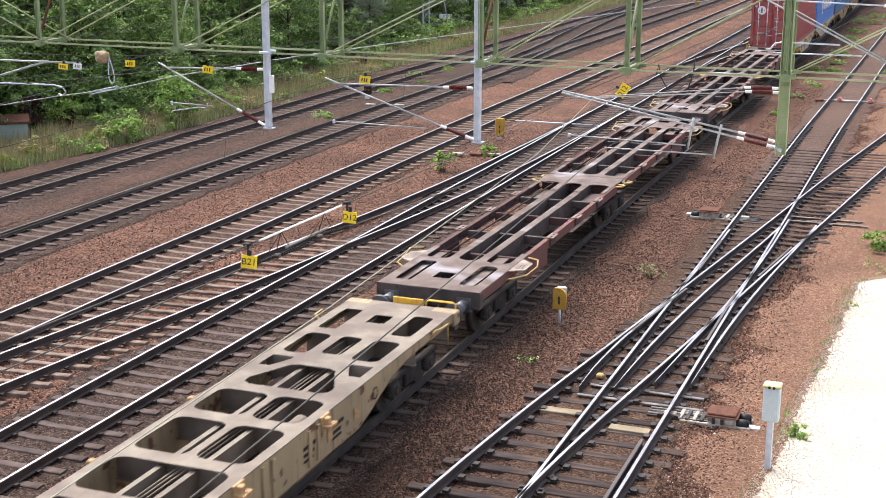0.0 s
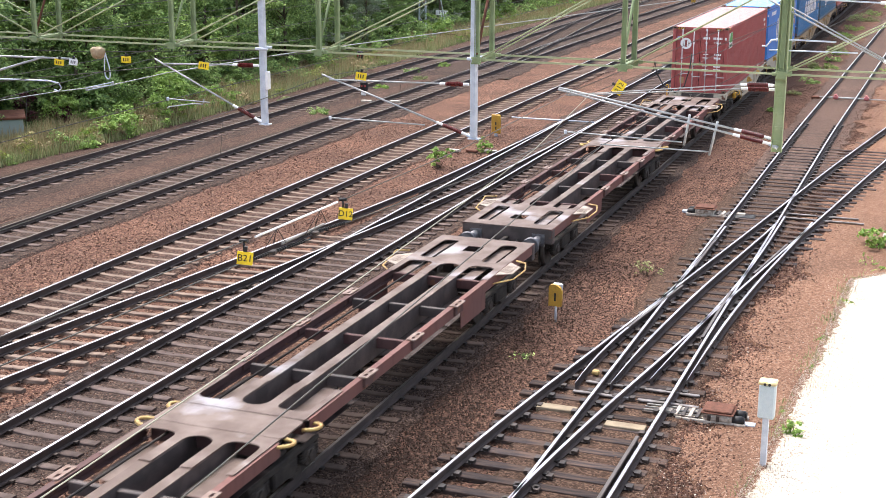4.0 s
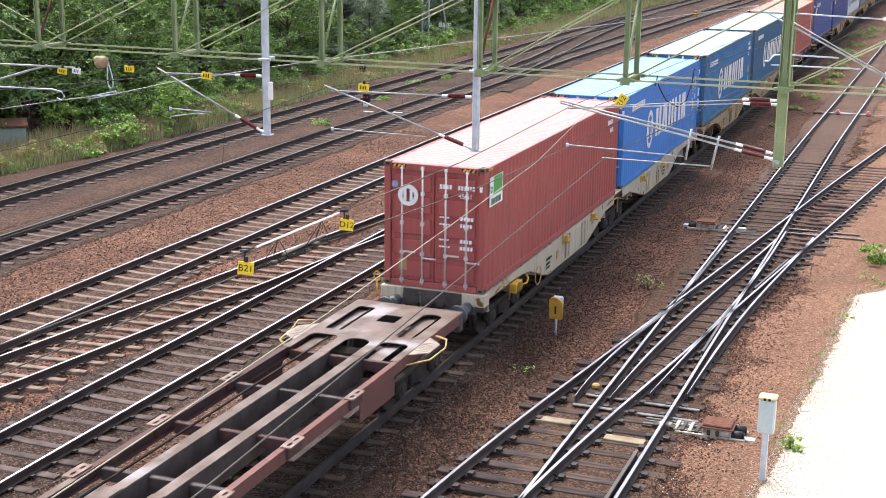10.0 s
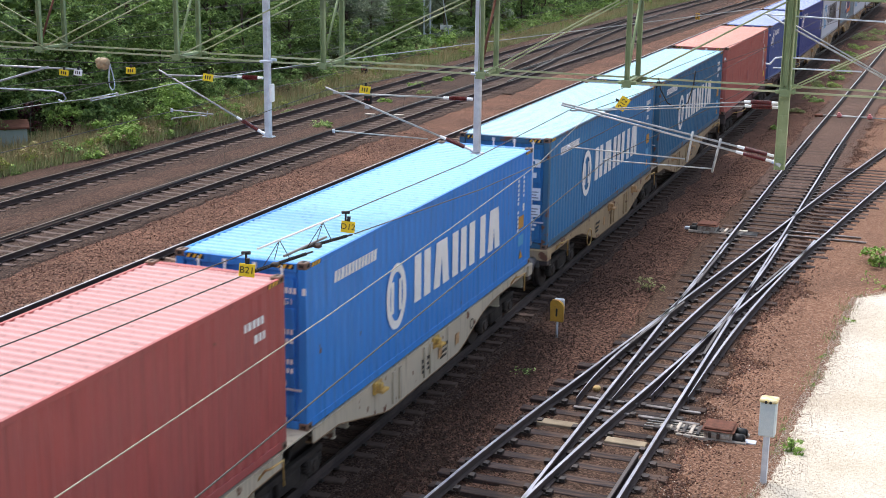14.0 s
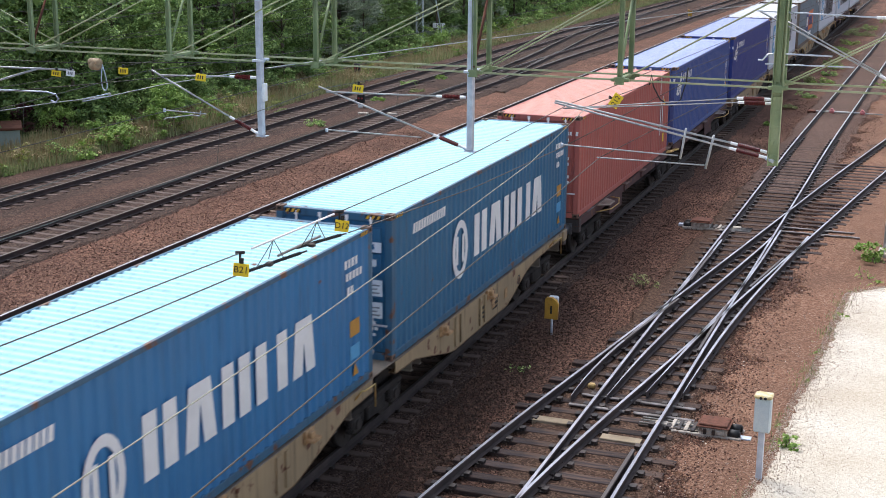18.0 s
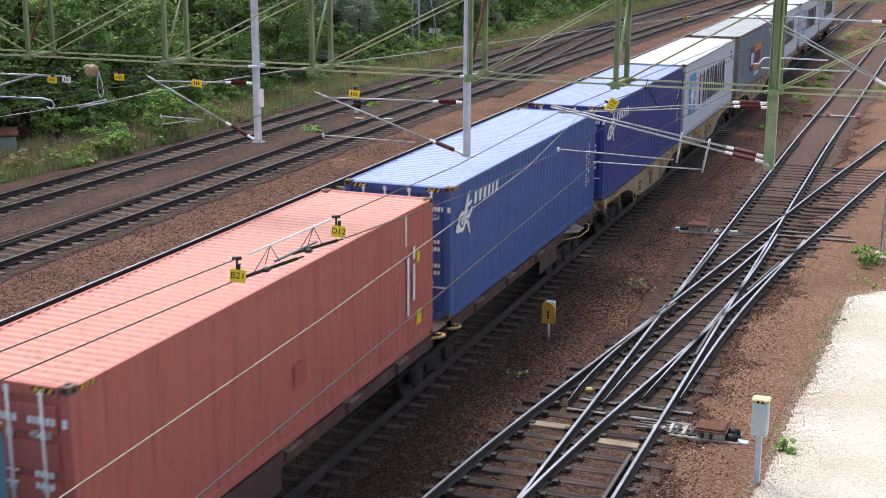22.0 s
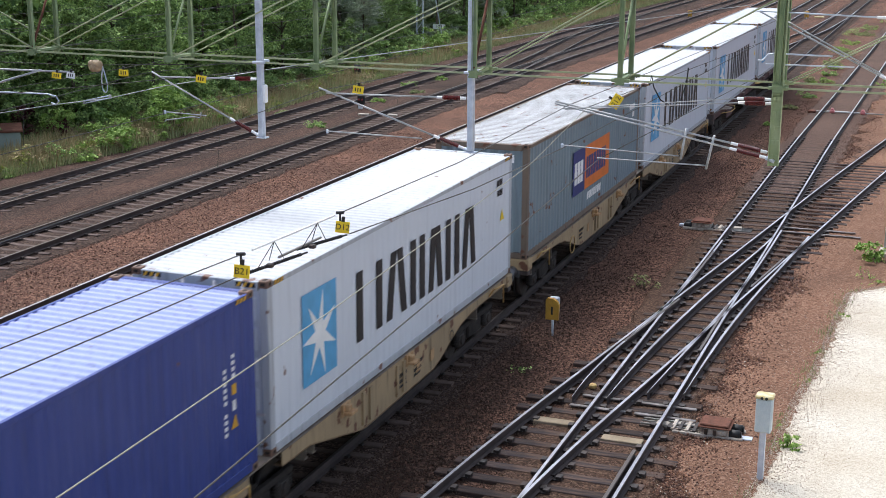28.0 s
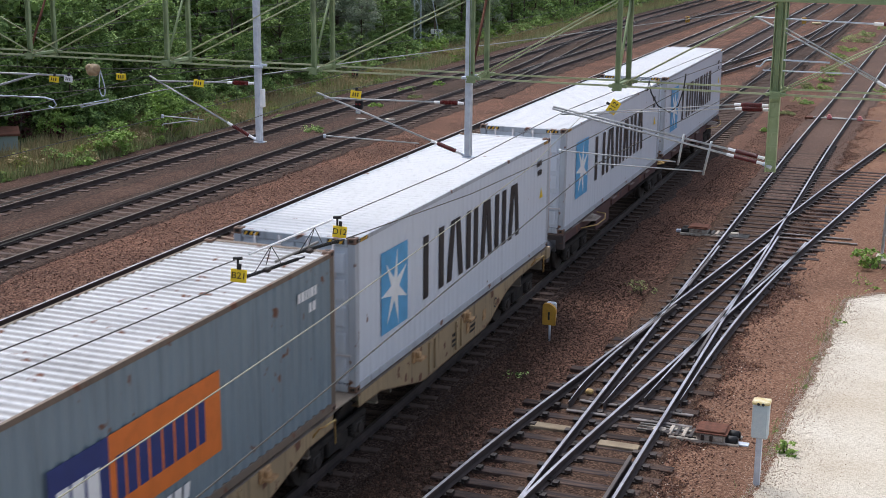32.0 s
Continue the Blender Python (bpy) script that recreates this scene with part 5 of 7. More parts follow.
def axlebox_mesh():
    bm = boxes((-0.08, 0.08, -0.16, 0.16, -0.17, 0.14), bevel=0.03)
    rod(bm, (0.06, 0, 0), (0.12, 0, 0), 0.11, 12)
    me = bpy.data.meshes.new("axle_box")
    bm.to_mesh(me)
    bm.free()
    me.materials.append(P_WHEEL)
    return me


WHEELSET, BFRAME, SPRING, AXLEBOX = wheelset_mesh(), frame_mesh(), spring_mesh(), axlebox_mesh()


def bogie(parent, y):
    b = share("bogie", BFRAME, parent, pose(0, y, 0))
    b["label"] = "grimy two-axle bogie"
    for k in (-0.9, 0.9):
        w = share("wheelset", WHEELSET, b, pose(0, k, 0.46))
        WHEELS.append(w)
        for s in (-1, 1):
            share("axle_box", AXLEBOX, b, pose(s * 1.0, k, 0.46, 0, 0, 0 if s > 0 else 180))
            for e in (-0.24, 0.24):
                share("spring", SPRING, b, pose(s * 1.0, k + e, 0.4))
    return b


def buffers(w, y, d):
    """Two side buffers, the hook and the hoses at one end; d is the way that they point."""
    for x in (-0.875, 0.875):
        bm = rod(bmesh.new(), (x, y, 0.96), (x, y + d * 0.38, 0.96), 0.125, 12)
        rod(bm, (x, y + d * 0.36, 0.96), (x, y + d * 0.66, 0.96), 0.1, 12)
        rod(bm, (x, y + d * 0.64, 0.96), (x, y + d * 0.68, 0.96), 0.225, 16, 0, 0.2)
        box(bm, x - 0.17, x + 0.17, y - 0.02, y + 0.04, 0.8, 1.12)
        part("buffer", bm, P_BUFFER, w)
    bm = boxes((-0.06, 0.06, min(y, y + d * 0.5), max(y, y + d * 0.5), 0.9, 1.0), bevel=0.02)
    tube(bm, [(0, y + d * 0.3, 0.9), (0, y + d * 0.5, 0.8), (0, y + d * 0.68, 0.88)], 0.04, 8)
    part("coupling", bm, P_DARK, w)
    for x in (-0.35, 0.3):
        part("brake_hose", tube(bmesh.new(), [(x, y, 0.92), (x, y + d * 0.25, 0.8), (x, y + d * 0.45, 0.6), (x, y + d * 0.62, 0.68)], 0.03, 6), M_BLACK, w, "black brake hose")


def handrail(w, x, y, s, z=1.24, mat=None):
    part("handrail", tube(bmesh.new(), [(x, y - 0.35, z), (x + s * 0.25, y - 0.32, z + 0.18), (x + s * 0.38, y - 0.28, z + 0.2), (x + s * 0.42, y + 0.1, z + 0.2), (x + s * 0.4, y + 0.14, z - 0.25)], 0.02, 6), mat or M_OCHRE, w, "yellow tube handrail")


def footboard(w, x, y, s, deck):
    """A ribbed wing beside the deck, with the bent rail round its edge."""
    out = [(x, y - 0.55), (x + s * 0.34, y - 0.3), (x + s * 0.34, y + 0.3), (x, y + 0.62)]
    board = plate("footboard", out if s > 0 else out[::-1], [], 0.02, P_BOARD, w, "worn ribbed steel footboard", Matrix.Translation((0, 0, 1.262)))
    for k in range(6):
        yy = y - 0.24 + k * 0.1
        part("rib", boxes((min(x, x + s * 0.3) + 0.02, max(x, x + s * 0.3) - 0.01, yy - 0.012, yy + 0.012, 1.262, 1.272)), P_BOARD, board)
    part("handrail", tube(bmesh.new(), [(x + s * 0.02, y - 0.75, 1.1), (x + s * 0.4, y - 0.4, 1.16), (x + s * 0.46, y + 0.3, 1.2), (x + s * 0.42, y + 0.46, 1.32), (x + s * 0.12, y + 0.66, 1.3)], 0.018, 6), M_OCHRE, w, "yellow tube handrail")


def comb(x_out, y0, solid, length, sign):
    """A deck end in plan: a solid head, then arms over the sills and beams with rounded notches between them."""
    cols = ((-1.08, -0.47), (-0.26, 0.26), (0.47, 1.08))
    top = []
    for a, b in cols:
        r = (b - a) / 2 * (1.0 if a < 0 < b else 0.6)
        top += [(a, length)] + [(a + r - r * math.cos(t), solid + r - r * math.sin(t)) for t in [math.pi / 2 * i / 5 for i in range(6)]]
        top += [(b - r + r * math.sin(t), solid + r - r * math.cos(t)) for t in [math.pi / 2 * i / 5 for i in range(6)]] + [(b, length)]
    pts = [(-x_out, 0), (-x_out, length)] + top + [(x_out, length), (x_out, 0)]
    pts = [(x, y0 + sign * y) for x, y in pts]
    return pts[::-1] if sign > 0 else pts


def spigot(w, x, y, mat):
    s = 1 if x > 0 else -1
    bm = boxes((x - 0.02, x + 0.02 + s * 0.02, y - 0.16, y + 0.16, 1.04, 1.275), (min(x, x + s * 0.19), max(x, x + s * 0.19), y - 0.14, y + 0.14, 1.08, 1.14), bevel=0.01)
    box(bm, min(x, x + s * 0.13), max(x, x + s * 0.13), y - 0.1, y + 0.03, 1.14, 1.26, bevel=0.015)
    part("container_spigot", bm, mat, w, "hinged container spigot")


def seat_plate(w, x, y):
    """A container seat of an open wagon: a folded plate on the sill with a long slot and a keeper."""
    s = 1 if x > 0 else -1
    m = Matrix.Translation((x, y, 1.29))
    plate("seat_plate", rrect(min(0, s * 0.12) - 0.05, max(0, s * 0.12) + 0.03, -0.26, 0.26, 0.03), [rrect(s * 0.06 - 0.03, s * 0.06 + 0.03, -0.19, -0.05, 0.025), rrect(s * 0.06 - 0.03, s * 0.06 + 0.03, 0.05, 0.19, 0.025)], 0.025, P_SEAT, w, "worn steel container seat with slots", m)
    bm = boxes((min(x, x + s * 0.1), max(x, x + s * 0.1), y - 0.24, y + 0.24, 1.06, 1.262), bevel=0.012)
    part("seat_bracket", bm, P_RUSTY, w)


def hoop(w, x, y, s, z):
    pts = [(x + s * 0.26 * math.sin(t), y + 0.17 * math.cos(t), z + 0.03 * math.sin(t)) for t in [math.pi * k / 10 for k in range(11)]]
    part("handrail", tube(bmesh.new(), pts, 0.032, 8), M_OCHRE, w, "rusty yellow bent handrail")


def channel(profile, y0, y1):
    """A rolled section of (across, height) drawn out along the wagon, in one piece."""
    bm = bmesh.new()
    a, b = [[bm.verts.new((x, y, z)) for x, z in profile] for y in (y0, y1)]
    k = len(profile)
    for i in range(k):
        bm.faces.new((a[i], a[(i + 1) % k], b[(i + 1) % k], b[i]))
    bm.faces.new(a), bm.faces.new(b[::-1])
    bmesh.ops.recalc_face_normals(bm, faces=bm.faces)
    return bm


def sill_outline(n0, n1, flip):
    """The fish-bellied side of a half wagon, in (along, height): an arch over the end bogie, a long taper to the joint."""
    L = n1 - n0
    o = [(0, 1.26), (0, 1.08), (2.3, 1.07), (2.9, 1.04), (3.5, 0.96), (4.1, 0.78), (4.6, 0.6), (5.1, 0.48), (L - 3.3, 0.46), (L - 3.0, 0.5), (L - 1.0, 0.98), (L, 1.0), (L, 1.26)]
    return [(n0 + a, h) for a, h in o] if not flip else [(n1 - a, h) for a, h in o][::-1]


STAND = Matrix(((0, 0, 1, 0), (1, 0, 0, 0), (0, 1, 0, 0), (0, 0, 0, 1)))   # lays (along, height) upright


def wagon(u0, mid, u1, kind, label, side, deck):
    w = empty("container_wagon", 0, u0, ZR, label=label, category="railway wagon", group="wagons of the train")
    L, M = u1 - u0, mid - u0
    e = 0.68
    for y in (e + 2.05, M, L - e - 2.05):
        bogie(w, y)
    for y, d in ((e, -1), (L - e, 1)):
        buffers(w, y, d)
        part("headstock", boxes((-1.26, 1.26, min(y, y - d * 0.22), max(y, y - d * 0.22), 0.86, 1.25), bevel=0.015), P_DARKFRAME, w)
        if kind != "open":
            for s in (-1, 1):
                part("headstock_corner", boxes((min(s * 0.72, s * 1.28), max(s * 0.72, s * 1.28), min(y + d * 0.03, y - d * 0.3), max(y + d * 0.03, y - d * 0.3), 0.98, 1.275), bevel=0.02), side, w)
    for a, b in ((e, M), (M, L - e)):
        flip = a == M
        n0, n1 = (a, b - 0.55) if not flip else (a + 0.55, b)
        for s in (-1, 1):
            if kind == "open":
                out = [(n0, 1.26), (n0, 1.05), (n1, 1.05), (n1, 1.26)]
                bm = channel([(s * a_, b_) for a_, b_ in ((1.13, 1.262), (1.25, 1.262), (1.25, 1.03), (1.13, 1.03), (1.13, 1.045), (1.235, 1.045), (1.235, 1.247), (1.13, 1.247))], n0, n1)
                # the left sill always takes the darker oxide tone
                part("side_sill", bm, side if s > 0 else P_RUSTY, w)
                yy = (n0 + 3.7, n0 + 5.3) if not flip else (n1 - 5.3, n1 - 3.7)
                part("side_panel", boxes((min(s * 1.20, s * 1.225), max(s * 1.20, s * 1.225), *yy, 0.62, 1.04), bevel=0.006), side, w)
            else:
                plate("side_sill", sill_outline(n0, n1, flip), [], 0.025, side, w, m=Matrix.Translation((s * 1.22 + 0.0125, 0, 0)) @ STAND)
                o = sill_outline(n0, n1, flip)
                bm = bmesh.new()
                for (p, q), (p2, q2) in zip(o[1:12], o[2:12]):
                    v = [bm.verts.new((x, yy, zz)) for x, yy, zz in ((s * 1.24, p, q), (s * 1.24, p2, q2), (s * 1.08, p2, q2), (s * 1.08, p, q))]
                    v2 = [bm.verts.new((x.co.x, x.co.y, x.co.z + 0.02)) for x in v]
                    bm.faces.new(v), bm.faces.new(v2[::-1])
                    for i in range(4):
                        bm.faces.new((v[i], v2[i], v2[(i + 1) % 4], v[(i + 1) % 4]))
                part("sill_flange", bm, P_LIP, w, "rust-stained flange under the sill")
                for k in (6.9, 8.5):
                    yy = n0 + k if not flip else n1 - k
                    for yy in (yy - 0.16, yy + 0.16):
                        part("stiffener", boxes((min(s * 1.235, s * 1.275), max(s * 1.235, s * 1.275), yy - 0.05, yy + 0.05, 0.56, 1.2)), side, w)
            for k in (6.5, 9.45) if kind != "open" else (5.6, 8.0, 10.3):
                if kind == "open":
                    seat_plate(w, s * 1.2, n0 + k if not flip else n1 - k)
                else:
                    spigot(w, s * 1.25, n0 + k if not flip else n1 - k, M_SPIGOT if side is P_CREAM else M_SPIGOTOLD)
        if kind == "open":
            p0 = n0 if not flip else n1 - 3.6
            near = [rrect(-1.0, -0.6, p0 + 0.45, p0 + 2.2, 0.09), rrect(-0.22, 0.2, p0 + 0.85, p0 + 1.35, 0.03), rrect(0.55, 0.98, p0 + 0.45, p0 + 2.2, 0.18)]
            if flip:
                near = [[(x, 2 * p0 + 3.6 - y) for x, y in h][::-1] for h in near]
            plate("end_plate", comb(1.24, p0 if not flip else p0 + 3.6, 2.55, 3.6, -1 if flip else 1), near, 0.02, deck, w, m=Matrix.Translation((0, 0, 1.272)))
            e0, e1 = (p0, 1) if not flip else (p0 + 3.6, -1)
            for x0, x1 in ((-1.06, -0.74), (0.5, 0.8)):
                part("pit_plate", boxes((x0, x1, *sorted((e0 + e1 * 0.3, e0 + e1 * 3.5)), 1.15, 1.162)), deck, w)
            q0, q1 = (n0 + 3.5, n1) if not flip else (n0, n1 - 3.5)
            for x in (-0.36, 0.36):
                part("centre_beam", boxes((x - 0.105, x + 0.105, q0, q1, 1.238, 1.264), bevel=0.004), deck, w)
                part("beam_web", boxes((x - 0.1, x + 0.1, q0, q1, 0.8, 1.238)), P_DARKFRAME, w)
            k = 4
            for i in range(k + 1):
                yy = q0 + (q1 - q0) * i / k
                for x0, x1 in ((-1.13, -0.46), (-0.26, 0.26), (0.46, 1.13)):
                    part("cross_member", boxes((x0, x1, yy - 0.05, yy + 0.05, 0.98, 1.19), bevel=0.008), P_DARKFRAME if i % 2 else P_RUSTY, w)
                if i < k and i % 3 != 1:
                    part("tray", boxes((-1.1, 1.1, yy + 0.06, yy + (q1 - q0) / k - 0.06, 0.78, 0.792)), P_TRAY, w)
                if i == (k - 1 if not flip else 0):
                    for x0, x1 in ((-1.1, -0.5), (0.5, 1.1)):
                        part("bogie_cover", boxes((x0, x1, yy + 0.5, yy + (q1 - q0) / k - 0.25, 1.0, 1.015), bevel=0.004), deck, w)
            for x in (-0.75,):
                part("brake_pipe", rod(bmesh.new(), (x, n0, 1.2), (x, n1, 1.2), 0.022, 6), P_DARK, w)
            fy = a + 2.55 if not flip else b - 2.55
            for s in (-1, 1):
                footboard(w, s * 1.25, fy, s, deck)
        else:
            hs = []
            ys = [0.5, 2.3, 4.0, 5.75, 7.2, 9.0, 10.6, n1 - n0 - 0.9]
            at = (lambda v: n0 + v) if not flip else (lambda v: n1 - v)
            rows = [((-1.02, -0.62), (0.75, 2.15), 0.07), ((-0.24, 0.16), (0.95, 1.5), 0.05), ((0.56, 1.0), (0.75, 2.1), 0.1), ((-1.02, -0.5), (2.5, 3.75), 0.16), ((-0.26, 0.18), (2.5, 3.6), 0.12), ((0.44, 1.0), (2.5, 3.75), 0.16)]
            rows += [((-1.04, 1.04), (a_, b_), 0.22) for a_, b_ in ((9.2, 10.45), (10.8, n1 - n0 - 1.1))] + [(x_, y_, 0.2) for y_ in ((5.95, 7.05), (7.4, 8.85)) for x_ in ((-1.04, -0.05), (0.1, 1.04))]
            for (x0, x1), (a_, b_), r in rows:
                hs.append(rrect(x0, x1, *sorted((at(a_), at(b_))), r))
            for h in (((-0.3, 4.35), (0.3, 4.35), (0.46, 4.42), (0.86, 5.3), (0.84, 5.5), (0.7, 5.6), (-0.7, 5.6), (-0.84, 5.5), (-0.86, 5.3), (-0.46, 4.42)), ((-1.05, 4.0), (-0.62, 4.0), (-0.6, 4.1), (-0.82, 4.6), (-1.05, 4.6)), ((1.05, 4.0), (0.62, 4.0), (0.6, 4.1), (0.82, 4.6), (1.05, 4.6))):
                hs.append([(x, at(v)) for x, v in h])
            ys = sorted(at(v) for v in ys)
            plate("deck_frame", [(-1.24, n0), (1.24, n0), (1.24, n1), (-1.24, n1)], hs, 0.02, deck, w, m=Matrix.Translation((0, 0, 1.272)))
            for x in (-0.3, 0.3):
                part("centre_beam", boxes((x - 0.05, x + 0.05, n0, n1, 1.16, 1.18), (x - 0.01, x + 0.01, n0, n1, 0.75, 1.16), (x - 0.05, x + 0.05, n0, n1, 0.74, 0.75)), deck, w)
            for x in (-0.1, -0.02, 0.07):
                part("brake_rod", rod(bmesh.new(), (x, n0, 1.1), (x, n1, 1.1), 0.016, 6), P_DECKB, w)
            y0_, y1_ = sorted((at(2.4), at(5.4)))
            part("bogie_bolster", boxes((-0.9, 0.9, y0_, y1_, 0.84, 0.87), bevel=0.01), P_TRAY, w)
            y0_, y1_ = sorted((at(6.3), at(6.9)))
            part("brake_cylinder", rod(boxes((0.5, 0.95, y0_, y1_, 0.8, 0.84)), (0.72, y0_, 0.98), (0.72, y1_, 0.98), 0.15, 12), P_DECKB, w)
            for yy in ys:
                part("cross_member", boxes((-1.2, 1.2, yy - 0.01, yy + 0.01, 0.78, 1.25), (-1.2, 1.2, yy - 0.06, yy + 0.06, 0.76, 0.78)), deck, w)
            part("brake_pipe", rod(bmesh.new(), (-0.4, n0, 1.1), (-0.4, n1, 1.1), 0.025, 6), P_DARK, w)
    jl = 0.42 if kind == "open" else 0.9
    plate("joint_plate", rrect(-1.22, 1.22, M - jl, M + jl, 0.12), [], 0.03, deck, w, m=Matrix.Translation((0, 0, 1.283)))
    if kind == "open":
        for d in (-1, 1):
            plate("joint_web", comb(1.2, M + d * 0.44, 0.32, 1.5, d), [], 0.016, deck, w, m=Matrix.Translation((0, 0, 1.285)))
        for s in (-1, 1):
            for dy in (-0.35, 0.4):
                hoop(w, s * 1.2, M + dy * 1.3, s, 1.22 if dy < 0 else 1.14)
    else:
        part("hand_wheel", (lambda bm: tube(bm, [(1.33, 4.6 + 0.24 * math.cos(t), 0.78 + 0.24 * math.sin(t)) for t in [k * math.pi / 8 for k in range(17)]], 0.014, 5))(bmesh.new()), M_OCHRE, w, "yellow brake hand wheel")
        for s in (-1, 1):
            for y in (e + 1.2, M - 1.0, L - e - 1.2):
                handrail(w, s * 1.22, y, s * 0.5, 1.1)
    if kind != "open":
        sill_at = lambda x, z, o: (1.2475 + o, x, z)
        for y0 in (e + 4.9, M + 5.4, L - e - 6.2):
            mark(w, bars(y0, 0.9, 4, 0.07, 0.09, 0.03, int(y0)) + bars(y0, 0.78, 5, 0.06, 0.06, 0.02, int(y0) + 1) + bars(y0, 0.68, 4, 0.05, 0.08, 0.02, int(y0) + 2), P_MARKBLACK, sill_at, "data_marking", "small dark data lines")
            mark(w, [(y0 + 0.9, 0.72, 0.2, 0.24)], M_SPIGOTOLD, sill_at, "label_plate", "rusty label plate")
        ring(w, M + 8.3, 0.92, 0.24, 0.24, 0.03, P_MARKBLACK, sill_at, "dark ring mark")
    MOVING.append(w)
    return w


lead = wagon(-0.5, 13.1, 26.45, "belly", "empty beige container wagon with a deep fish-bellied frame", P_BEIGE, P_DECKB)
part("warning_board", boxes((-0.27, 0.43, 26.29, 26.33, 1.16, 1.4), bevel=0.008), M_BOARD, lead, "yellow warning board")
part("grab_rail", tube(bmesh.new(), [(0.5, 26.28, 1.14), (0.5, 26.3, 1.36), (0.56, 26.3, 1.4), (1.12, 26.3, 1.4), (1.18, 26.3, 1.36), (1.18, 26.28, 1.14), (0.5, 26.28, 1.14)], 0.022, 6), M_BOARD, lead, "yellow tube grab rail")
wagon(26.45, 40.22, 54.12, "open", "empty oxide-red skeletal container wagon, grimy", P_OXIDE, P_DECK)
wagon(54.3, 68.1, 81.3, "open", "empty oxide-red skeletal container wagon, grimy", P_OXIDE, P_DECK)
cream = wagon(81.3, 94.57, 107.85, "belly", "cream container wagon with a deep frame, loaded with containers", P_CREAM, P_CREAM)
hook = rod(bmesh.new(), (-1.36, 0.62, 0.98), (-1.36, 0.62, 1.36), 0.02, 6)
tube(hook, [(-1.36 + 0.07 * math.sin(t), 0.62, 1.47 - 0.11 * math.cos(t)) for t in [k * math.pi / 8 for k in range(17)]], 0.016, 6)
part("signal_bracket", hook, M_BOARD, cream, "yellow looped bracket for a tail lamp")
lever = part("lever_box", boxes((1.26, 1.42, 2.55, 3.05, 0.84, 1.08), bevel=0.02), M_BOARD, cream, "yellow lever box with black stripes")
for k in range(3):
    part("stripe", boxes((1.421, 1.426, 2.62 + 0.15 * k, 2.69 + 0.15 * k, 0.85, 1.07)), M_BLACK, lever)
part("lever", tube(bmesh.new(), [(1.4, 3.05, 0.95), (1.46, 3.25, 0.95), (1.46, 3.35, 1.05), (1.4, 3.35, 1.12)], 0.02, 6), M_BOARD, cream)
wagon(107.85, 121.25, 134.45, "belly", "beige container wagon with a deep frame, loaded with containers", P_BEIGE, P_DECKB)
wagon(134.45, 147.75, 161.0, "open", "oxide-red skeletal wagon loaded with containers", P_RUSTY, P_DECK)
wagon(161.0, 174.0, 187.05, "belly", "beige container wagon with a deep frame, loaded with containers", P_BEIGE, P_DECKB)
wagon(187.05, 200.3, 213.7, "belly", "beige container wagon with a deep frame, loaded with containers", P_BEIGE, P_DECKB)
wagon(213.7, 227.2, 240.3, "open", "oxide-red skeletal wagon loaded with containers, at the end of the train", P_RUSTY, P_DECK)

# ---- overhead wires ----
def wire(pts, r=0.008, mat=M_WIRE, name="overhead_wire", label="thin dark overhead wire above a track"):
    bm = tube(bmesh.new(), pts, r, 5)
    return tagged(link_mesh(name, bm, mat), label, "wire", group="overhead wires")


def catenary(x, z_contact, z_mess, y0=-6, y1=150, sag=0.45, stag=0.25, near=None):
    """A contact wire and a messenger wire over one track, with droppers; supports about every 45 m."""
    sup = [-22, 22.5, 68, 113, 158]
    line, mess = [], []
    for k, (a, b) in enumerate(zip(sup, sup[1:])):
        for i in range(12):
            f = i / 12
            y = a + (b - a) * f
            s = stag * (1 - 2 * f) * (1 if k % 2 else -1)
            line.append((x - s, y, z_contact))
            mess.append((x - s * 0.6, y, z_mess - sag * 4 * f * (1 - f)))
    line = [p for p in line if y0 <= p[1] <= y1]
    mess = [p for p in mess if y0 <= p[1] <= y1]
    wire(line)
    m = wire(mess, 0.007)
    for a, b in list(zip(line, mess))[::2]:
        part("dropper", rod(bmesh.new(), a, b, 0.004, 4), M_WIRE, m)


catenary(0.0, 5.55, 6.36)
catenary(-3.8, 5.6, 6.5)
catenary(-9.7, 5.5, 6.5)
catenary(-15.0, 5.5, 6.5, stag=0)
catenary(-19.3, 5.5, 6.5, stag=0)

# the two wires of the right-hand track and its section insulator
wire([(4.6, 22.55, 6.34), (4.28, 17.9, 6.1), (3.93, 14.67, 6.0)], 0.007)
wire([(3.81, 12.35, 6.0), (3.55, 8.0, 6.05), (3.2, 2.0, 6.3), (2.6, -8, 7)], 0.007)
wire([(4.55, 22.55, 5.6), (4.3, 18.5, 5.6), (3.79, 15.2, 5.6)])
wire([(3.5, 12.9, 5.6), (3.1, 7.5, 5.6), (2.6, -6, 5.6)])
wire([(4.6, 22.55, 6.34), (5.2, 60, 5.9), (5.6, 110, 6.3)], 0.007)
wire([(4.55, 22.55, 5.6), (5.3, 60, 5.6), (5.8, 110, 5.6)])
wire([(4.9, 22.7, 6.3), (5.3, 18.1, 6.12), (5.55, 14.06, 6.1), (5.8, 10.3, 6.12), (5.95, 7.8, 6.16), (6.3, 3, 6.3), (6.6, -6, 6.5)], 0.0055, M_WIRENEW, label="pale new overhead wire above the turnout")
wire([(5.15, 22.7, 5.42), (5.5, 16.0, 5.42), (5.9, 8, 5.42), (6.4, -6, 5.42)], 0.008)
wire([(4.9, 22.7, 6.3), (7.0, 60, 5.9), (9.5, 100, 6.2)], 0.007)
wire([(5.15, 22.7, 5.42), (7.6, 60, 5.5), (10, 100, 5.5)])

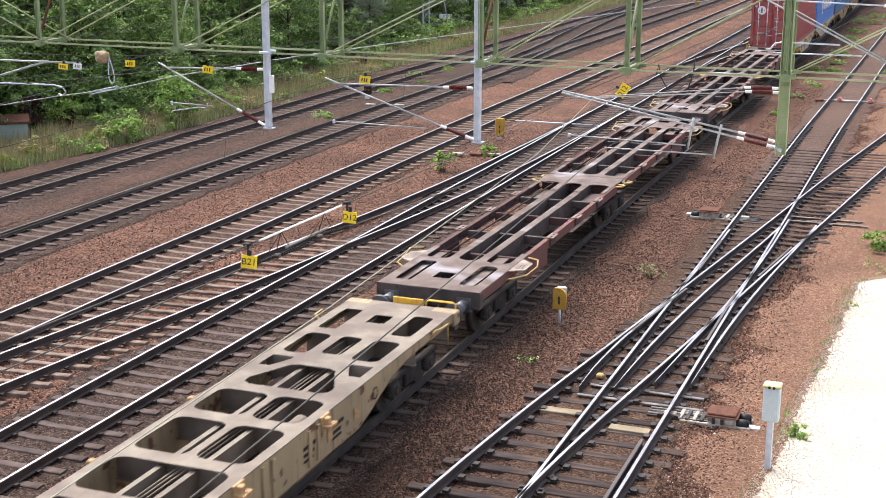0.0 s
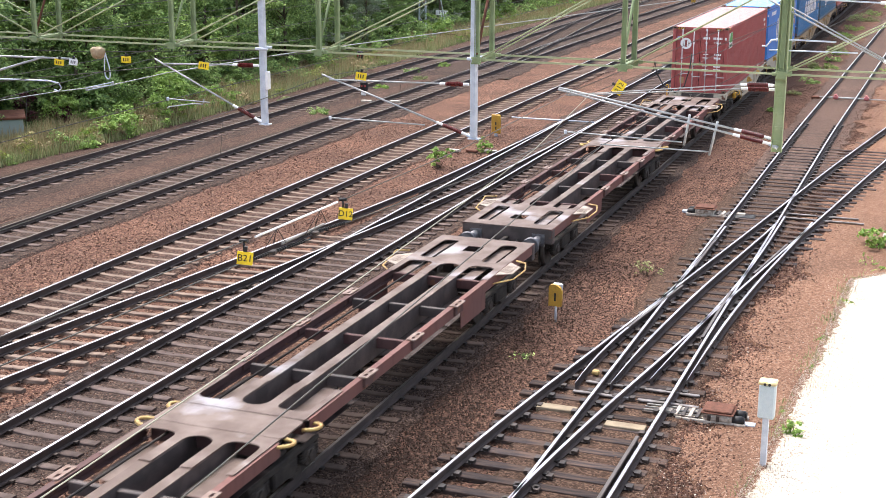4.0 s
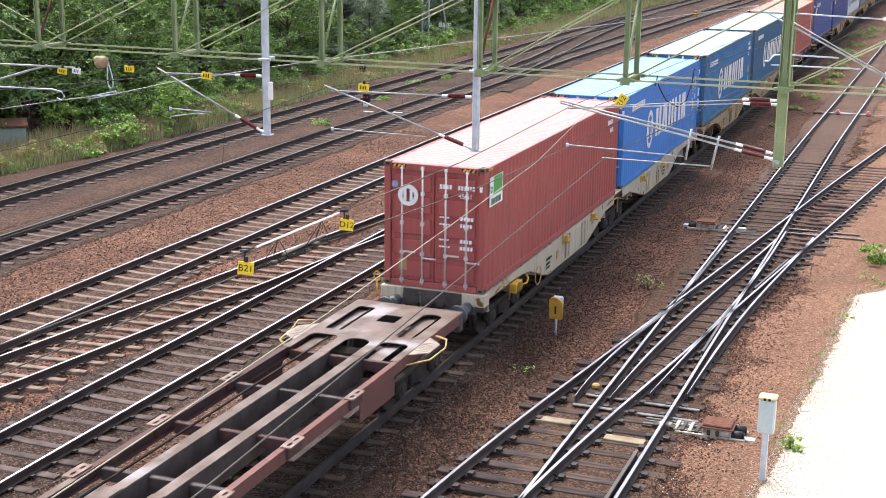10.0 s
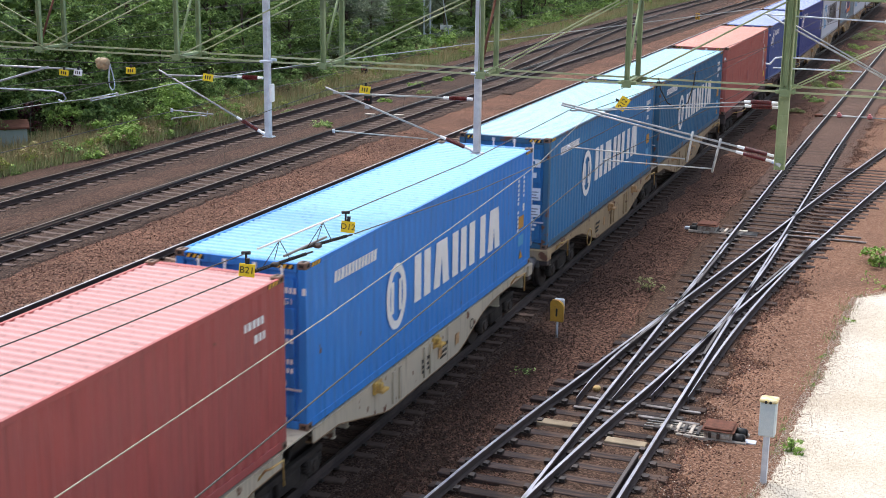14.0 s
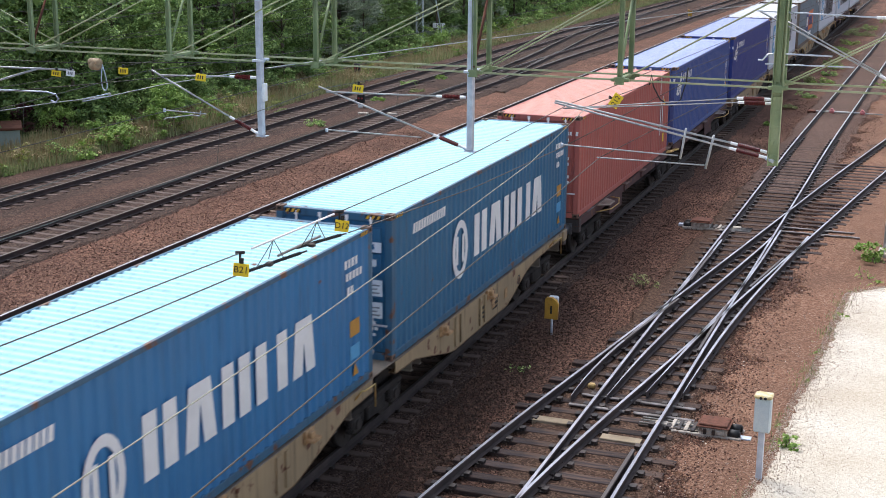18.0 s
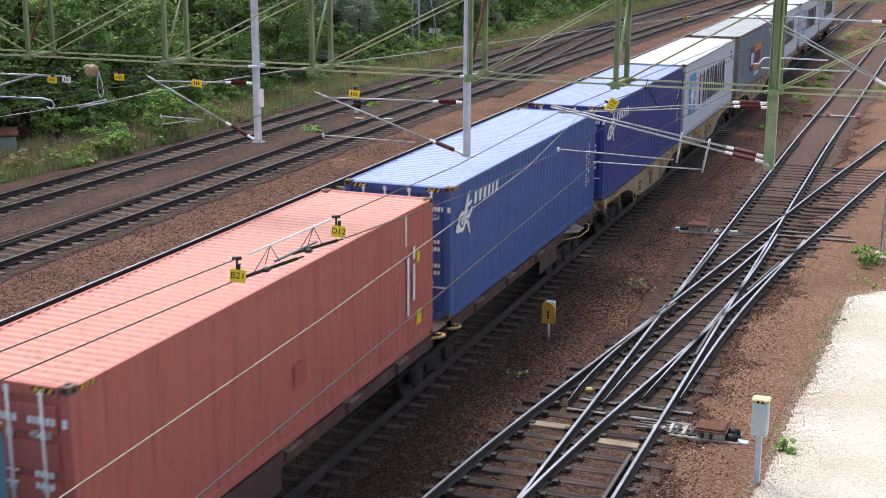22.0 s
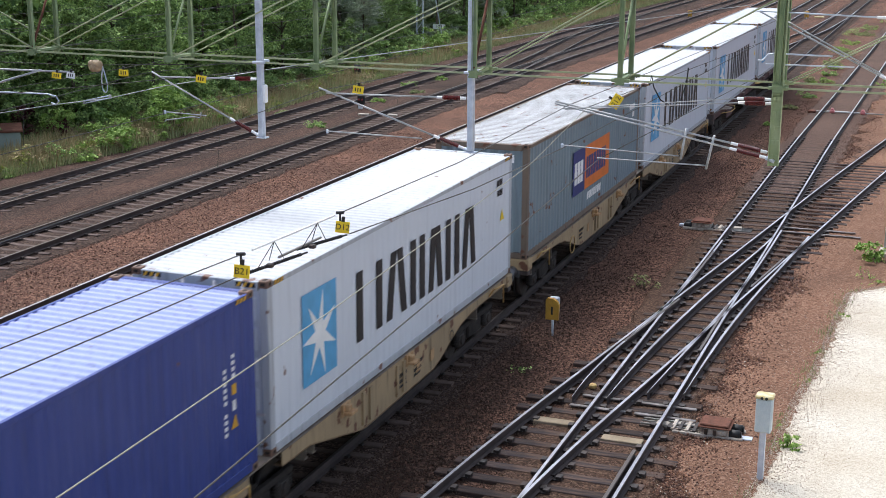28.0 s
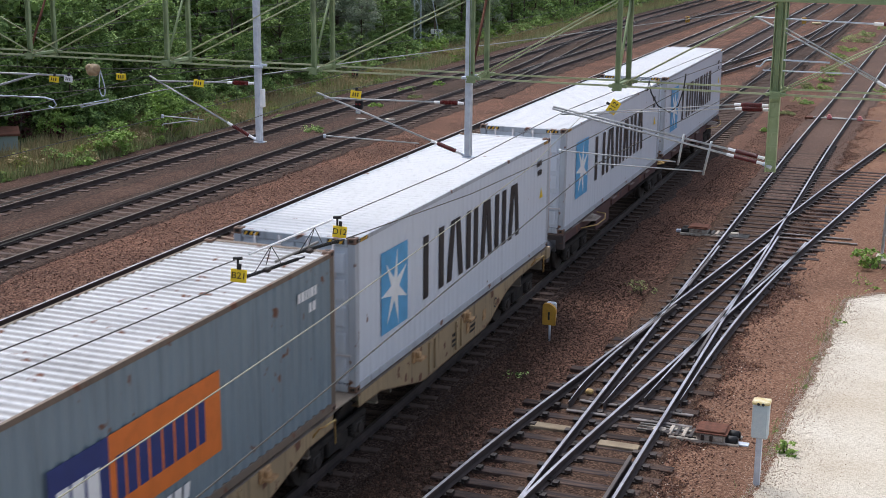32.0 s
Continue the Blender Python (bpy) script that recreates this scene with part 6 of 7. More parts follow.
M_STEELGREY = plain("grey_steel", (0.25, 0.24, 0.22), 0.5, 0.4)
ins = empty("section_insulator", 3.86, 13.5, 5.6, label="section insulator with two ribbed runners, hung in the overhead wire", category="section insulator")


def ip(name, bm, mat, label=""):
    ob = part(name, bm, mat, ins, label)
    ob.matrix_basis = Matrix.Translation((-3.86, -13.5, -5.6))
    return ob


ip("insulating_rod", rod(bmesh.new(), (3.83, 12.6, 6.0), (3.92, 14.5, 6.0), 0.013, 8), M_WHITE, "white insulating rod")
for y, x in ((12.38, 3.81), (14.64, 3.93)):
    ip("clamp", rod(rod(bmesh.new(), (x - 0.05, y, 6.0), (x + 0.05, y, 6.01), 0.02, 8), (x, y, 6.0), (x, y, 5.88), 0.014, 8), M_BLACK, "black clamp")
for a, b in (((3.5, 12.93, 5.6), (3.72, 14.15, 5.6)), ((3.54, 14.05, 5.62), (3.78, 15.15, 5.6))):
    A, B = Vector(a), Vector(b)
    bm = rod(bmesh.new(), a, b, 0.011, 6)
    for i in range(22):
        p = A + (B - A) * (0.12 + 0.76 * i / 21)
        rod(bm, p, p + (B - A).normalized() * 0.014, 0.022, 8)
    ip("runner", bm, M_BLACK, "dark ribbed runner")
ip("centre_bar", rod(bmesh.new(), (3.62, 13.6, 5.66), (3.68, 14.6, 5.68), 0.016, 6), M_STEELGREY)
for y, x in ((13.05, 3.86), (14.05, 3.91)):
    for dx, dy in ((-0.2, -0.12), (-0.08, 0.3), (-0.24, 0.22)):
        ip("hanger_wire", rod(bmesh.new(), (x, y, 6.0), (x + dx, y + dy + 0.1, 5.68), 0.005, 5), M_OILY)
    ip("cross_piece", boxes((x - 0.24, x - 0.16, y + 0.22, y + 0.3, 5.61, 5.66), bevel=0.012), M_OILY)


def sign(x, y, z, text, w=0.27, h=0.21, rz=0, mat=None, tilt=0.0, label="yellow enamel sign with black characters, hung in the overhead line"):
    s = empty("wire_sign", x, y, z, label=label, category="sign", group="signs in the overhead line")
    s.matrix_basis = pose(x, y, z, 0, tilt, rz)
    part("panel", boxes((-w / 2, w / 2, -0.006, 0.006, -h / 2, h / 2), bevel=0.003), mat or M_YELLOW, s)
    if text:
        words("characters", text, h * 0.72, M_BLACK, s, pose(0, -0.008, 0, 90), 0.001, "black characters")
    else:
        for k in range(3):
            part("character_bar", boxes((-w * 0.3 + k * w * 0.22, -w * 0.3 + k * w * 0.22 + w * 0.1, -0.009, -0.006, -h * 0.24, h * 0.24)), M_BLACK, s)
    part("bracket", boxes((-0.02, 0.02, -0.015, 0.015, h / 2, h / 2 + 0.06)), M_BLACK, s)
    return s


FACE = 20   # the signs face the bridge
sign(3.85, 12.32, 5.83, "B21", 0.172, 0.145, FACE, tilt=6)
sign(3.97, 14.62, 5.83, "D12", 0.172, 0.145, FACE, tilt=6)
sign(5.4, 22.7, 6.43, "212", 0.24, 0.17, FACE, tilt=-58)
sign(0.62, 22.5, 6.41, "", 0.2, 0.14, FACE, tilt=8)
sign(-2.68, 22.5, 6.45, "", 0.2, 0.14, FACE, tilt=8)
sign(-4.35, 22.4, 6.5, "", 0.19, 0.13, FACE, tilt=2)
sign(-6.0, 22.5, 6.36, "", 0.19, 0.12, FACE, tilt=8)
sign(-5.66, 22.5, 6.38, "", 0.17, 0.12, FACE, tilt=8, mat=M_WHITE, label="white enamel sign hung in the overhead line")

# bracket of the third track, its tube reaching in from the far post
hp, post_f = hanger(-9.1, 22.55, 5.4, M_GALV, "square galvanised drop post over a rusty siding")
hp("bracket_tube", rod(bmesh.new(), (-9.0, 22.55, 5.7), (-6.4, 22.55, 6.45), 0.022, 8), M_TUBE)
hp("top_tube", rod(bmesh.new(), (-9.0, 22.55, 6.4), (-5.62, 22.55, 6.44), 0.02, 8), M_TUBE)
hp("steady_arm", rod(bmesh.new(), (-9.05, 22.55, 5.6), (-9.72, 22.52, 5.5), 0.014, 6), M_GALV)
hp("registration_arm", tube(bmesh.new(), [(-9.0, 22.55, 5.92), (-6.3, 22.55, 5.97), (-6.08, 22.55, 5.93), (-6.02, 22.55, 5.84), (-6.1, 22.55, 5.76), (-6.2, 22.55, 5.8)], 0.018, 6), M_GALV)
weight = empty("wire_insulator", -5.05, 22.5, 6.6, label="egg-shaped tan insulator with a wire loop below", category="insulator")
bm = bmesh.new()
bmesh.ops.create_uvsphere(bm, u_segments=14, v_segments=10, radius=0.13)
bmesh.ops.scale(bm, vec=(1.05, 0.85, 0.9), verts=bm.verts)
part("body", bm, plain("tan_porcelain", (0.42, 0.3, 0.17), 0.5), weight, smooth=True)
part("wire_loop", tube(bmesh.new(), [(0.17 + 0.09 * math.sin(t) * abs(math.sin(t / 2)) ** 1.5 - 0.02 * math.cos(t), 0, -0.26 + 0.26 * math.cos(t)) for t in [0.02 + k * math.pi / 10 for k in range(21)]], 0.013, 6), M_GALV, weight)
for kx, kz, kr in ((-0.07, 0.03, 0.085), (0.08, 0.02, 0.09), (-0.04, -0.03, 0.095), (0.05, -0.035, 0.09)):
    bm = bmesh.new()
    bmesh.ops.create_uvsphere(bm, u_segments=10, v_segments=7, radius=kr, matrix=Matrix.Translation((kx, -0.03, kz)))
    part("lobe", bm, bpy.data.materials["tan_porcelain"], weight, smooth=True)
wire([(-9, 22.5, 6.55), (-5.2, 22.5, 6.6)], 0.008)
wire([(-4.9, 22.5, 6.62), (-1.4, 22.5, 6.8)], 0.008)
wire([(-9.4, 21.5, 5.2), (-6.15, 22.5, 5.76), (-4.87, 22.6, 5.95), (-3.6, 22.7, 6.25), (-1.5, 24, 6.6), (6, 34, 7.4)], 0.01, M_TUBE, label="twisted tension wire across the tracks")
wire([(-9.4, 21.0, 5.75), (-3.6, 22.4, 6.4), (0, 24, 6.75)], 0.008)

tb = empty("turnbuckle", -5.07, 22.5, 5.93, label="zinc turnbuckle in the tension wire", category="turnbuckle")
for dz in (-0.035, 0.035):
    part("side_bar", rod(bmesh.new(), (-0.3, 0, -0.07 + dz * 0.7), (0.3, 0, 0.07 + dz * 0.7), 0.011, 8), M_GALV, tb)
for k in (-1, 1):
    part("end_eye", boxes((k * 0.31 - 0.03, k * 0.31 + 0.03, -0.015, 0.015, k * 0.07 - 0.04, k * 0.07 + 0.04), bevel=0.01), M_TUBE, tb)
arm = tagged(link_mesh("steady_arm", tube(bmesh.new(), [(-3.53, 22.5, 5.58), (-3.5, 22.5, 5.61), (-2.9, 22.5, 5.71), (-2.74, 22.5, 5.7), (-2.72, 22.5, 5.74), (-2.72, 22.52, 5.8)], 0.012, 6), M_TUBE), "thin bent zinc steady arm under the registration arm", "steady arm")

# loops of feeder cable on the right
cab = tagged(link_mesh("jumper_cable", tube(bmesh.new(), [(5.95, 22.8, 6.72), (5.98, 22.8, 6.9), (6.02, 22.8, 6.7), (6.15, 22.8, 6.48), (6.35, 22.8, 6.38), (6.5, 22.8, 6.5), (6.58, 22.8, 6.8), (6.6, 22.8, 7.05)], 0.012, 6), M_BLACK), "black jumper cable that hangs in a loop", "cable")

# brackets that reach in from the post beyond the right edge
hp, post_x = hanger(10.9, 22.6, 6.3, M_GREEN, "green riveted drop post beside the crossing")
hp("bracket_tube", rod(bmesh.new(), (7.76, 22.6, 8.04), (9.75, 22.6, 7.06), 0.015, 8), M_TUBE)
hp("bracket_tube", rod(bmesh.new(), (8.0, 22.72, 7.98), (9.75, 22.72, 7.08), 0.012, 8), M_TUBE)
bm = bmesh.new()
insulator(bm, (9.7, 22.6, 7.09), (10.8, 22.6, 6.55))
hp("insulator", bm, [M_GALV, M_PORC, M_WHITE], "dark red ribbed insulator with white caps")
hp("registration_arm", tube(bmesh.new(), [(7.78, 22.6, 7.25), (7.85, 22.6, 7.25), (7.93, 22.6, 7.35), (8.05, 22.6, 7.37), (8.95, 22.6, 7.36)], 0.015, 6), M_GALV)
hp("registration_arm", rod(bmesh.new(), (7.9, 22.6, 7.19), (9.3, 22.6, 7.2), 0.013, 6), M_GALV)
hp("top_tube", rod(bmesh.new(), (7.64, 22.6, 8.05), (9.6, 22.6, 8.0), 0.014, 6), M_GALV)
bm = bmesh.new()
insulator(bm, (9.58, 22.6, 8.0), (10.4, 22.6, 8.0))
hp("insulator", bm, [M_GALV, M_PORC, M_WHITE], "dark red ribbed insulator with white caps")

# ---- lineside things ----
M_MARKER = surface("orange_enamel", (0.58, 0.33, 0.04), (0.46, 0.25, 0.04), 5, 0.6, stain=(0.3, 0.15, 0.05), stain_scale=6, stain_at=(0.62, 0.78))
st = empty("marker_post", 2.25, 30.13, ZG - 0.03, label="ochre enamel marker with a rounded top on a short steel post", category="marker")
part("post", rod(bmesh.new(), (0, 0, -0.1), (0, 0, 0.5), 0.03, 8), M_GALV, st)
pts = [(-0.16, 0.42), (0.16, 0.42), (0.17, 0.8), (0.13, 0.88), (0.02, 0.95), (-0.12, 0.95), (-0.16, 0.9)]
plate("panel", pts, [], 0.09, M_MARKER, st, "ochre panel", m=pose(0, -0.09, 0, 90))
part("stroke_mark", boxes((-0.022, 0.022, -0.098, -0.088, 0.55, 0.75)), M_BLACK, st)
part("back_lamp", boxes((-0.1, 0.15, -0.0, 0.1, 0.55, 0.97), bevel=0.03), M_GALV, st)

bx = empty("terminal_post", 8.19, 23.16, ZG, label="pale blue-grey terminal box with a yellow lid on a steel post", category="terminal box")
part("post", boxes((-0.055, 0.055, -0.05, 0.05, -0.1, 0.98), bevel=0.008), M_GALV, bx)
M_BOXPAINT = surface("pale_blue_grey_paint", (0.5, 0.58, 0.6), (0.58, 0.64, 0.64), 5, 0.5, 0, 60, 0.05, stain=(0.35, 0.33, 0.25), stain_at=(0.66, 0.8))
part("box", boxes((-0.145, 0.145, -0.12, 0.12, 0.96, 1.6), bevel=0.025), M_BOXPAINT, bx)
M_LID = surface("chipped_yellow_paint", (0.62, 0.5, 0.22), (0.7, 0.64, 0.45), 9, 0.6, 0, 60, 0.05, stain=(0.3, 0.18, 0.08), stain_scale=7)
part("lid", boxes((-0.16, 0.16, -0.14, 0.14, 1.6, 1.66), bevel=0.02), M_LID, bx)
for x in (-0.04, 0.04):
    part("lens", rod(bmesh.new(), (x, -0.15, 1.62), (x, -0.135, 1.62), 0.026, 10), M_BLACK, bx)

M_CASTPALE = surface("pale_cast_iron", (0.5, 0.45, 0.38), (0.36, 0.3, 0.25), 6, 0.8, 0, 50, 0.2, stain=(0.16, 0.1, 0.07), stain_scale=4)


def point_machine(x, y, rz, label, s=1.0):
    pm = empty("point_machine", x, y, ZG, label=label, category="point machine", group="point machines")
    pm.matrix_basis = pose(x, y, ZG, 0, 0, rz) @ Matrix.Scale(s, 4)
    part("bed_plate", boxes((-1.15, 0.8, -0.4, -0.18, -0.02, 0.1), (-1.15, 0.8, 0.2, 0.4, -0.02, 0.1), (-0.5, 0.5, -0.2, 0.22, -0.02, 0.06), bevel=0.02), M_CASTPALE, pm)
    part("casing", boxes((-0.38, 0.42, -0.36, 0.36, 0.06, 0.3), (-0.3, 0.34, -0.4, 0.4, 0.1, 0.26), bevel=0.03), M_CASTPALE, pm)
    part("cover", boxes((-0.44, 0.47, -0.42, 0.42, 0.3, 0.34), (-0.38, 0.41, -0.36, 0.36, 0.335, 0.4), bevel=0.022), M_RUST, pm, "rusty red cover plate")
    for k in (-0.24, 0.0):
        part("latch", boxes((k, k + 0.09, -0.46, -0.4, 0.12, 0.3), bevel=0.012), M_OILY, pm)
    for k in (-0.22, 0.24):
        part("motor_end", rod(rod(bmesh.new(), (0.42, k, 0.16), (0.72, k, 0.16), 0.12, 12), (0.72, k, 0.16), (0.76, k, 0.16), 0.09, 12), M_BLACK, pm)
    part("foot", boxes((0.5, 1.05, -0.3, -0.05, -0.01, 0.09), bevel=0.01), M_GALV, pm)
    for k in (-0.3, -0.12, 0.1, 0.3):
        part("drive_rod", rod(bmesh.new(), (-0.3, k, 0.1), (-2.1, k, 0.08), 0.032, 8), M_STEELGREY if k > -0.2 else M_OILY, pm)
    for i, k in enumerate((-0.55, -0.75, -0.95, -1.15)):
        part("cleat", boxes((k - 0.05, k + 0.05, -0.36, 0.36, 0.09, 0.15), bevel=0.01), M_CASTPALE if i % 2 else M_OILY, pm)
    part("lock_box", boxes((-1.65, -1.3, -0.22, 0.05, 0.03, 0.17), bevel=0.02), M_CASTPALE, pm)
    return pm


point_machine(7.05, 25.12, 0, "point machine with a rusty red cover beside the crossing", 0.7)
point_machine(3.6, 42.8, 180, "rusty low point machine beside the crossing", 0.75)
M_STRETCH = surface("worn_grey_steel", (0.13, 0.115, 0.105), (0.26, 0.235, 0.225), 4, 0.6, 0.3, 50)
for y, x0, x1 in ((25.45, 4.0, 6.6), (26.1, 4.1, 6.5), (43.0, 5.9, 8.5), (43.6, 5.9, 8.3)):
    for a, b in ((x0, x0 + (x1 - x0) * 0.45), (x0 + (x1 - x0) * 0.52, x1)):
        tagged(link_mesh("stretcher_bar", boxes((a, b, y - 0.05, y + 0.05, ZR - 0.17, ZR - 0.13), bevel=0.01), M_STRETCH), "worn steel stretcher bar between the switch blades", "stretcher bar")
yl = tagged(link_mesh("switch_lock", boxes((4.1, 4.26, 26.55, 26.68, ZR - 0.17, ZR - 0.06), bevel=0.03), M_OCHRE), "small yellow switch lock on a timber", "lock")
for x in (4.95, 6.45):
    sk = tagged(link_mesh("scotch_block", boxes((x + 0.02, x + 0.26, 70.8, 71.05, ZR - 0.18, ZR - 0.02), (x + 0.06, x + 0.2, 70.82, 71.03, ZR - 0.05, ZR + 0.06), bevel=0.03), M_PINK), "faded red scotch block by the rail", "scotch block")
tagged(link_mesh("connecting_rod", rod(rod(bmesh.new(), (4.3, 70.9, ZR - 0.12), (7.6, 70.9, ZR - 0.12), 0.03, 6), (4.8, 71.1, ZR - 0.12), (6.6, 71.1, ZR - 0.12), 0.03, 6), M_TUBE), "steel connecting rod under the rails", "rod")
tagged(link_mesh("rod_crank", boxes((3.9, 4.3, 70.7, 71.1, ZG, ZG + 0.14), bevel=0.03), M_RUST), "small rod crank beside the track", "crank")
tagged(link_mesh("rod_cover", boxes((7.9, 8.25, 70.8, 71.1, ZG, ZG + 0.16), bevel=0.05), M_OCHRE), "yellow rod cover beside the track", "cover")

# lattice mast at the right edge
mast = empty("lattice_mast", 9.6, 41.3, ZG, label="grey lattice mast on a concrete foot by the path", category="mast")
part("foot", boxes((-0.45, 0.45, -0.4, 0.4, -0.1, 0.16), bevel=0.03), M_CASTPALE, mast, "concrete foot")
for x in (-0.28, 0.28):
    for y in (-0.2, 0.2):
        part("leg", rod(bmesh.new(), (x, y, 0.14), (x * 0.55, y * 0.55, 8.0), 0.04, 6), M_GALV, mast)
for k in range(12):
    z0, z1 = 0.3 + k * 0.62, 0.3 + (k + 1) * 0.62
    f0, f1 = 1 - 0.45 * z0 / 8, 1 - 0.45 * z1 / 8
    s = 1 if k % 2 else -1
    part("lacing", rod(bmesh.new(), (-0.28 * s * f0, -0.2 * f0, z0), (0.28 * s * f1, -0.2 * f1, z1), 0.016, 5), M_GALV, mast)


def ochre_marker(x, y, label="small ochre marker post beside the track", h=0.75, w=0.42):
    o = empty("track_marker", x, y, lie(x, y), label=label, category="marker", group="track markers")
    part("panel", boxes((-w / 2, w / 2, -0.05, 0.05, 0.12, h), bevel=0.04), M_MARKER, o)
    part("stroke_mark", boxes((-0.03, 0.03, -0.058, -0.05, 0.3, 0.42)), M_BLACK, o)
    part("stroke_mark", boxes((-0.03, 0.03, -0.058, -0.05, 0.5, 0.62)), M_BLACK, o)
    part("foot", boxes((-0.06, 0.06, -0.04, 0.04, -0.1, 0.14)), M_GALV, o)


ochre_marker(-7.5, 54.3, h=0.95)
ochre_marker(-13.8, 131.9)
ochre_marker(-3.2, 135.5)
for x, y in ((-2.6, 136.7), (-2.2, 140.1)):
    tagged(link_mesh("cable_cover", boxes((x, x + 0.9, y, y + 0.5, ZG, ZG + 0.16), bevel=0.03), M_LID), "pale yellow cover beside the distant switch", "cover")


def dwarf_signal(x, y, h):
    d = empty("dwarf_signal", x, y, lie(x, y), label="low black signal with small white lights between the tracks", category="signal", group="dwarf signals")
    part("foot", boxes((-0.06, 0.06, -0.05, 0.05, -0.05, h * 0.45)), M_GALV, d)
    part("head", boxes((-0.2, 0.2, -0.1, 0.1, h * 0.35, h), bevel=0.05), M_BLACK, d)
    part("plate", boxes((-0.13, 0.13, -0.12, -0.1, 0.05, h * 0.3)), M_WHITE, d)
    for k in (-0.09, 0.09):
        part("lens", rod(bmesh.new(), (k, -0.13, h * 0.7), (k, -0.1, h * 0.7), 0.05, 8), M_RED, d)


dwarf_signal(-23.1, 74.6, 0.9)
dwarf_signal(-17.7, 63.2, 0.75)
for x, y in ((-16.9, 61.0), (-8.1, 50.0)):
    for k in range(3):
        tagged(link_mesh("switch_rod_cover", boxes((x + k * 0.7, x + 0.5 + k * 0.7, y + k * 0.2, y + 0.25 + k * 0.2, ZG, ZG + 0.1), bevel=0.02), M_RUST if k % 2 else M_CASTPALE), "worn cover of a switch rod in the ballast", "cover")
tagged(link_mesh("connecting_rod", rod(bmesh.new(), (-8.2, 58.6, ZR - 0.1), (-4.2, 58.6, ZR - 0.1), 0.035, 6), M_GALV), "steel connecting rod under the rails", "rod")

hut = empty("equipment_hut", -26.7, 45.6, -0.45, label="grey-green equipment hut with a flat red-brown roof", category="hut")
M_HUT = surface("grey_green_render", (0.3, 0.36, 0.32), (0.36, 0.41, 0.37), 1.5, 0.9)
hut.rotation_euler.z = radians(39)
part("wall", boxes((-1.1, 1.1, -1.0, 1.0, 0, 1.05), bevel=0.02), M_HUT, hut)
part("roof", boxes((-1.2, 1.2, -1.1, 1.1, 1.05, 1.15), bevel=0.02), M_RUST, hut)

fm = empty("lattice_mast", -26.8, 94.0, lie(-26.8, 94), label="distant grey lattice mast at the wood", category="mast")
for x in (-0.25, 0.25):
    part("leg", boxes((x - 0.05, x + 0.05, -0.05, 0.05, -0.3, 9)), M_GALV, fm)
for k in range(12):
    s = 1 if k % 2 else -1
    part("lacing", rod(bmesh.new(), (-0.25 * s, 0, 0.5 + k * 0.7), (0.25 * s, 0, 1.2 + k * 0.7), 0.025, 5), M_GALV, fm)
part("stay", rod(bmesh.new(), (0.3, 0.2, 8), (1.7, 0.6, 0), 0.05, 6), M_GALV, fm)
sp = empty("distance_sign", -26.3, 96.7, lie(-26.3, 96.7), label="small white distance board with black figures on a post", category="sign")
part("post", rod(bmesh.new(), (0, 0, 0), (0, 0, 1.2), 0.035, 6), M_GALV, sp)
part("board", boxes((-0.5, 0.5, -0.02, 0.02, 1.15, 1.5), bevel=0.01), M_WHITE, sp)
words("characters", "100", 0.34, M_BLACK, sp, pose(0, -0.026, 1.32, 90), 0.002)

# ---- trees and bushes ----
def leaf_mat(name, a, b):
    m, n, l, bs = material(name, 0.75)
    g = n.new("ShaderNodeNewGeometry")
    r = n.new("ShaderNodeValToRGB")
    r.color_ramp.elements[0].color, r.color_ramp.elements[1].color = (*a, 1), (*b, 1)
    l.new(g.outputs["Random Per Island"], r.inputs[0])
    l.new(r.outputs[0], bs.inputs["Base Color"])
    t = n.new("ShaderNodeBsdfTranslucent")
    l.new(r.outputs[0], t.inputs[0])
    x = n.new("ShaderNodeMixShader")
    x.inputs[0].default_value = 0.25
    l.new(bs.outputs[0], x.inputs[1])
    l.new(t.outputs[0], x.inputs[2])
    l.new(x.outputs[0], n["Material Output"].inputs[0])
    return m


L_DARK = leaf_mat("dark_leaves", (0.085, 0.16, 0.05), (0.4, 0.55, 0.17))
L_MID = leaf_mat("green_leaves", (0.11, 0.2, 0.06), (0.48, 0.64, 0.2))
L_PALE = leaf_mat("grey_green_leaves", (0.18, 0.24, 0.15), (0.5, 0.56, 0.39))
L_BUSH = leaf_mat("fresh_leaves", (0.13, 0.24, 0.04), (0.36, 0.5, 0.12))
L_WINE = leaf_mat("wine_red_leaves", (0.05, 0.015, 0.018), (0.16, 0.05, 0.05))
L_DRY = leaf_mat("dry_stalks", (0.26, 0.19, 0.09), (0.55, 0.46, 0.25))
L_RUSSET = leaf_mat("russet_weeds", (0.17, 0.13, 0.06), (0.31, 0.24, 0.12))
L_GRASSY = leaf_mat("tufts", (0.15, 0.2, 0.06), (0.36, 0.38, 0.17))
L_YELLOW = leaf_mat("yellow_green_leaves", (0.2, 0.25, 0.05), (0.42, 0.44, 0.12))
M_BARK = surface("bark", (0.09, 0.07, 0.05), (0.14, 0.11, 0.08), 5, 0.95, 0, 30, 0.5)


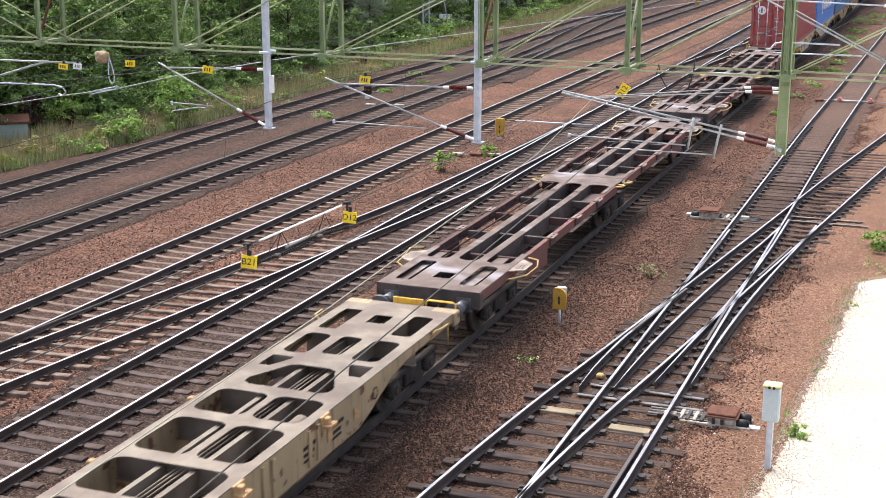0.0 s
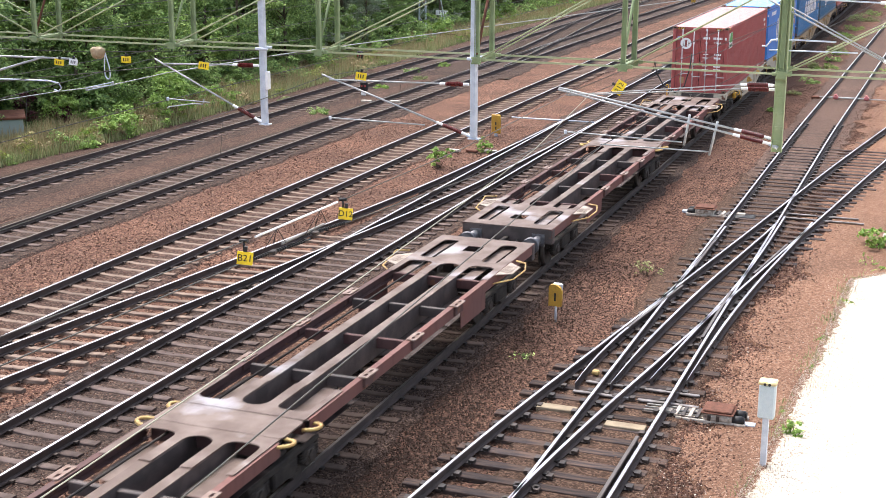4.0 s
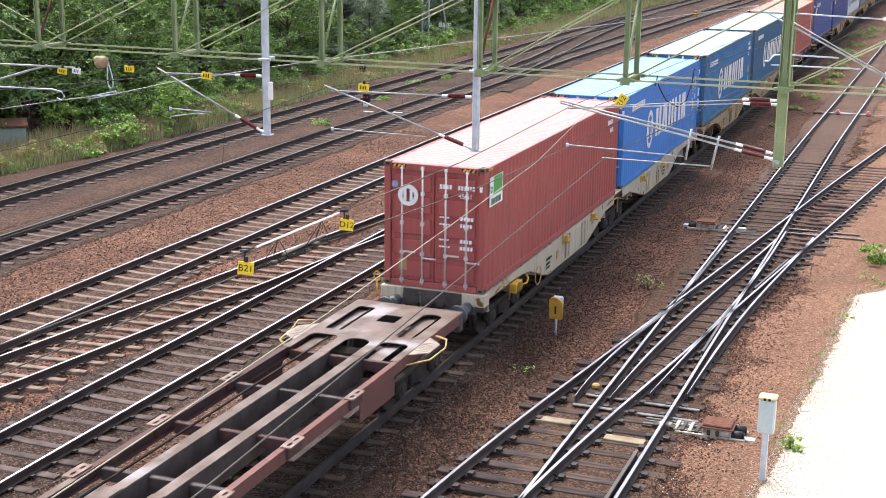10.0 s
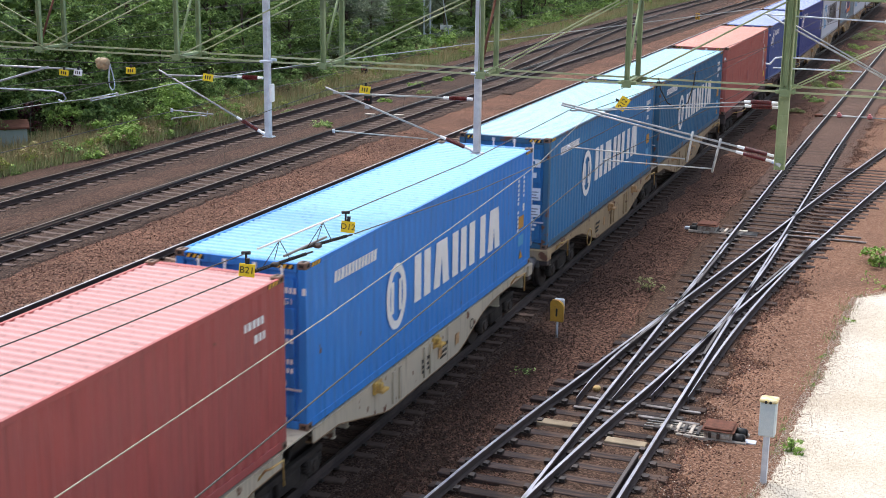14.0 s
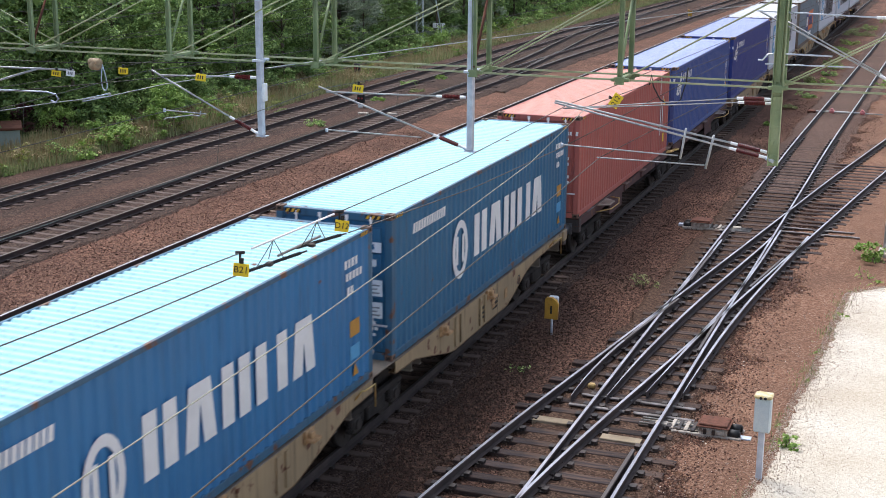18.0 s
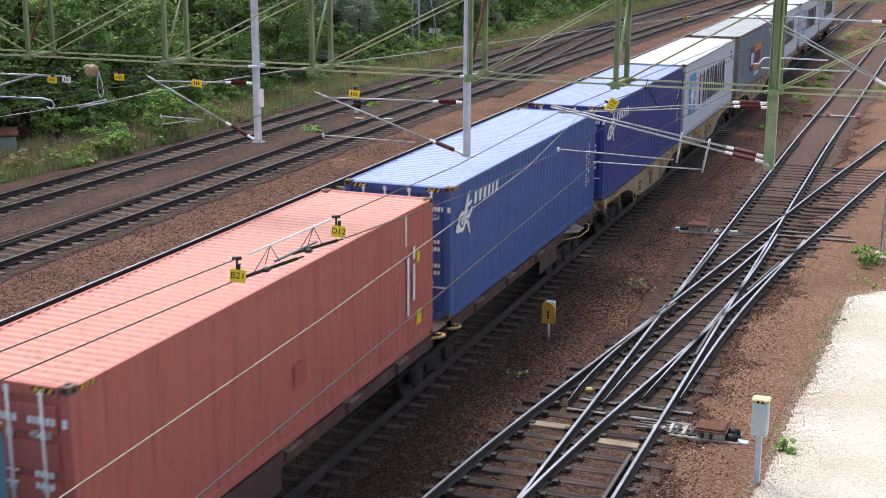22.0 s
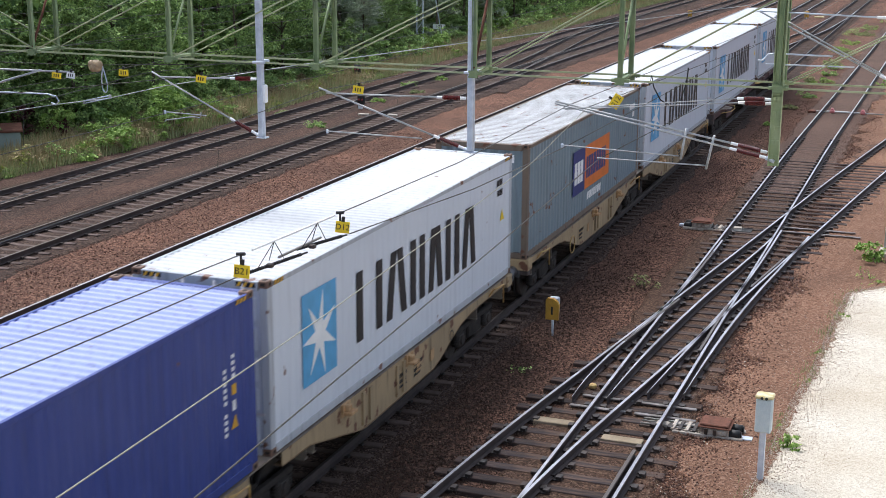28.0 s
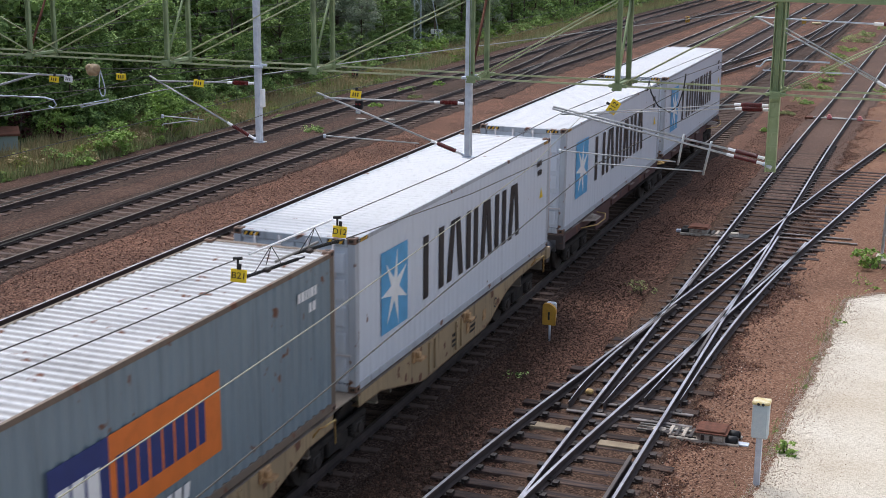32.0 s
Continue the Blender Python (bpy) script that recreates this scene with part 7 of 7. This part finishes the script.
def crown_mesh(name, blobs, per, size, mat, seed):
    """Many small leaves, gathered in sprays that hang on the shells of the blobs, with gaps between."""
    rs = np.random.default_rng(seed)
    v = []
    for (x, y, z, r, h) in blobs:
        k = max(3, per // 40)
        d = rs.normal(0, 1, (k, 3)) + np.array((0, 0, 0.35))
        d /= np.linalg.norm(d, axis=1)[:, None]
        c = np.array((x, y, z)) + d * (r * rs.uniform(0.55, 1.1, k))[:, None] * np.array((1, 1, h))
        pick = rs.integers(0, k, per)
        o = rs.normal(0, 1, (per, 3)) * np.array((1, 1, 0.42)) * (r * rs.uniform(0.17, 0.32, k))[pick][:, None]
        o[:, 2] -= 0.45 * np.hypot(o[:, 0], o[:, 1])
        p = c[pick] + o
        up = rs.normal(0, 0.55, (per, 3)) + np.array((0, 0, 0.8)) + d[pick] * 0.5
        up /= np.linalg.norm(up, axis=1)[:, None]
        s = np.cross(up, rs.normal(0, 1, (per, 3)))
        s /= np.linalg.norm(s, axis=1)[:, None]
        t = np.cross(up, s)
        a = (size * rs.uniform(0.6, 1.3, per))[:, None]
        v.append(np.stack([p - s * a * 0.5, p + t * a * 0.3, p + s * a * 0.5, p - t * a * 0.3], 1))
    v = np.concatenate(v).reshape(-1, 3)
    me = bpy.data.meshes.new(name)
    me.from_pydata(v.tolist(), [], np.arange(len(v)).reshape(-1, 4).tolist())
    me.materials.append(mat)
    return me


def tree_kind(seed, height, spread, mat, size=0.4, per=120, n=17):
    rnd = random.Random(seed)
    bm = bmesh.new()
    rod(bm, (0, 0, -0.6), (0.1, 0.05, height * 0.45), 0.17, 8, 0, 0.11)
    rod(bm, (0.1, 0.05, height * 0.45), (0.0, 0.2, height * 0.85), 0.11, 8, 0, 0.04)
    blobs = []
    for i in range(n):
        z = height * rnd.uniform(0.06, 0.95)
        k = spread * (1.05 - abs(z / height - 0.45) * 0.9)
        th = rnd.uniform(0, 6.3)
        d = rnd.uniform(0.3, 1.0) * k
        p = (d * math.cos(th), d * math.sin(th), z)
        blobs.append((*p, spread * rnd.uniform(0.3, 0.5) * (17 / n) ** 0.4, rnd.uniform(0.6, 0.95)))
        if i % 3 == 0:
            rod(bm, (0.05, 0.08, z * 0.72), p, 0.055, 5, 0, 0.015)
    me = bpy.data.meshes.new("trunk")
    bm.to_mesh(me)
    bm.free()
    me.materials.append(M_BARK)
    return me, crown_mesh("crown", blobs, per, size, mat, seed)


FINE = [tree_kind(1, 9, 3.0, L_DARK, 0.22, 400, 40), tree_kind(2, 11, 3.4, L_MID, 0.24, 400, 42), tree_kind(3, 8, 2.6, L_DARK, 0.2, 400, 36), tree_kind(4, 10, 3.2, L_DARK, 0.23, 400, 42), tree_kind(5, 9, 2.8, L_PALE, 0.17, 420, 40)]
KINDS = [tree_kind(1, 9, 3.0, L_DARK), tree_kind(2, 11, 3.4, L_MID), tree_kind(3, 8, 2.6, L_MID), tree_kind(4, 10, 3.2, L_DARK), tree_kind(5, 9, 2.8, L_PALE, 0.36)]
TREE_LABEL = ("dark green leafy tree at the edge of the wood", "tall leafy tree at the edge of the wood", "small bright green tree by the yard", "dark broad-leaved tree in the wood", "grey-green willow tree at the edge of the wood")
random.seed(11)


def tree(x, y, k, s, kinds):
    t = empty("tree", x, y, lie(x, y) - 0.1, label=TREE_LABEL[k], category="tree", group="trees of the wood")
    t.scale = (s, s, s)
    share("trunk", kinds[k][0], t, pose(0, 0, 0, 0, 0, random.uniform(0, 360)))
    share("crown", kinds[k][1], t, pose(0, 0, 0, 0, 0, random.uniform(0, 360)))


for y in range(30, 236, 4):
    for row in range(4):
        far = 1 if y > 108 else 0
        x = along(VERGE, y) - 4.6 - row * 3.6 - (1.0 if y > 58 else 0) + random.uniform(-1.2, 1.2)
        k = random.choice((0, 3, 3, 1, 2, 2)) if not 74 < y < 108 or random.random() < (0.25, 0.5, 0.8, 0.9)[row] else 4
        tree(x, y + random.uniform(-2, 2), k, random.uniform(0.8, 1.15) * ((0.62, 0.95, 1.15, 1.25)[row]), FINE if row < 2 and y < 112 else KINDS)


def bush(x, y, r, h, mat, label, seed, size=0.16, per=150, n=7):
    if x < -23.0 and 38 < y < 48.5 and h > 0.6 and mat is not L_WINE:
        return
    rnd = random.Random(seed)
    b = empty("bush", x, y, lie(x, y), label=label, category="bush")
    blobs = [(rnd.uniform(-1, 1) * r * 0.7, rnd.uniform(-1, 1) * r * 0.7, rnd.uniform(0.15, 0.75) * h, r * rnd.uniform(0.3, 0.5), 0.8 * min(1.2, h / r)) for _ in range(n)]
    me = crown_mesh("foliage", blobs, per, size, mat, seed)
    ob = share("foliage", me, b, Matrix())
    bm = bmesh.new()
    for q in blobs:
        rod(bm, (0, 0, -0.1), q[:3], 0.015, 5, 0, 0.006)
    part("stem", bm, M_BARK, b)


for i in range(110):
    y = 35 + i * 1.3 + random.uniform(-1, 1)
    x = along(VERGE, y) - random.uniform(2.2, 4.6)
    bush(x, y, random.uniform(0.6, 1.4), random.uniform(0.8, 1.9), random.choice((L_MID, L_BUSH, L_DARK, L_MID)), "leafy bush on the bank", 100 + i, 0.1 if y < 75 else 0.16, 320 if y < 75 else 150)
for i in range(64):
    y = 36 + i * 1.15 + random.uniform(-0.8, 0.8)
    x = along(VERGE, y) - random.uniform(5.0, 11.0)
    bush(x, y, random.uniform(1.3, 2.2), random.uniform(1.8, 3.4), random.choice((L_DARK, L_DARK, L_MID)), "tall dark green shrub under the trees", 900 + i, 0.16, 200)
for i in range(120):
    y = 34 + 95 * random.random() ** 1.3
    x = along(VERGE, y) - random.uniform(0.3, 3.2)
    m, t = random.choice(((L_BUSH, "fresh green"), (L_DRY, "dry straw-coloured"), (L_RUSSET, "russet brown"), (L_RUSSET, "russet brown"), (L_MID, "dark green"), (L_YELLOW, "yellow-green")))
    bush(x, y, random.uniform(0.35, 0.85), random.uniform(0.4, 1.1), m, t + " weeds on the turf bank", 500 + i, 0.08, 110, 6)
for i, (x, y, r) in enumerate(((8.75, 34.2, 0.25), (8.5, 31.0, 0.16), (8.35, 28.8, 0.14), (8.25, 26.0, 0.12), (9.2, 37.6, 0.4), (8.9, 38.5, 0.45), (9.9, 38.6, 0.5))):
    bush(x, y, r, r * 0.8, L_BUSH, "small tuft of weeds at the path's edge", 700 + i, 0.07, 18, 4)
for i, (x, y, r, h) in enumerate(((-27.4, 48.8, 0.9, 1.5), (-26.0, 49.4, 0.8, 1.3))):
    bush(x, y, r, h, L_WINE, "wine-red leafy shrub behind the hut", 950 + i, 0.13, 160)
for i, (x, y, r, h) in enumerate(((-22.6, 47.5, 1.2, 1.0), (-23.2, 49.6, 1.3, 1.1), (-22.4, 45.6, 0.9, 0.55), (-22.2, 52.2, 1.0, 2.4), (-22.9, 53.0, 1.1, 2.8))):
    bush(x, y, r, h, L_BUSH, "fresh green shrub on the bank", 970 + i, 0.13, 260)
bush(-7.3, 46.9, 0.6, 1.0, L_BUSH, "bright green weed bush between the tracks", 61, 0.13, 70)
bush(-6.6, 50.5, 0.5, 0.6, L_BUSH, "low green weeds beside the track", 62, 0.12, 60)
bush(3.45, 35.0, 0.45, 0.4, L_GRASSY, "sparse green weeds in the ballast", 63, 0.07, 30)
bush(9.3, 40.2, 0.7, 0.7, L_BUSH, "green weeds at the edge of the path", 64, 0.12, 80)
bush(8.5, 24.9, 0.28, 0.3, L_BUSH, "small tuft of weeds by the box", 65, 0.08, 40)
for i, (x, y, r) in enumerate(((2.96, 110, 0.9), (3.6, 118, 1.1), (4.1, 134, 1.0), (2.6, 104, 0.7), (2.8, 84, 0.8), (3.3, 88, 0.6), (7.0, 84, 0.8), (2.9, 95, 0.8), (3.4, 125, 0.9), (8.2, 80, 0.7), (-20.6, 60, 0.5), (-17.2, 57, 0.6), (-18.0, 66, 0.5), (-17.3, 70, 0.5), (2.7, 119.5, 1.3), (3.4, 83.7, 0.9), (2.9, 72, 0.5), (3.2, 77, 0.6), (2.6, 66, 0.35), (3.1, 101, 1.0), (3.3, 92, 0.7), (8.6, 62, 0.5), (9.0, 66, 0.6), (-18.8, 72.5, 0.6), (-18.2, 76, 0.5))):
    bush(x, y, r, r * 0.55, (L_BUSH, L_GRASSY, L_MID)[i % 3], "low green weeds in the ballast", 300 + i, 0.07, 170)
bush(2.3, 27.3, 0.3, 0.15, L_MID, "sparse weeds in the ballast", 66, 0.07, 8)


def grass(name, n, where, h, mat, label, seed):
    rnd = random.Random(seed)
    v, f = [], []
    for _ in range(n):
        x, y = where(rnd)
        z = lie(x, y)
        k = h * rnd.uniform(0.5, 1.3)
        th = rnd.uniform(0, 6.3)
        lx, ly = rnd.gauss(0, 0.2) * k, rnd.gauss(0, 0.2) * k
        c, s = math.cos(th) * 0.022, math.sin(th) * 0.022
        i = len(v)
        v += [(x - c, y - s, z), (x + c, y + s, z), (x + lx, y + ly, z + k)]
        f.append((i, i + 1, i + 2))
    me = bpy.data.meshes.new(name)
    me.from_pydata(v, [], f)
    me.materials.append(mat)
    return tagged(new(name, me), label, "grass", kind="stuff")


def verge_at(rnd, a, b):
    y = 33 + 130 * rnd.random() ** 1.6
    return along(VERGE, y) - rnd.uniform(a, b), y


L_GRASS = leaf_mat("grass_blades", (0.18, 0.23, 0.08), (0.46, 0.46, 0.24))
grass("grass", 75000, lambda r: verge_at(r, 0.1, 5), 0.45, L_GRASS, "rough green grass on the bank", 1)
grass("dry_grass", 34000, lambda r: verge_at(r, 0.5, 4.5), 0.7, L_DRY, "dry yellow-brown grass stalks on the bank", 2)


def edge_at(rnd):
    y = rnd.choice((20.4, 22.3, 24.9, 26.0, 28.8, 29.6, 31.0, 32.6, 34.2, 35.4, 36.6)) + rnd.gauss(0, 0.35)
    return along(PATH_EDGE, y) + rnd.gauss(0.1, 0.12), y


grass("path_edge_grass", 1500, edge_at, 0.11, L_GRASS, "short sparse grass along the path's edge", 3)


def motions():
    for ob in MOVING:
        h = ob.location.copy()
        walk(ob, [(0.5 * i, pose(h.x, h.y - d, h.z)) for i, d in enumerate(RUN)])
    rim = 0.46
    for ob in WHEELS:
        h = ob.location.copy()
        walk(ob, [(t, pose(h.x, h.y, h.z, math.degrees(np.interp(t, [0.5 * i for i in range(len(RUN))], RUN) / rim))) for t in [0.1 * k for k in range(321)]])


motions()
